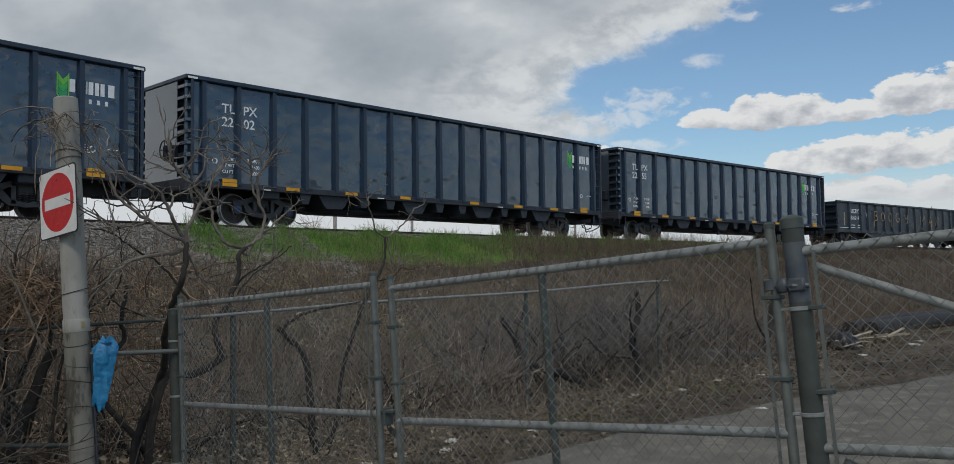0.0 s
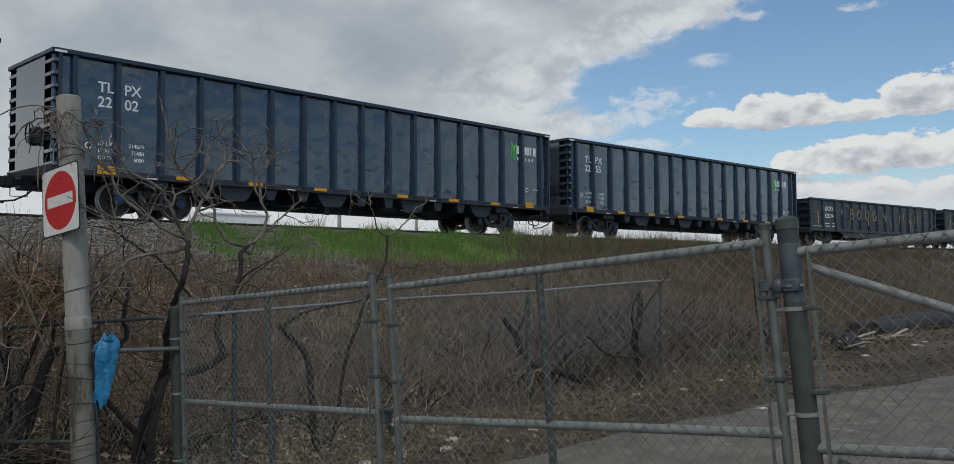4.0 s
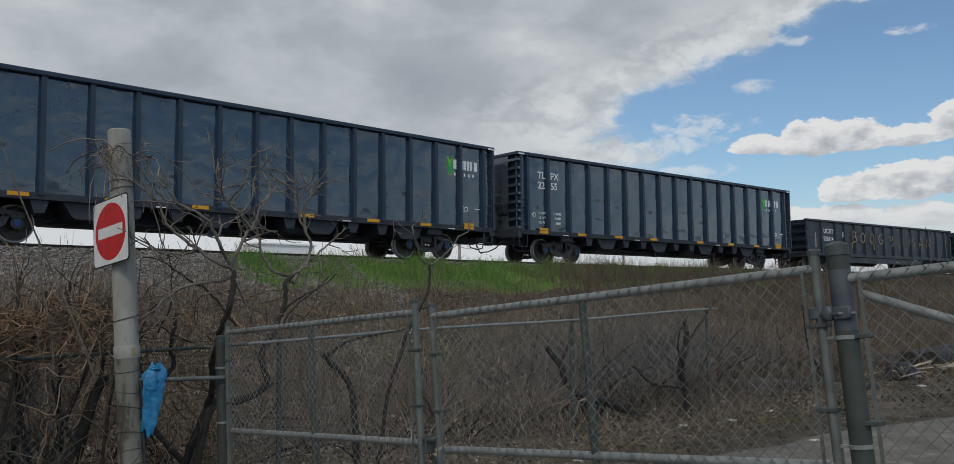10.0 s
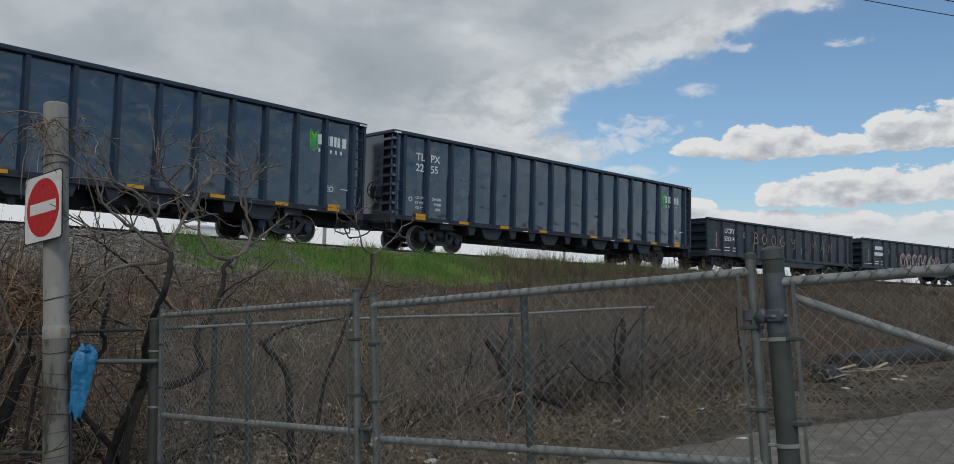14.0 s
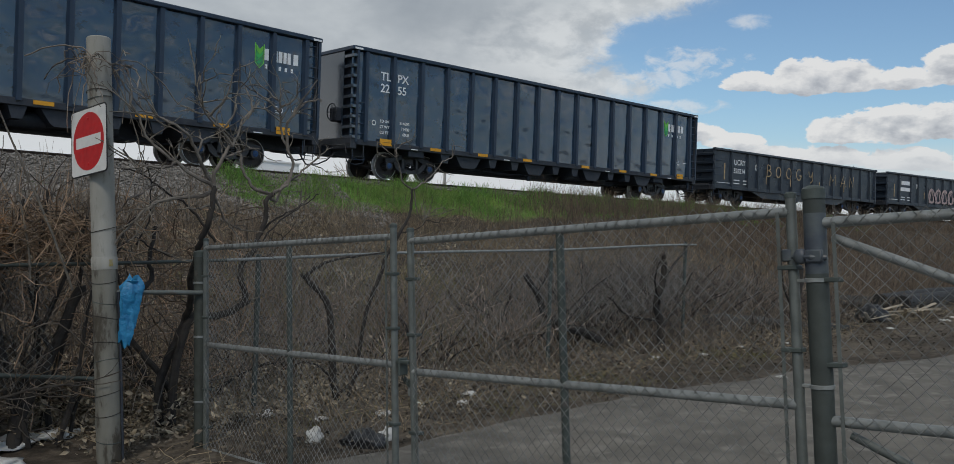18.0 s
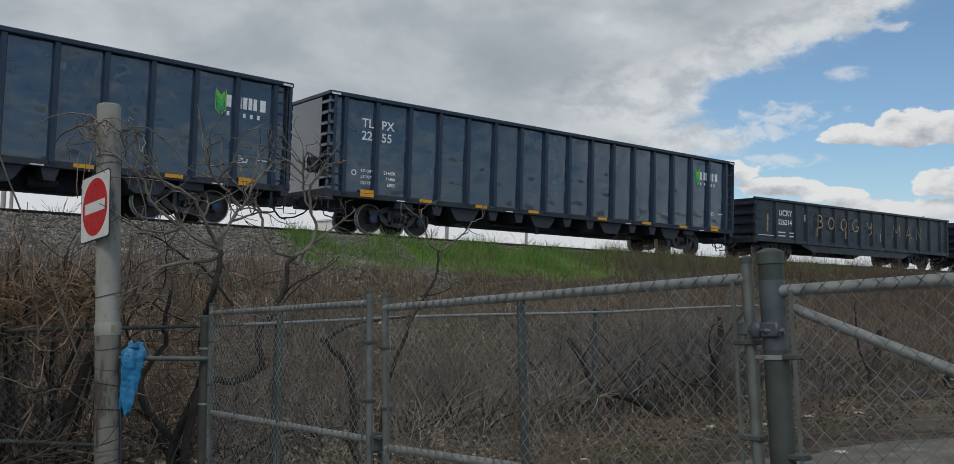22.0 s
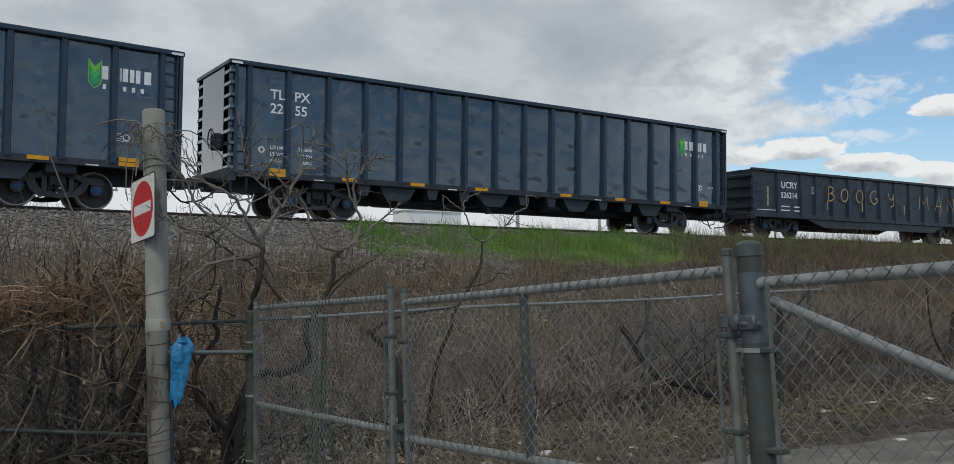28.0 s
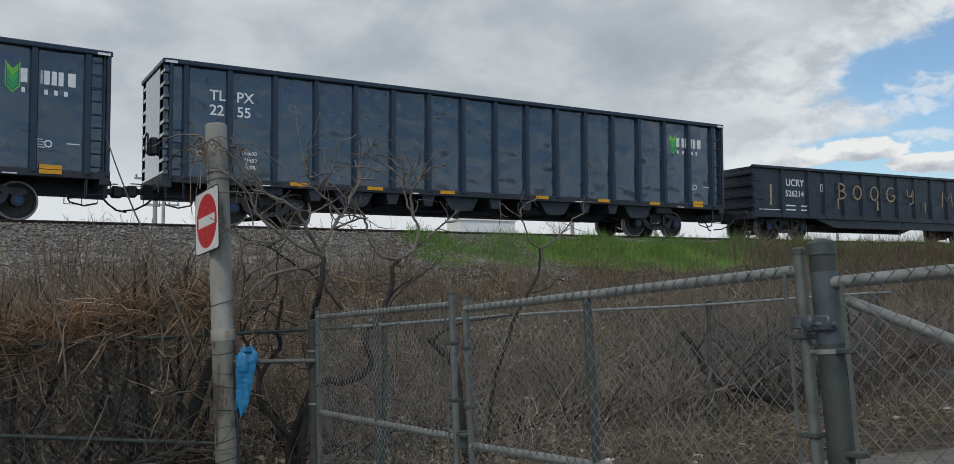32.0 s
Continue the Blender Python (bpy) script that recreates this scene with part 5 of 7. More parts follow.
def sign_pole():
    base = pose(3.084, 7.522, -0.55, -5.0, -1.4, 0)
    pole = thing("sign_pole", "stout grey pole with strapped wires and dry vine", "pole", at=base)
    H, r = 3.76, 0.104
    part("lower_shaft", Mesh().lathe([(r + 0.002, -0.3), (r + 0.002, 1.705)], 28), pole_low, pole, "weathered stained lower shaft", smooth=True)
    part("shaft", Mesh().lathe([(r - 0.002, 1.70), (r - 0.003, H - 0.01), (r - 0.012, H)], 28), concrete_post, pole, smooth=True)
    part("sleeve", Mesh().lathe([(r + 0.003, 1.70), (r + 0.006, 1.71), (r + 0.006, 1.80), (r + 0.003, 1.81)], 28, caps=False), concrete_post, pole, "rusty clamp with a yellow smear", smooth=True)
    part("yellow_smear", Mesh().box(-0.035, 0.0, -r - 0.009, -r - 0.006, 1.725, 1.785), yellow_old, pole, at=pose(0, 0, 0, 0, 0, 15))
    for k, z in enumerate((0.22, 0.45, 0.62, 0.9, 1.05, 1.28, 1.42, 1.6, 2.05, 3.2, 3.26)):
        ring = [((r + 0.004) * math.cos(a), (r + 0.004) * math.sin(a), z + 0.025 * math.sin(a + k)) for a in [i * 0.3307 for i in range(20)]]
        part("strap", Mesh().tube(ring, 0.0032, 5, False), bark_dark if k % 3 else galv_old, pole)
    part("cable", Mesh().tube([(r * 0.8, -r * 0.75, 0.0), (r * 0.85, -r * 0.75, 0.8), (r * 0.8, -r * 0.8, 1.5)], 0.012, 6), under, pole, "black cable down the pole")
    return pole


pole = sign_pole()


def no_entry_sign():
    # the plate faces along its own -y
    at = Matrix.Translation((2.892, 7.72, 2.26)) @ pose(0, 0, 0, -7.0, 0, 0) @ pose(0, 0, 0, 0, 0, -82.1)
    s = thing("road_sign", "white square no-entry sign with a red disc", "road sign", at=at)

    def rounded(w, rad, n=6):
        pts = []
        for cx, cz, a0 in ((w - rad, w - rad, 0), (-w + rad, w - rad, 90), (-w + rad, -w + rad, 180), (w - rad, -w + rad, 270)):
            pts += [(cx + rad * math.cos(radians(a0 + 90 * k / n)), cz + rad * math.sin(radians(a0 + 90 * k / n))) for k in range(n + 1)]
        return pts

    part("plate", Mesh().slab(rounded(0.30, 0.04)[::-1], -0.002, 0.002), sign_black, s, "black-edged aluminium plate")
    part("face", Mesh().slab(rounded(0.287, 0.032)[::-1], -0.004, -0.0021), sign_white, s, "white sign face")
    disc = [(0.255 * math.cos(k * 0.1309), 0.255 * math.sin(k * 0.1309)) for k in range(48)]
    part("disc", Mesh().slab(disc[::-1], -0.0055, -0.0041), sign_red, s, "red disc")
    part("bar", Mesh().box(-0.205, 0.205, -0.007, -0.0056, -0.048, 0.048), sign_white, s, "white bar")
    for z in (-0.2, 0.2):
        part("bracket", Mesh().box(-0.03, 0.03, 0.002, 0.03, z - 0.02, z + 0.02, 0.004), galv_old, s)
        part("bolt", Mesh().lathe([(0.012, 0), (0.012, 0.006), (0.004, 0.01)], 8, pose(0, -0.0055, z, 90)), sign_red, s)


no_entry_sign()


def back_fence():
    """The old low fence behind the gate; it climbs a little to the right."""
    f = thing("chain_link_fence", "old sagging chain-link fence grown over with vine", "fence")
    y = 8.4
    top = lambda x: 0.99 + 0.0278 * (x + 3) + 0.012 * math.sin(x * 1.1)
    xs = [-5 + 0.8 * k for k in range(25)]
    xs = [x for x in xs if x < 13.6] + [13.85]
    pipe("top_rail", [(x, y, top(x)) for x in xs if x < 4.7], 0.018, galv_old, f)
    pipe("top_rail", [(x, y, top(x)) for x in xs if x > 4.3], 0.018, galv, f)
    pipe("low_rail", [(x, y, min(0.42, 0.2 - 0.134 * (x - 2.17))) for x in [x for x in xs if x < 3.3] + [3.42]], 0.021, galv_old, f)
    for x in (-4.4, -1.9, 0.6, 5.0, 9.9, 13.55):
        pipe("post", [(x, y + 0.03, land1(x, y) - 0.2), (x, y + 0.03, top(x) + 0.05)], 0.03, galv_old, f)
    for xa, xb in ((-5.0, 2.9), (4.4, 13.6)):
        chain = chain_link("mesh", f, xa, xb, 0.0, 1.12, 0.0, 0.04, 0.0023)
        co = np.empty(len(chain.data.vertices) * 3, np.float32)
        chain.data.vertices.foreach_get("co", co)
        co = co.reshape(-1, 3)
        co[:, 2] += np.array(0.99 + 0.0278 * (co[:, 0] + 3)) - 1.13
        co[:, 1] += y + 0.02
        chain.data.vertices.foreach_set("co", co.ravel())
        chain.data.update()
    link = thing("fence_rail", "short pipe rail from the sign pole to the gate post", "rail")
    pipe("pipe", [(3.08, 7.60, 0.95), (3.86, 7.46, 0.935)], 0.021, galv_mid, link)


back_fence()


def plastic_bag():
    """A torn blue bag knotted on the rail."""
    rng = random.Random(4)
    v, f, n, rows_n = [], [], 22, 20
    for i in range(rows_n):
        t = i / (rows_n - 1)
        w = (0.035 + 0.062 * math.sin(min(t * 7, 1.57))) * (1 - 0.6 * t) * (1.08 + 0.1 * math.sin(9 * t))
        for k in range(n):
            a = 2 * math.pi * k / n
            rr = w * (1 + 0.16 * math.sin(3 * a + t * 4.2) + 0.13 * math.sin(7 * a - t * 9.0) + rng.uniform(-0.09, 0.09))
            v.append((rr * math.cos(a) - 0.05 * t, rr * 0.5 * math.sin(a), 0.07 - 0.56 * t + 0.03 * math.sin(a * 2 + 7 * t) + (0.03 * math.sin(a * 5) if i in (0, rows_n - 1) else 0.0)))
    for i in range(rows_n - 1):
        for k in range(n):
            a, b = i * n + k, i * n + (k + 1) % n
            f.append((a, a + n, b + n, b))
    f += [tuple(range(n)), tuple(reversed(range((rows_n - 1) * n, rows_n * n)))]
    m = Mesh().add(v, f)
    bag = part("plastic_bag", m, bag_blue, smooth=True, at=pose(3.215, 7.48, 0.995, 0, 0, -35))
    tagged(bag, "crumpled blue plastic bag hanging from the fence rail", "bag")
    part("knot", Mesh().lathe([(0.01, -0.05), (0.04, -0.02), (0.03, 0.03), (0.05, 0.06), (0.01, 0.065)], 10), bag_blue, bag, smooth=True)


plastic_bag()


# ---- trees and brush ----
def limb_curve(pts, y, sway, rng, steps=4):
    """A crooked limb through a few places in x, z, wandering in y."""
    p = np.array(pts, float)
    t = np.linspace(0, len(p) - 1, (len(p) - 1) * steps + 1)
    i = np.clip(t.astype(int), 0, len(p) - 2)
    u = (t - i)[:, None]
    p0, p1, p2, p3 = p[np.maximum(i - 1, 0)], p[i], p[i + 1], p[np.minimum(i + 2, len(p) - 1)]
    q = 0.5 * (2 * p1 + (p2 - p0) * u + (2 * p0 - 5 * p1 + 4 * p2 - p3) * u ** 2 + (3 * p1 - p0 - 3 * p2 + p3) * u ** 3)
    a, b = rng.uniform(-sway, sway), rng.uniform(0, 6.28)
    s = np.linspace(0, 1, len(t))
    yy = y + a * s + 0.03 * np.sin(s * 5 + b)
    q = q + rng.normal(0, 0.006, q.shape)
    return np.stack([q[:, 0], yy, q[:, 1]], -1)


def twigs_from(paths, rng, per, length, r0):
    """Side shoots along limbs; curved, upward, thick-tipped."""
    out, rad = [], []
    for p in paths:
        n = max(2, int(per * np.linalg.norm(np.diff(p, axis=0), axis=1).sum()))
        for _ in range(n):
            i = rng.integers(len(p) // 3, len(p))
            d = p[min(i + 1, len(p) - 1)] - p[i - 1]
            d = d / (np.linalg.norm(d) + 1e-6)
            d = d + rng.normal(0, 0.75, 3) * (1, 0.8, 1) + (0, 0, 0.18)
            d /= np.linalg.norm(d)
            ln = length * rng.uniform(0.35, 1.0)
            s = np.linspace(0, 1, 6)[:, None]
            bend = rng.normal(0, 0.25, 3) + (0, 0, 0.08)
            out.append(p[i] + d * ln * s + bend * ln * s ** 2 + rng.normal(0, 0.008, (6, 3)) * s)
            rad.append(r0 * np.linspace(1, 0.45, 6))
    return np.array(out), np.array(rad)


def bare_tree(label, y, trunk, limbs, r_trunk, seed, sway=0.35, foot=None, shoots=6.0, dark=False, lean_to=None):
    rng = np.random.default_rng(seed)
    tr = thing("bare_tree", label, "tree", "bare trees by the fence")
    stem = limb_curve(trunk, y, 0.02, rng)
    if lean_to:
        stem[:, 1] += np.interp(stem[:, 2], [q[0] for q in lean_to], [q[1] for q in lean_to]) - y
    if foot is not None:
        gz = land1(foot[0], foot[1]) - 0.12
        low = np.array([(foot[0] + (stem[0, 0] - foot[0]) * u + 0.05 * math.sin(u * 7), foot[1] + (stem[0, 1] - foot[1]) * u, gz + (stem[0, 2] - gz) * u) for u in np.linspace(0, 0.93, 8)])
        stem = np.concatenate([low, stem])
    k = len(stem)
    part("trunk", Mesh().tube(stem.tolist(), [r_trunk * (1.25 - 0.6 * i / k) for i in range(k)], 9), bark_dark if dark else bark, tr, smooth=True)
    paths = []
    for n_l, pts in enumerate(limbs):
        c = limb_curve(pts, y, sway, rng)
        if lean_to:
            c[:, 1] += np.interp(c[0, 2], [q[0] for q in lean_to], [q[1] for q in lean_to]) - y
        r = r_trunk * (0.56 if len(pts) > 5 else 0.38)
        # on dark trees, light above and shade below 1.6 m go into limb colour
        part("limb", Mesh().tube(c.tolist(), [r * (1 - 0.62 * i / len(c)) for i in range(len(c))], 7), (bark_lit if c[0, 2] > 1.6 else bark_dark) if dark else bark, tr, smooth=True)
        paths.append(c)
    pts, rad = twigs_from(paths, rng, shoots, 0.36, 0.0078)
    more, thin = twigs_from(list(pts), rng, 3.0, 0.2, 0.0055)
    tagged(strands("twig_spray", np.concatenate([pts, more]), np.concatenate([rad, thin]), bark, 4, tr), kind="stuff")
    return tr


bare_tree("bare young sumac with crooked upturned limbs leaning over the fence", 7.45,
          [(3.96, -0.5), (3.93, -0.12), (3.98, 0.12), (4.07, 0.36), (4.15, 0.58), (4.12, 0.75), (4.01, 1.03), (3.96, 1.22), (3.91, 1.40), (3.89, 1.60), (3.92, 1.76), (3.93, 1.93)],
          [[(3.93, 1.93), (3.72, 2.01), (3.54, 2.12), (3.40, 2.23), (3.28, 2.33), (3.23, 2.49), (3.14, 2.62)], [(3.93, 1.93), (3.84, 2.07), (3.74, 2.21), (3.65, 2.35), (3.54, 2.42), (3.36, 2.50), (3.24, 2.54)],
           [(3.93, 1.93), (3.95, 2.05), (4.02, 2.19), (4.11, 2.31), (4.21, 2.43), (4.28, 2.59), (4.47, 2.78)], [(4.11, 2.31), (3.98, 2.48), (3.86, 2.56), (3.77, 2.69), (3.71, 2.83)],
           [(3.77, 2.69), (3.75, 2.79), (3.74, 2.89)], [(3.93, 1.86), (3.78, 1.82), (3.54, 1.79), (3.38, 1.71), (3.24, 1.58), (3.09, 1.35)], [(3.94, 1.82), (3.99, 1.76), (4.12, 1.59), (4.22, 1.48), (4.22, 1.39)],
           [(3.92, 1.76), (3.78, 1.71), (3.60, 1.71)], [(3.74, 2.21), (3.80, 2.33), (3.78, 2.44)], [(3.54, 2.12), (3.43, 2.06), (3.21, 2.08), (3.04, 2.18)], [(4.02, 2.19), (4.18, 2.26), (4.40, 2.33)],
           [(4.28, 2.59), (4.32, 2.74), (4.30, 2.9)], [(3.86, 2.56), (3.95, 2.70), (4.0, 2.86)]],
          0.036, 3, 0.2, None, 8.0, True, ((-0.5, 8.45), (0.58, 8.4), (0.8, 8.2), (1.03, 8.05), (1.22, 7.85), (1.45, 7.6), (1.6, 7.47), (2.0, 7.45)))
bare_tree("bare sumac with a forked dark trunk and spreading limbs", 8.6,
          [(4.04, -0.5), (4.02, -0.05), (4.10, 0.38), (4.20, 0.60), (4.34, 0.63), (4.47, 0.61), (4.61, 0.64), (4.74, 0.71), (4.79, 0.80), (4.76, 0.94), (4.76, 1.10), (4.85, 1.20), (4.96, 1.28), (5.07, 1.44), (5.15, 1.66), (5.15, 1.84), (5.24, 1.94)],
          [[(5.24, 1.94), (5.42, 2.05), (5.50, 2.26), (5.44, 2.44), (5.36, 2.58), (5.33, 2.72), (5.30, 2.93), (5.29, 3.06)],
           [(5.44, 2.44), (5.40, 2.62), (5.42, 2.76), (5.52, 2.87), (5.70, 3.03), (5.94, 3.10)], [(5.52, 2.87), (5.58, 3.05), (5.71, 3.28)], [(5.29, 3.0), (5.23, 3.08), (5.14, 3.14)],
           [(5.30, 2.86), (5.15, 2.99), (5.04, 3.07), (4.85, 3.16)],
           [(5.24, 1.94), (5.07, 1.97), (4.96, 2.08), (4.89, 2.21), (4.87, 2.34), (4.82, 2.45), (4.63, 2.62), (4.49, 2.75), (4.39, 2.85), (4.38, 3.15)],
           [(5.24, 1.87), (5.32, 1.86), (5.38, 2.00), (5.50, 2.10), (5.69, 2.22), (5.92, 2.40), (6.04, 2.46)], [(5.07, 1.45), (5.26, 1.63), (5.46, 1.74), (5.61, 1.81), (5.76, 1.94)],
           [(4.63, 2.62), (4.71, 2.76), (4.74, 2.97), (4.81, 3.08)], [(5.31, 2.90), (5.42, 3.0), (5.47, 3.12)], [(4.74, 0.71), (4.86, 0.74), (5.0, 0.78)]],
          0.036, 8, 0.2, None, 5.0, True, ((-0.5, 8.36), (0.8, 8.3), (1.1, 8.4), (1.4, 8.58), (1.6, 8.6)))
bare_tree("slender bare sumac sapling with a wide fork", 8.0,
          [(6.40, 1.20), (6.58, 1.51), (6.71, 1.68), (6.80, 1.83), (6.81, 2.07)],
          [[(6.81, 2.07), (6.67, 2.16), (6.59, 2.33), (6.52, 2.43), (6.38, 2.50), (6.26, 2.60)], [(6.81, 2.07), (7.02, 2.17), (7.23, 2.31), (7.34, 2.44), (7.50, 2.52), (7.53, 2.65)],
           [(6.58, 1.52), (6.93, 1.60), (7.03, 1.70), (7.24, 1.67), (7.37, 1.75)], [(6.84, 2.08), (6.89, 1.79), (7.03, 1.70), (7.19, 1.86)], [(6.52, 2.43), (6.58, 2.54), (6.66, 2.62)]],
          0.020, 11, 0.1, (6.0, 8.2), 1.5, True)
bare_tree("dark dead trunk with one bent branch behind the gate", 8.2,
          [(5.96, -0.62), (5.93, -0.37), (5.87, -0.15), (5.84, 0.10), (5.82, 0.34), (5.79, 0.59), (5.70, 0.79), (5.57, 0.92), (5.44, 1.04)],
          [[(5.50, 1.02), (5.56, 1.08), (5.72, 1.17), (5.86, 1.21), (6.19, 1.25), (6.58, 1.30)], [(5.93, -0.37), (6.12, -0.25), (6.20, -0.11)], [(5.87, -0.15), (5.64, 0.01), (5.52, 0.05)]],
          0.042, 14, 0.06, None, 2.0, True)
bare_tree("dark fallen limb leaning through the brush", 8.75,
          [(11.9, -0.3), (11.2, -0.02), (10.7, 0.10), (10.2, 0.32), (9.95, 0.66), (9.7, 0.95)],
          [[(10.7, 0.1), (10.9, 0.4), (11.3, 0.55)], [(9.95, 0.66), (10.2, 1.0), (10.25, 1.35)]], 0.06, 17, 0.2, None, 3.0, True)
bare_tree("dark stunted shrub trunk by the drive", 8.0,
          [(12.2, -0.3), (12.25, 0.1), (12.1, 0.5), (12.25, 0.95), (12.15, 1.3)],
          [[(12.25, 0.1), (12.7, 0.5), (13.0, 1.0)], [(12.1, 0.5), (11.7, 0.8), (11.5, 1.2)], [(12.25, 0.95), (12.6, 1.2), (12.8, 1.5)], [(12.2, 0.2), (11.6, 0.3), (11.2, 0.6)]],
          0.06, 19, 0.5, None, 8.0, True)
bare_tree("crooked dead stump with a pale snapped stem", 7.9,
          [(16.6, -0.25), (16.7, 0.2), (17.0, 0.55), (17.05, 1.05)],
          [[(16.7, 0.2), (16.4, 0.7), (16.2, 1.5)], [(17.0, 0.55), (17.5, 0.9), (17.7, 1.3)]], 0.07, 23, 0.3, None, 4.0, True)


bare_tree("dark crooked stems crossing beside the sign pole", 8.5,
          [(4.18, -0.36), (4.01, -0.05), (3.82, 0.18), (3.61, 0.46), (3.63, 0.72), (3.74, 0.89), (3.83, 1.03), (3.8, 1.15), (3.83, 1.34), (3.86, 1.53)],
          [[(3.63, 0.72), (3.49, 0.98), (3.42, 1.16), (3.51, 1.35), (3.63, 1.41), (3.79, 1.31), (4.01, 1.21)], [(3.48, 1.29), (3.58, 1.53), (3.75, 1.69), (4.03, 1.82), (4.23, 1.86)], [(3.66, 1.34), (3.75, 1.53), (3.77, 1.72), (3.78, 1.98), (3.7, 2.16)], [(4.51, 1.37), (4.37, 1.57), (4.23, 1.73), (4.06, 1.85), (3.84, 1.98), (3.68, 2.07), (3.52, 2.09)], [(3.42, 1.16), (3.43, 1.47), (3.47, 1.72), (3.44, 1.87)], [(5.07, 1.41), (5.22, 1.59), (5.44, 1.74), (5.61, 1.85), (5.7, 1.95)]], 0.027, 73, 0.15, None, 4.0, True)


bare_tree("dark snapped stem leaning behind the pipe rail", 8.9,
          [(4.22, -0.62), (4.16, -0.40), (4.06, -0.21), (3.95, -0.05), (3.86, 0.10)], [[(4.06, -0.21), (4.0, 0.0), (4.05, 0.2)]], 0.034, 75, 0.05, None, 1.0, True)
bare_tree("thick dark trunk slanting out of the thicket", 8.6,
          [(2.63, -0.62), (2.66, -0.30), (2.81, 0.03), (2.94, 0.30), (3.04, 0.53), (3.12, 0.81), (3.19, 0.93)],
          [[(2.94, 0.30), (2.80, 0.62), (2.72, 0.95)], [(2.66, -0.30), (2.52, 0.05), (2.46, 0.5)], [(3.12, -0.62), (3.15, -0.30), (3.31, 0.09), (3.38, 0.39)]], 0.06, 76, 0.05, None, 2.0, True)


def scatter_stems(name, n, xr, dr, h, lean, r, mat, seed, k=4, curl=0.25, by_y=None, keep=None, label="", category="weeds", lift=0.0):
    """Upright stems over a patch; dr is the distance from the track, or y where by_y is set."""
    rng = np.random.default_rng(seed)
    x = rng.uniform(*xr, n)
    d = rng.uniform(*dr, n)
    y = d if by_y else track_y(x) - d
    clump = np.sin(x * 1.9 + 1.3 * np.sin(y * 0.9)) * np.sin(y * 1.6 + 0.7 * np.sin(x * 1.1))
    ok = rng.uniform(-1, 1, n) < clump + 0.45
    if keep is not None:
        ok &= keep(x, y)
    edge_y = np.interp(x, [p[0] for p in ROAD_EDGE], [p[1] for p in ROAD_EDGE])
    ok &= y > edge_y + 0.25
    x, y = x[ok], y[ok]
    m = len(x)
    z = land(x, y) - 0.03 + lift
    hh = rng.uniform(*h, m) * (0.75 + 0.35 * np.clip(clump[ok], -0.5, 1))
    ax = rng.uniform(0, 6.28, m)
    tilt = np.abs(rng.normal(0, lean, m))
    s = np.linspace(0, 1, k)
    out = np.stack([np.cos(ax) * tilt, np.sin(ax) * tilt, np.ones(m)], -1)
    bend = rng.normal(0, curl, (m, 3)) * (1, 1, 0.4)
    pts = np.stack([x, y, z], -1)[:, None] + hh[:, None, None] * (out[:, None] * s[None, :, None] + bend[:, None] * (s ** 2)[None, :, None])
    pts[:, 1:] += rng.normal(0, 0.015, (m, k - 1, 3))
    rad = rng.uniform(0.6, 1.2, m)[:, None] * r * np.linspace(1, 0.35, k)[None]
    ob = strands(name, pts, rad, mat, 3)
    return tagged(ob, label, category, kind="stuff")


scatter_stems("dry_weeds", 12000, (-7, 30), (4.8, 16.5), (0.2, 0.7), 0.5, 0.0095, straw, 31, keep=lambda x, y: (y > 11.2) & ((x > 7.5) | (y < 17.0)), label="dense dry brown weeds on the bank")
scatter_stems("dry_weeds", 11000, (28, 75), (3.6, 14), (0.3, 0.9), 0.3, 0.012, straw_red, 32, k=3, label="dry brown weeds far along the bank")
scatter_stems("reddish_stalks", 2700, (1.0, 9.5), (5.0, 12.5), (0.7, 1.5), 0.12, 0.009, straw_red, 43, k=6, curl=0.15, label="upright reddish dead stalks on the bank")
scatter_stems("reddish_weeds", 5000, (7, 45), (4.9, 8.5), (0.4, 1.0), 0.16, 0.0065, straw_red, 33, label="tall reddish dead stalks below the grass")
scatter_stems("tall_dry_stalks", 1300, (9, 60), (3.0, 9), (0.7, 1.5), 0.10, 0.006, straw_red, 34, k=5, curl=0.12, label="tall single dry stalks against the train")
scatter_stems("dead_brush", 2600, (3.6, 24), (8.9, 13.5), (0.3, 1.0), 0.6, 0.0065, twig, 35, k=6, curl=0.45, by_y=True, label="tangled grey-brown dead brush behind the gate")
scatter_stems("dead_brush", 1500, (4.2, 20), (7.2, 9.2), (0.12, 0.4), 0.9, 0.006, vine_dark, 36, k=5, curl=0.5, by_y=True, label="low dead brush along the drive")
scatter_stems("fresh_grass", 48000, (11.2, 48), (1.75, 4.55), (0.08, 0.24), 0.5, 0.008, grass_green, 37, k=3, keep=lambda x, y: (x < 21) | (np.sin(x * 7.3) * np.sin(y * 5.1 + x) > 0.1), label="fresh green grass along the track")
scatter_stems("fresh_grass", 13000, (11.6, 40), (1.7, 2.9), (0.2, 0.42), 0.35, 0.009, grass_green, 46, k=4, label="taller green grass beside the ballast")
scatter_stems("fresh_grass", 2500, (0.8, 9.0), (2.9, 3.6), (0.06, 0.16), 0.5, 0.006, grass_green, 38, k=3, keep=lambda x, y: np.sin(x * 2.1 + 0.4) > 0.9, label="small green tufts in the gravel")
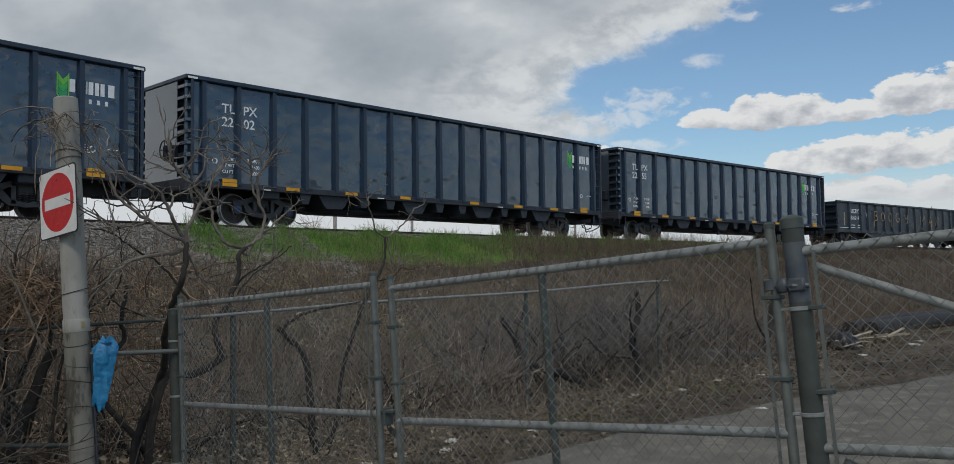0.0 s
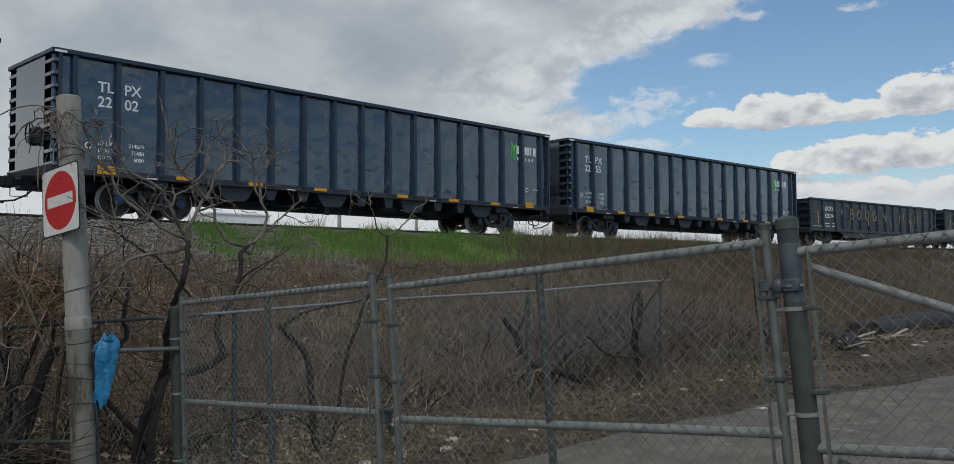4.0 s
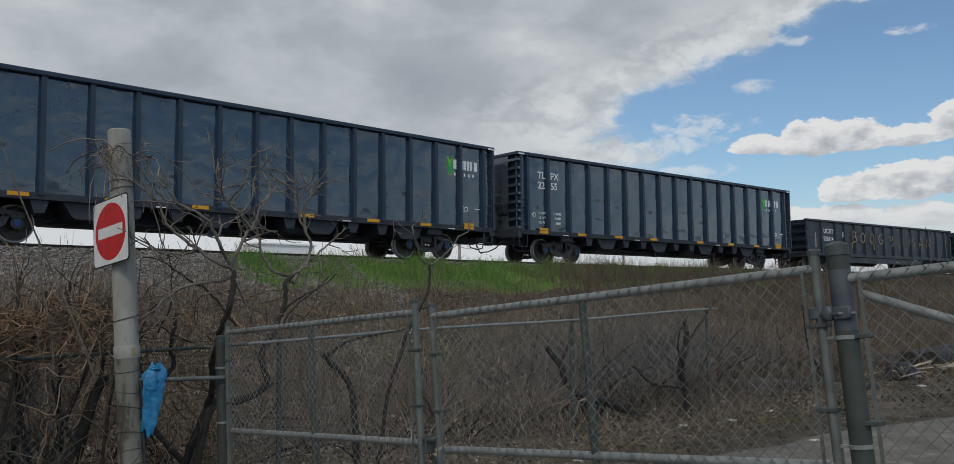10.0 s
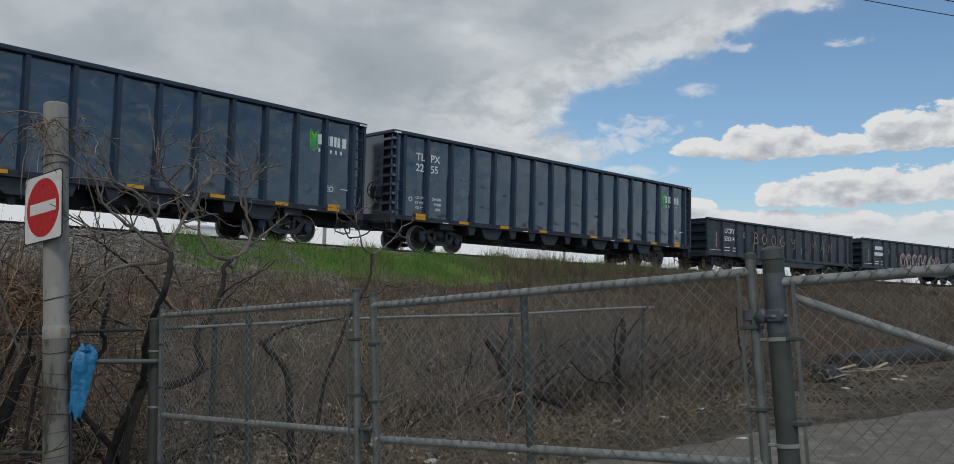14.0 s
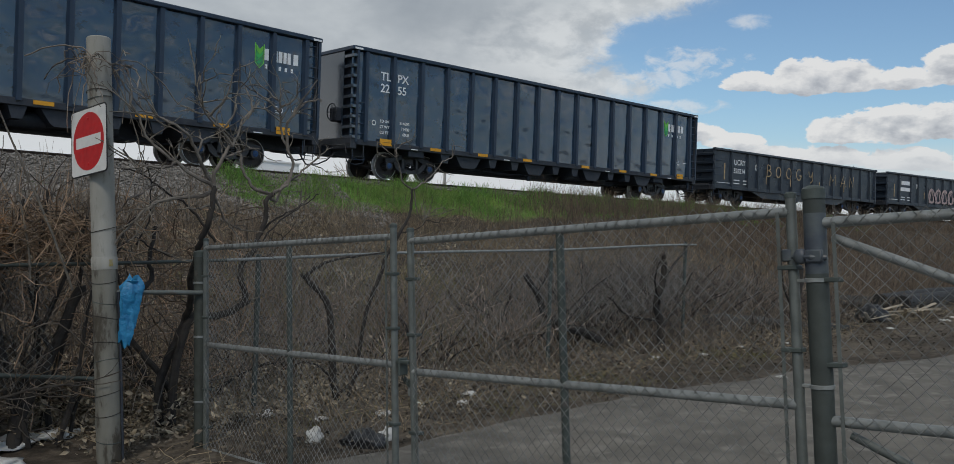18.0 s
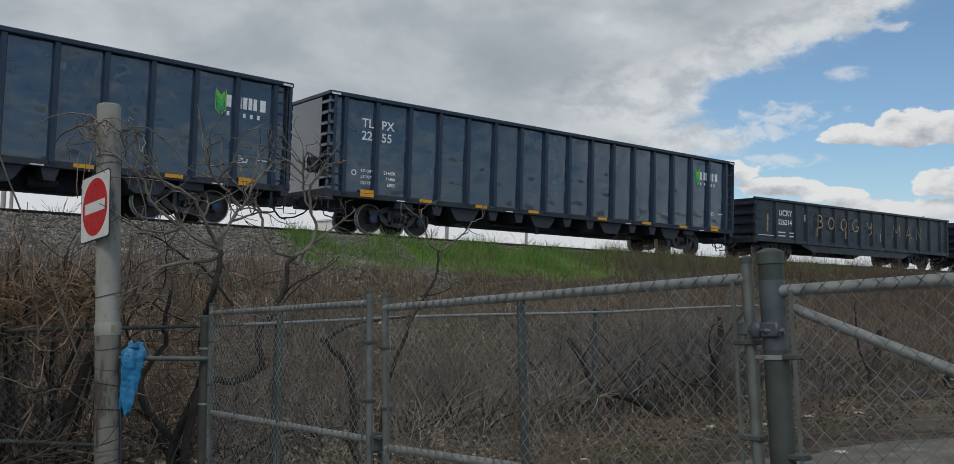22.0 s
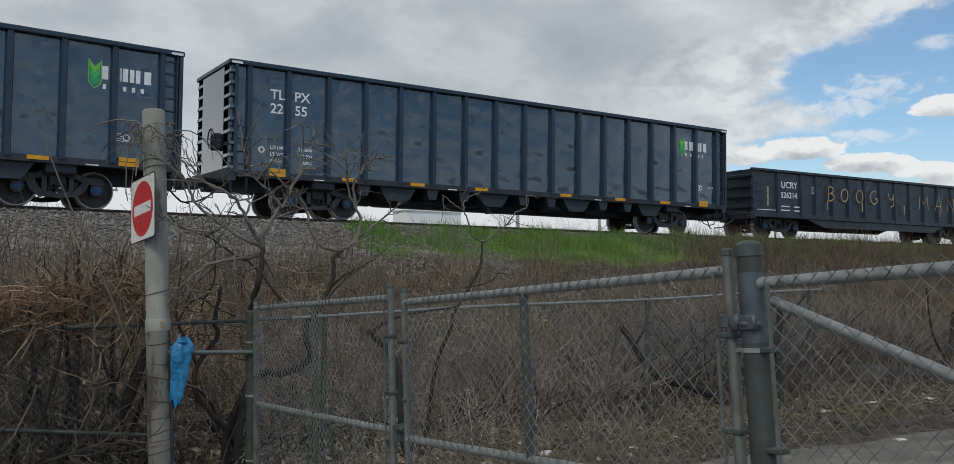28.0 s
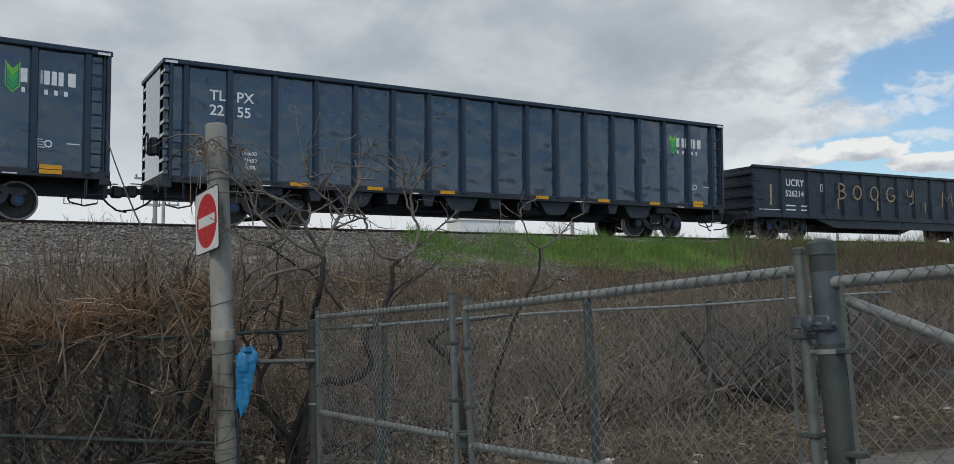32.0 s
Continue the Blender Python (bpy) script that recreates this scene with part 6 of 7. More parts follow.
scatter_stems("fresh_grass", 2200, (-3.5, 2.4), (2.0, 3.4), (0.08, 0.22), 0.5, 0.006, grass_green, 86, k=3, keep=lambda x, y: np.sin(x * 3.3 + 1.0) * np.sin(y * 2.4) > 0.55, label="small green weeds sprouting in the gravel")
scatter_stems("reddish_weeds", 4200, (13, 30), (8.6, 15), (0.3, 0.9), 0.3, 0.009, straw_red, 44, k=5, curl=0.3, by_y=True, label="reddish-brown dead weeds beyond the waste heap")
scatter_stems("olive_weeds", 1600, (6.5, 14), (10.2, 14.5), (0.25, 0.7), 0.35, 0.008, olive_weed, 45, k=5, curl=0.3, by_y=True, label="yellow-green sprouting weeds among the dead brush")
scatter_stems("dead_brush", 1500, (11.5, 22), (7.2, 9.8), (0.3, 0.9), 0.5, 0.010, thorn, 47, k=6, curl=0.45, by_y=True, label="dark dead brush beside the drive")
scatter_stems("reddish_weeds", 5500, (22, 46), (2.2, 5.4), (0.35, 0.95), 0.2, 0.009, straw_red, 48, k=4, curl=0.2, label="brown dead weeds standing through the grass")
scatter_stems("thatch", 6000, (3.2, 30), (6.4, 13.5), (0.12, 0.38), 1.8, 0.005, straw, 39, k=4, curl=0.8, by_y=True, label="matted dead grass and leaf litter")
scatter_stems("pale_weeds", 5000, (-7, 6), (15.0, 18.0), (0.2, 0.45), 1.0, 0.006, straw, 40, k=4, curl=0.6, by_y=True, label="pale matted grass at the foot of the gravel")


scatter_stems("tall_dry_stalks", 5200, (24, 64), (1.8, 4.4), (0.45, 1.1), 0.16, 0.0065, straw_red, 81, k=5, curl=0.16, label="dense dry stalks standing along the far track")
scatter_stems("pale_tussocks", 5200, (6.5, 19), (4.2, 8.4), (0.14, 0.42), 1.1, 0.006, straw, 82, k=5, curl=0.7, label="pale matted tussocks below the green grass")
scatter_stems("dark_brush", 1600, (11.2, 20.5), (8.8, 11.5), (0.5, 1.25), 0.55, 0.0062, thorn_grey, 85, k=7, curl=0.5, by_y=True, label="dense dark grey tangled brush behind the gate")
scatter_stems("thin_saplings", 1500, (4.4, 22), (9.0, 12.8), (0.7, 1.4), 0.14, 0.0058, straw_red, 83, k=7, curl=0.18, by_y=True, keep=lambda x, y: (x < 11.4) | (x > 18), label="thin grey-brown upright shoots behind the gate")

scatter_stems("reddish_stalks", 1700, (-7, 4), (5.2, 11), (0.5, 1.2), 0.22, 0.008, straw_red, 84, k=6, curl=0.25, label="brown dead stalks standing over the gravel bank")

scatter_stems("bleached_twigs", 420, (4.4, 20), (8.4, 10.8), (0.35, 1.1), 0.5, 0.006, pale_twig, 87, k=8, curl=0.4, by_y=True, label="scattered bleached twigs caught in the brush")
scatter_stems("olive_weeds", 2600, (4.6, 12.5), (5.9, 7.6), (0.05, 0.16), 0.8, 0.004, olive_weed, 88, k=3, curl=0.4, by_y=True, keep=lambda x, y: np.sin(x * 1.3 + 0.5) * np.sin(y * 2.6) > -0.1, label="thin olive grass along the edge of the drive")


def dead_shrub(x, y, h, seed, dark):
    """A leafless bush: arching main stems that fork into shoots and fine spurs."""
    rng = np.random.default_rng(seed)
    g = land1(x, y) - 0.05
    sh = thing("dead_shrub", ("leafless dark thorny shrub behind the gate" if x > 4.1 else "dark tangled shrub stems beside the sign pole") if dark else "leafless grey-brown shrub behind the gate", "shrub", "bare shrubs behind the gate")
    mains = []
    for _ in range(rng.integers(4, 8)):
        a, lean, ln = rng.uniform(0, 6.28), rng.uniform(0.15, 0.9), h * rng.uniform(0.7, 1.1)
        s = np.linspace(0, 1, 9)[:, None]
        d = np.array([math.cos(a) * lean, math.sin(a) * lean, 1.0])
        sag = np.array([math.cos(a) * 0.5, math.sin(a) * 0.5, -0.35]) * rng.uniform(0.2, 1.2)
        p = np.array([x + rng.normal(0, 0.06), y + rng.normal(0, 0.06), g]) + ln * (d * s + sag * s ** 2) + np.cumsum(rng.normal(0, 0.012 * h, (9, 3)), axis=0)
        mains.append(p)
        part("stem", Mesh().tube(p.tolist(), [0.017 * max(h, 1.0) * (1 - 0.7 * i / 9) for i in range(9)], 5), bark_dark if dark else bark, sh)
    pts, rad = twigs_from(mains, rng, 8, 0.5 * h, 0.0068)
    p2, r2 = twigs_from(list(pts), rng, 3.6, 0.24 * h, 0.0045)
    tagged(strands("twig_spray", np.concatenate([pts, p2]), np.concatenate([rad, r2]), (thorn_grey if 10.8 < x < 20 else thorn if x < 5.6 else vine_dark) if dark else twig, 3, sh), kind="stuff")


shrub_rng = random.Random(77)
for k in range(66):
    x = 4.2 + 15.5 * (k + shrub_rng.uniform(0, 0.9)) / 66
    y = shrub_rng.uniform(9.6, 12.2) if k % 3 else shrub_rng.uniform(9.2, 10.0)
    dense = 1.3 if 10.5 < x < 18 else 0.95
    dead_shrub(x, y, dense * shrub_rng.uniform(0.6, 1.15), 200 + k, x > 10.8 or k % 5 in (0, 2, 3))


for k, (x, y, h) in enumerate(((3.5, 9.6, 1.1), (4.6, 9.9, 1.3), (1.8, 9.0, 1.3))):
    dead_shrub(x, y, h, 400 + k, True)


def leaf_litter(n, xr, yr, size, seed, label, lift=0.03, keep=None, mat=None):
    """Curled dead leaves and scraps of stalk lying over the ground and caught in the brush."""
    rng = np.random.default_rng(seed)
    x, y = rng.uniform(*xr, n), rng.uniform(*yr, n)
    edge_y = np.interp(x, [p[0] for p in ROAD_EDGE], [p[1] for p in ROAD_EDGE])
    patch = np.sin(x * 2.3 + np.sin(y * 1.7)) * np.sin(y * 2.9 + np.sin(x * 1.3))
    ok = (y > edge_y - 0.1 + 0.3 * rng.uniform(0, 1, n)) & (rng.uniform(-1, 1, n) < patch + 0.3)
    if keep is not None:
        ok &= keep(x, y)
    x, y = x[ok], y[ok]
    m = len(x)
    c = np.stack([x, y, land(x, y) + lift * rng.uniform(0.2, 1, m) + 0.35 * rng.uniform(0, 1, m) ** 6], -1)
    a = rng.normal(0, 1, (m, 3)) * (1, 1, 0.5)
    a /= np.linalg.norm(a, axis=1, keepdims=True)
    b = np.cross(a, rng.normal(0, 1, (m, 3)))
    b /= np.linalg.norm(b, axis=1, keepdims=True) + 1e-9
    w = np.cross(a, b)
    ln, wd = rng.uniform(*size, m)[:, None], rng.uniform(0.3, 0.6, m)[:, None]
    v = np.stack([c - a * ln, c + b * ln * wd + w * ln * 0.2, c + a * ln, c - b * ln * wd + w * ln * 0.2], 1).reshape(-1, 3)
    k = np.arange(m)[:, None] * 4
    f = np.concatenate([k + [0, 1, 2], k + [0, 2, 3]])
    me = bpy.data.meshes.new("leaf_litter")
    me.from_pydata(v.tolist(), [], f.tolist())
    tagged(part("leaf_litter", me, mat or leaf_dry), label, "leaves", kind="stuff")


leaf_litter(26000, (3.0, 24), (5.8, 12.5), (0.015, 0.045), 61, "dead brown leaves under the brush and along the drive")
# this dark layer also stands in for shade at the foot of the brush
leaf_litter(22000, (4.0, 26), (0.5, 8.2), (0.012, 0.032), 64, "dark leaf litter, brush shade in its colour, along the edge of the drive", 0.03, lambda x, y: y < np.interp(x, [p[0] for p in ROAD_EDGE], [p[1] for p in ROAD_EDGE]) + 2.8, litter_shaded)
leaf_litter(20000, (-6, 22), (9.5, 17.5), (0.02, 0.06), 62, "bleached dead leaves and broken stalks over the bank", 0.12, mat=leaf_pale)
leaf_litter(6000, (2.8, 8), (8.4, 12), (0.02, 0.05), 65, "bleached leaves on the ground under the bare trees", 0.05, mat=leaf_pale)
leaf_litter(7000, (-6, 4.4), (8.5, 10.5), (0.02, 0.05), 63, "dead leaves caught in the thicket", 0.5)


leaf_litter(3500, (4.2, 20), (6.6, 10.5), (0.015, 0.04), 67, "bleached leaves and straw lying behind the gate", 0.05, mat=leaf_pale)
leaf_litter(9000, (2.9, 6.5), (8.0, 11.5), (0.025, 0.06), 66, "pale fallen leaves behind the pipe rail", 0.06, mat=leaf_pale)


def thicket(name, n, centre_fn, size, r, mat, seed, label, k=9):
    """Arching, looping vines."""
    rng = np.random.default_rng(seed)
    c, spread = centre_fn(rng, n)
    s = np.linspace(-1, 1, k)
    u = rng.normal(0, 1, (n, 3)) * spread
    u /= np.linalg.norm(u, axis=1, keepdims=True)
    v = rng.normal(0, 1, (n, 3))
    v /= np.linalg.norm(v, axis=1, keepdims=True)
    ln = rng.uniform(0.35, 1.0, n) * size
    pts = c[:, None] + ln[:, None, None] * (u[:, None] * s[None, :, None] + 0.55 * v[:, None] * (np.cos(s * rng.uniform(1.2, 3.2, n)[:, None]) - 0.4)[:, :, None])
    pts += rng.normal(0, 0.012, pts.shape)
    ground_z = land(pts[..., 0], pts[..., 1])
    pts[..., 2] = np.maximum(pts[..., 2], ground_z + 0.01)
    rad = rng.uniform(0.5, 1.3, n)[:, None] * r * (1 - 0.4 * np.abs(s))[None]
    return tagged(strands(name, pts, rad, mat, 3), label, "vines", kind="stuff")


def mound_top(x):
    return np.interp(x, [-6, 0.5, 1.7, 2.3, 2.9, 3.6, 4.2, 5.0], [1.12, 1.2, 1.36, 1.5, 1.62, 1.5, 1.2, 0.9])


def over_fence(rng, n):
    x = rng.uniform(-6, 3.3, n)
    t = mound_top(x)
    z = t - np.abs(rng.normal(0, 0.22, n))
    return np.stack([x, rng.uniform(8.0, 9.7, n), z], -1), (1, 0.7, 0.85)


def under_fence(rng, n):
    x = rng.uniform(-6, 2.9, n)
    t = mound_top(x)
    return np.stack([x, rng.uniform(8.45, 9.7, n), -0.5 + (t + 0.4) * rng.uniform(0, 0.95, n)], -1), (0.6, 0.5, 1.0)


def beside_tree(rng, n):
    x = rng.uniform(2.6, 5.6, n)
    return np.stack([x, rng.uniform(8.3, 10.5, n), rng.uniform(-0.4, 1.75, n)], -1), (0.8, 0.6, 1.0)


thicket("dry_vines", 2000, over_fence, 0.5, 0.0078, vine, 51, "rust-brown dry vines heaped over the fence")
thicket("dead_vines", 2100, under_fence, 0.55, 0.0085, thorn, 52, "dense dark dead vines hanging in the fence")
thicket("dead_vines", 200, beside_tree, 0.5, 0.0085, thorn, 53, "thin dark vines among the bare trees")
thicket("dry_vines", 320, beside_tree, 0.45, 0.0075, vine, 54, "brown vines among the bare trees")



def rusty_crown(rng, n):
    x = rng.uniform(-1.5, 2.45, n)
    return np.stack([x, rng.uniform(8.3, 9.2, n), mound_top(x) - np.abs(rng.normal(0.02, 0.1, n))], -1), (1, 0.6, 0.5)


thicket("rusty_vines", 650, rusty_crown, 0.3, 0.006, rust_leaf, 55, "orange-brown dry vine tops over the fence")


def dark_stems():
    """A few thick leaning stems inside the thicket."""
    for k, (x0, x1, y, z1) in enumerate(((2.2, 2.75, 8.8, 1.75), (1.8, 2.5, 9.0, 1.5), (3.0, 2.9, 8.9, 1.85), (2.6, 3.15, 8.6, 1.6), (1.2, 1.9, 8.7, 1.5), (0.2, 0.7, 8.9, 1.3), (2.95, 3.3, 8.5, 0.9),
                                         (2.35, 2.1, 8.45, 1.35), (2.7, 2.35, 8.55, 1.7), (1.5, 1.3, 8.5, 1.3), (2.05, 2.3, 8.4, 1.2), (3.1, 3.45, 9.2, 1.7), (2.5, 2.65, 9.3, 1.9), (1.0, 1.35, 9.1, 1.5), (-0.6, -0.2, 8.8, 1.25))):
        rng = np.random.default_rng(60 + k)
        g = land1(x0, y) - 0.1
        pts = [(x0 + (x1 - x0) * u + 0.06 * math.sin(5 * u + k), y + 0.05 * math.sin(4 * u), g + (z1 - g) * u) for u in np.linspace(0, 1, 10)]
        st = thing("vine_stem", "thick dark crooked vine stem in the thicket", "stem", "stems in the thicket")
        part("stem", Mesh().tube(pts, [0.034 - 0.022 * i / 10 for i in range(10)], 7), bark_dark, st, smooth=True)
        p, r = twigs_from([np.array(pts)], rng, 8, 0.55, 0.008)
        tagged(strands("twig_spray", p, r, vine_dark, 3, st), kind="stuff")


dark_stems()


def pole_vines():
    """Dry vine wound about the head of the sign pole, with loose ends."""
    rng = np.random.default_rng(71)
    n, k = 34, 12
    top = Vector((3.0, 7.78, 2.92))
    s = np.linspace(0, 1, k)
    a0 = rng.uniform(0, 6.28, n)
    turn = rng.uniform(-2.6, 2.6, n)
    out = rng.uniform(0.11, 0.2, n)[:, None] + (rng.uniform(0, 1, n) ** 2 * 0.42)[:, None] * s[None] ** 1.6
    a = a0[:, None] + turn[:, None] * s[None]
    z = rng.normal(0, 0.05, n)[:, None] + 0.10 * np.sin(s * 3)[None] - (rng.uniform(0, 1, n) ** 2 * 0.55)[:, None] * s[None] ** 2.2
    pts = np.stack([top.x + out * np.cos(a) * 1.15, top.y + out * np.sin(a), top.z + z], -1) + rng.normal(0, 0.012, (n, k, 3))
    ob = strands("pole_vine", pts, np.full((n, k), 0.0046) * rng.uniform(0.6, 1.5, n)[:, None], vine_dark, 4)
    tagged(ob, "dry vine wound round the head of the pole", "vines", kind="stuff")
    loose = []
    for pts in ([(3.1, 7.75, 2.98), (3.3, 7.8, 3.02), (3.55, 7.9, 2.88), (3.72, 8.0, 2.7), (3.95, 8.1, 2.62)],
                [(3.1, 7.75, 2.92), (3.25, 7.8, 2.7), (3.5, 7.9, 2.5), (3.7, 8.0, 2.42)], [(3.05, 7.66, 2.9), (3.2, 7.7, 2.6), (3.3, 7.8, 2.2), (3.35, 7.9, 1.8)]):
        st = thing("loose_vine", "loose dry vine trailing from the sign pole", "vine", "trailing vines")
        c = limb_curve([(p[0], p[2]) for p in pts], pts[0][1], 0.1, rng)
        part("stem", Mesh().tube(c.tolist(), 0.0055, 5), bark, st)
        p, r = twigs_from([c], rng, 9, 0.22, 0.003)
        tagged(strands("tendril_spray", p, r, twig, 3, st), kind="stuff")
    for x0, z0, x1, z1, y in ((2.86, 0.95, 2.03, 3.02, 7.9), (1.75, 0.8, 1.55, 2.1, 8.0), (2.6, 1.0, 2.45, 2.2, 8.2)):
        st = thing("weed_stem", "long bare weed stem leaning above the thicket", "weed", "leaning stems")
        part("stem", Mesh().tube([(x0 + (x1 - x0) * u + 0.02 * math.sin(6 * u), y, z0 + (z1 - z0) * u - 0.1 * u * (1 - u)) for u in np.linspace(0, 1, 9)], [0.011 - 0.006 * i / 9 for i in range(9)], 6), bark, st)


pole_vines()


# ---- rubbish along the drive ----
def crumple(name, x, y, size, mat, label, category, seed, flat=0.5):
    rng = random.Random(seed)
    bm = bmesh.new()
    bmesh.ops.create_icosphere(bm, subdivisions=3, radius=1.0)
    off = Vector((rng.uniform(0, 50), rng.uniform(0, 50), 0))
    for v in bm.verts:
        q = v.co * 1.7 + off
        f = 1 + 0.5 * noise.noise(q) + 0.28 * noise.noise(q * 2.7) + 0.12 * noise.noise(q * 6)
        v.co = Vector((v.co.x * size[0], v.co.y * size[1], max(v.co.z, -0.3) * size[2] * flat * 2)) * f
    me = bpy.data.meshes.new(name)
    bm.to_mesh(me)
    bm.free()
    me.shade_smooth()
    ob = part(name, me, mat, at=pose(x, y, land1(x, y) + 0.25 * size[2], 0, 0, rng.uniform(0, 360)))
    return tagged(ob, label, category)


crumple("rubbish_bag", 4.86, 6.25, (0.22, 0.15, 0.12), litter_black, "torn black rubbish bag lying by the gate", "bag", 1)
crumple("paper_scrap", 5.15, 6.28, (0.10, 0.07, 0.08), litter_white, "crumpled white paper beside the black bag", "litter", 2)
crumple("paper_scrap", 4.66, 6.75, (0.08, 0.06, 0.10), litter_white, "crumpled white paper in the dead grass", "litter", 3)
for k, (x, y, w) in enumerate(((4.6, 8.8, 0.14), (4.75, 8.5, 0.12), (5.0, 8.2, 0.16), (2.7, 8.75, 0.25), (3.05, 8.7, 0.2), (2.45, 8.8, 0.2), (1.75, 7.95, 0.2), (2.0, 7.9, 0.16), (2.3, 8.0, 0.22), (5.3, 7.6, 0.1), (5.9, 7.3, 0.12), (6.5, 7.4, 0.1), (6.9, 7.1, 0.09), (7.4, 7.5, 0.11),
                               (10.6, 5.08, 0.09), (12.15, 7.15, 0.09), (11.5, 7.6, 0.07), (13.4, 7.2, 0.07), (14.2, 6.8, 0.08), (9.2, 7.2, 0.06), (8.3, 7.0, 0.06), (17.5, 6.3, 0.10), (19.6, 6.0, 0.13), (20.6, 6.2, 0.09))):
    crumple("litter_scrap", x, y, (w, w * 0.7, w * 0.35), litter_white, "pale scrap of litter on the verge", "litter", 80 + k, 0.35)


def waste_heap():
    """Bags, boards and sticks dumped beyond the gate."""
    rng = random.Random(9)
    for k, (x, y, s) in enumerate(((18.9, 7.2, 0.34), (19.5, 7.5, 0.28), (20.2, 7.6, 0.24))):
        crumple("rubbish_bag", x, y, (s, s * 0.8, s * 0.7), litter_black, "black rubbish bag on the waste heap", "bag", 20 + k, 0.6)
    crumple("tarpaulin", 16.4, 8.3, (1.5, 0.6, 0.22), tarp_grey, "grey crumpled sheet lying in the brush", "tarpaulin", 29, 0.5)
    crumple("tarpaulin", 22.5, 8.6, (2.0, 0.7, 0.28), tarp_grey, "grey crumpled sheet beside the pipes", "tarpaulin", 33, 0.5)
    for k in range(16):
        x, y = rng.uniform(17.6, 20.8), rng.uniform(6.6, 7.7)
        z = land1(x, y)
        ln = rng.uniform(0.4, 1.1)
        b = part("board", Mesh().box(-ln / 2, ln / 2, -0.035, 0.035, -0.01, 0.01, 0.003), plank_wood, at=pose(x, y, z + 0.05 + ln / 2 * math.sin(radians(22)) * 0.9, rng.uniform(-20, 20), rng.uniform(5, 24), rng.uniform(0, 180)))
        tagged(b, "broken pale board on the waste heap", "board", "boards on the waste heap")
    for k, (y0, r) in enumerate(((7.5, 0.22), (8.0, 0.24))):
        pts = [(21.4 + 0.9 * i, y0 - 0.10 * i + 0.08 * math.sin(i), land1(21.4 + 0.9 * i, y0) + r * 0.9) for i in range(9)]
        p = tagged(part("drain_pipe", Mesh().tube(pts, r, 16), tyre_rubber, smooth=True), "dark rubber drain pipe dumped on the verge", "pipe", "dumped pipes")


waste_heap()


# ---- beyond the track ----
def far_building(x, y, w, dpt, h, gable, label, turn=0.0):
    b = thing("warehouse", label, "building", at=pose(x, y, land1(x, y), 0, 0, turn))
    part("wall", Mesh().box(-w / 2, w / 2, -dpt / 2, dpt / 2, -0.5, h), far_white, b)
    if gable:
        part("roof", Mesh().slab([(-w / 2 - 0.3, h), (w / 2 + 0.3, h), (0, h + gable)], -dpt / 2 - 0.3, dpt / 2 + 0.3), far_white, b)
    else:
        part("roof", Mesh().box(-w / 2 - 0.2, w / 2 + 0.2, -dpt / 2 - 0.2, dpt / 2 + 0.2, h, h + 0.2), far_white, b)
    for k in range(int(w / 3.2)):
        x0 = -w / 2 + 1.0 + 3.2 * k
        dr = part("loading_door", Mesh().box(x0, x0 + 2.2, -dpt / 2 - 0.06, -dpt / 2, 0.2, h * 0.8), galv, b)
    return b


far_building(59.8, 102, 8.4, 4, 10.7, 0, "pale flat-roofed shed behind the railway")
far_building(56, 75, 30, 16, 6.4, 0.8, "long white warehouse with a low gable")
far_building(24, 78, 5.6, 9, 6.9, 0, "white warehouse beyond the track")
far_building(92, 66, 34, 16, 5.5, 0.6, "white warehouse far along the track")


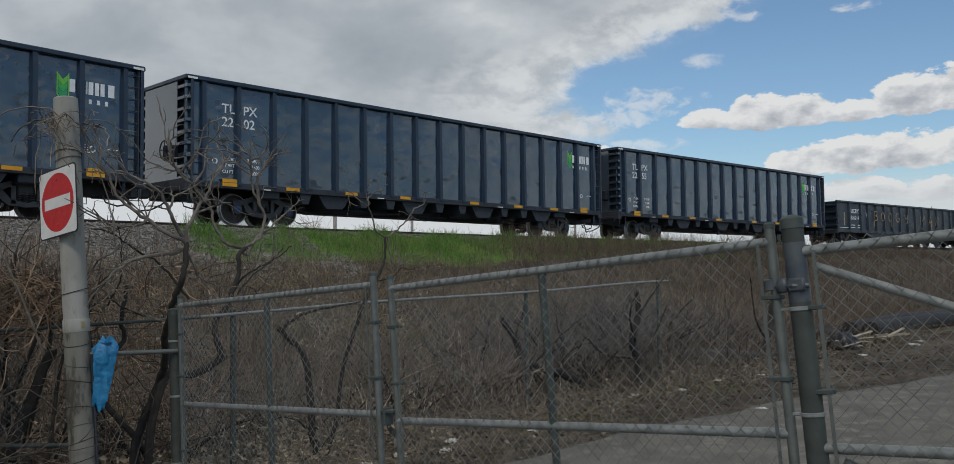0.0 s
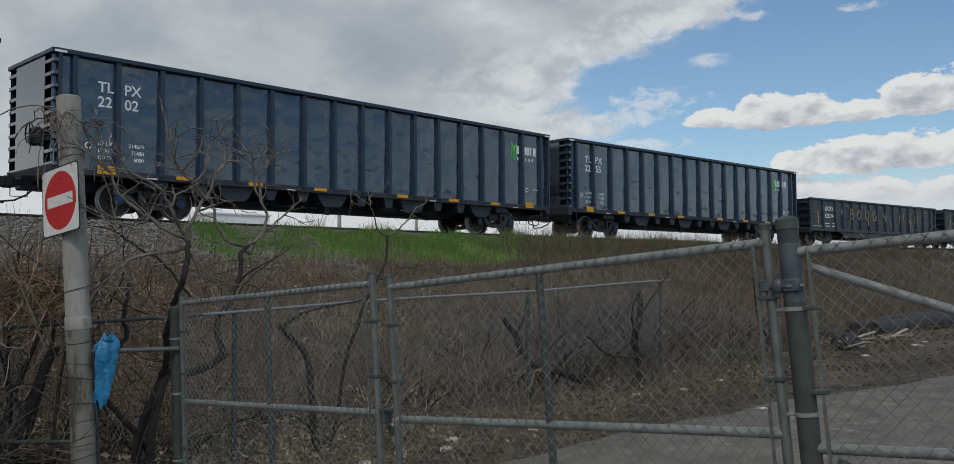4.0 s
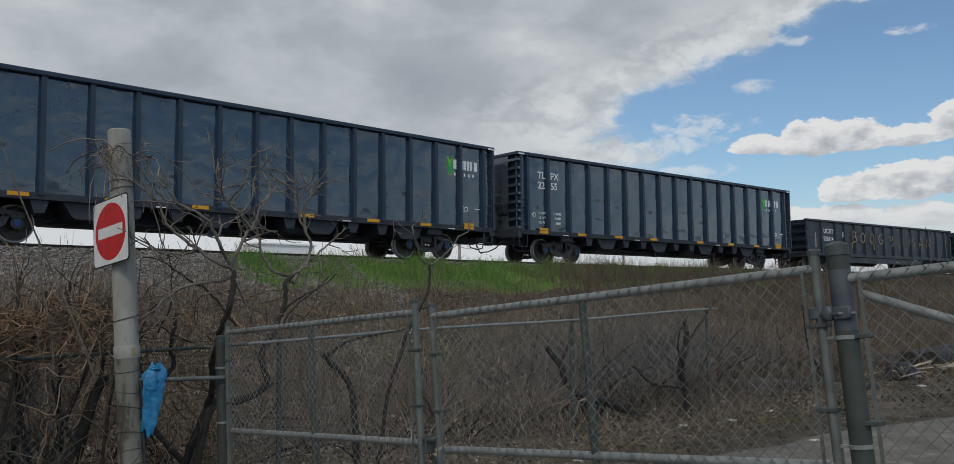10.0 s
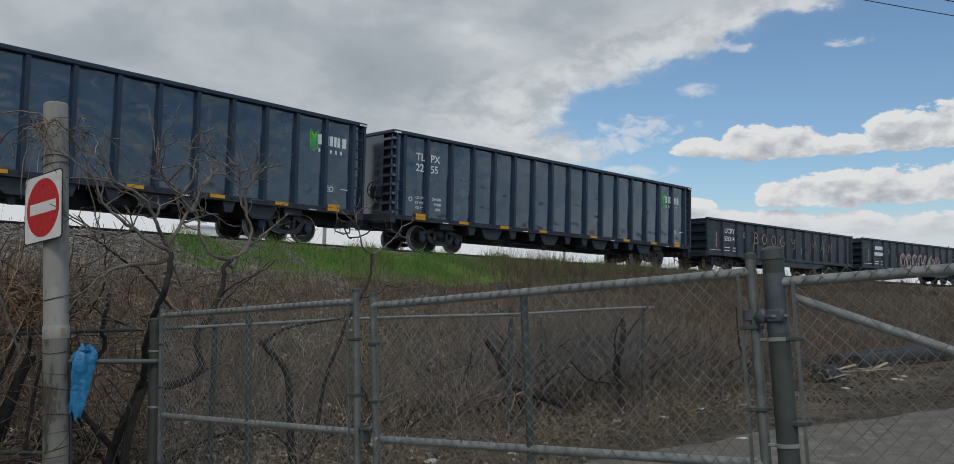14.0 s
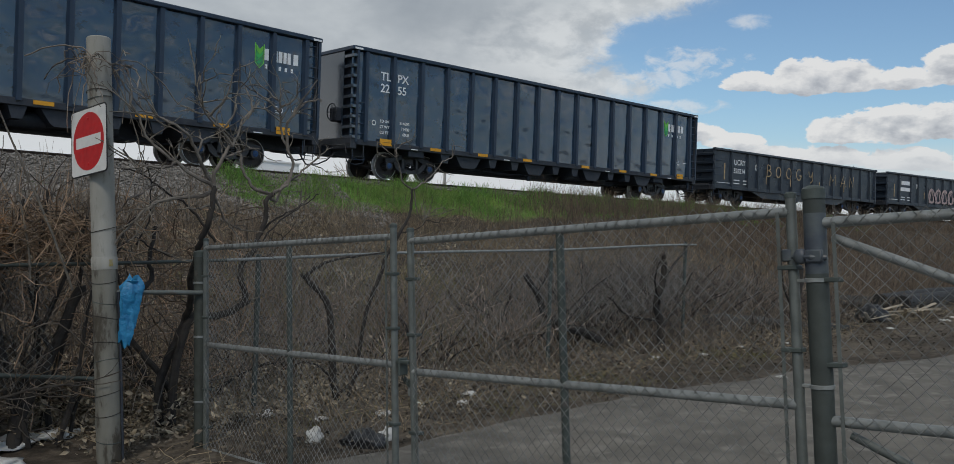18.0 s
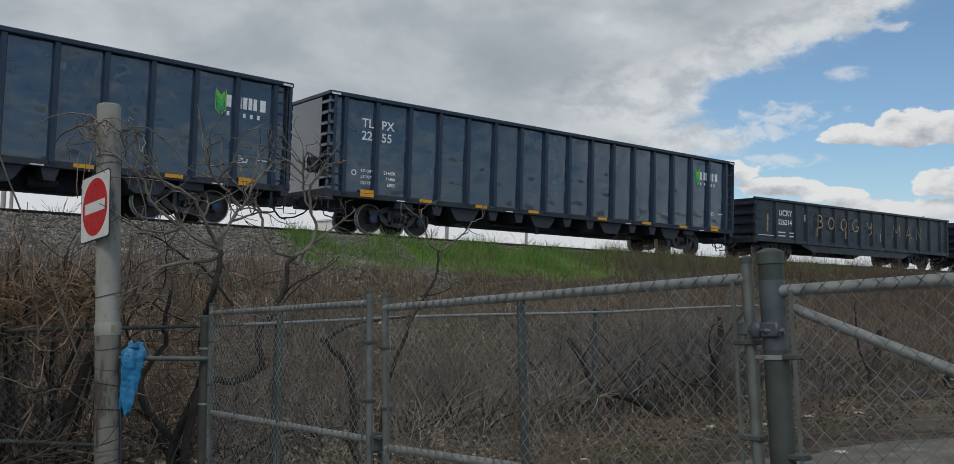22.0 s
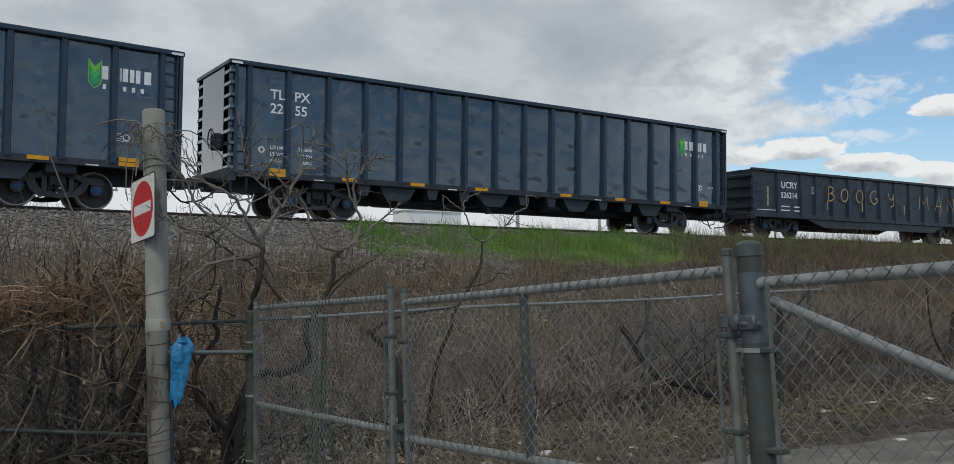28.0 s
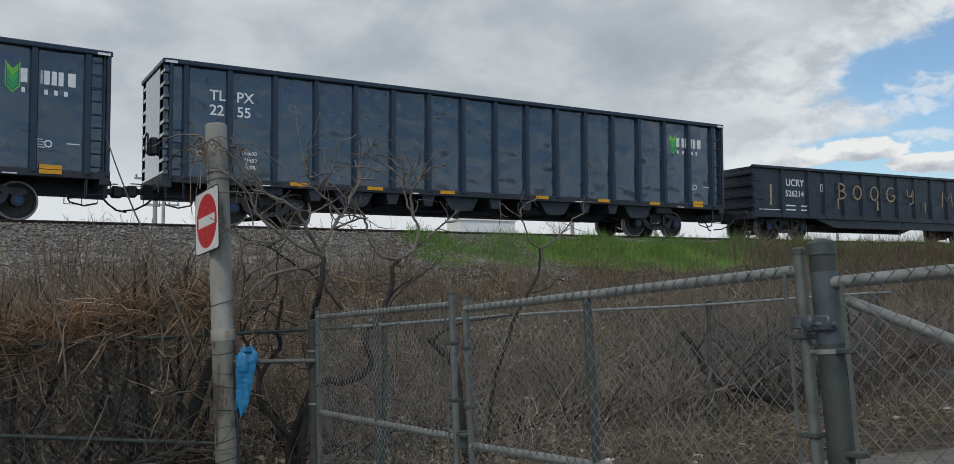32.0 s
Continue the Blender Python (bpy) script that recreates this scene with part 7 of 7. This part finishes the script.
def utility_pole(x, y, h, arm, label):
    p = thing("utility_pole", label, "utility pole", "utility poles")
    g = land1(x, y)
    part("pole", Mesh().tube([(x, y, g - 0.3), (x, y, g + h)], [0.15, 0.11], 9), far_wood, p, smooth=True)
    for k, z in enumerate(arm):
        part("crossarm", Mesh().box(x - 1.1, x + 1.1, y - 0.06, y + 0.06, g + z - 0.06, g + z + 0.06), far_wood, p)
        for s in (-1.0, -0.4, 0.4, 1.0):
            part("insulator", Mesh().lathe([(0.03, 0), (0.06, 0.05), (0.05, 0.14), (0.02, 0.18)], 8, pose(x + s, y, g + z + 0.06)), galv, p)
    return p


for x, y, h, arm in ((32.5, 43, 7.0, (5.9,)), (9.2, 50, 9.0, (8.2, 7.4)), (12.0, 64, 9.0, (8.3,)), (47, 52, 8.5, (7.8,)), (66, 50, 8.5, (7.8,)), (20.5, 56, 6.5, ())):
    utility_pole(x, y, h, arm, "wooden utility pole behind the railway, haze in its pale colour")


def overhead_line():
    ln = thing("power_line", "two black overhead cables between poles", "power line")
    a, b = Vector((-8.0, 25.6, 10.65)), Vector((60.0, -8.4, 10.65))
    for dz in (0.0, 0.45):
        pts = [a.lerp(b, u) + Vector((0, 0, dz - 1.2 * math.sin(math.pi * u) + 1.05)) for u in np.linspace(0, 1, 30)]
        part("cable", Mesh().tube(pts, 0.014, 5), under, ln)
    for p in (a, b):
        g = land1(p.x, p.y)
        part("pole", Mesh().tube([(p.x, p.y, g - 0.3), (p.x, p.y, 12.6)], [0.17, 0.12], 9), far_wood, ln)


overhead_line()


def far_trees():
    """Bare distant trees seen under the cars."""
    rng = np.random.default_rng(91)
    for k in range(14):
        x, y = rng.uniform(-10, 70), rng.uniform(58, 90)
        g = land1(x, y)
        h = rng.uniform(5, 9)
        t = thing("bare_tree", "bare grey tree far behind the railway", "tree", "far bare trees")
        part("trunk", Mesh().tube([(x, y, g - 0.2), (x + 0.1, y, g + h * 0.5), (x, y, g + h)], [0.16, 0.1, 0.03], 6), bark, t)
        n = 150
        z0 = g + h * rng.uniform(0.2, 0.95, n)
        a = rng.uniform(0, 6.28, n)
        s = np.linspace(0, 1, 4)[None, :, None]
        d = np.stack([np.cos(a), np.sin(a), rng.uniform(0.5, 1.3, n)], -1)[:, None] * rng.uniform(0.6, 2.0, n)[:, None, None]
        pts = np.stack([np.full(n, x), np.full(n, y), z0], -1)[:, None] + d * s + rng.normal(0, 0.1, (n, 4, 3)) * s
        strands("crown", pts, np.full((n, 4), 0.018), twig, 3, t)


far_trees()

motions()
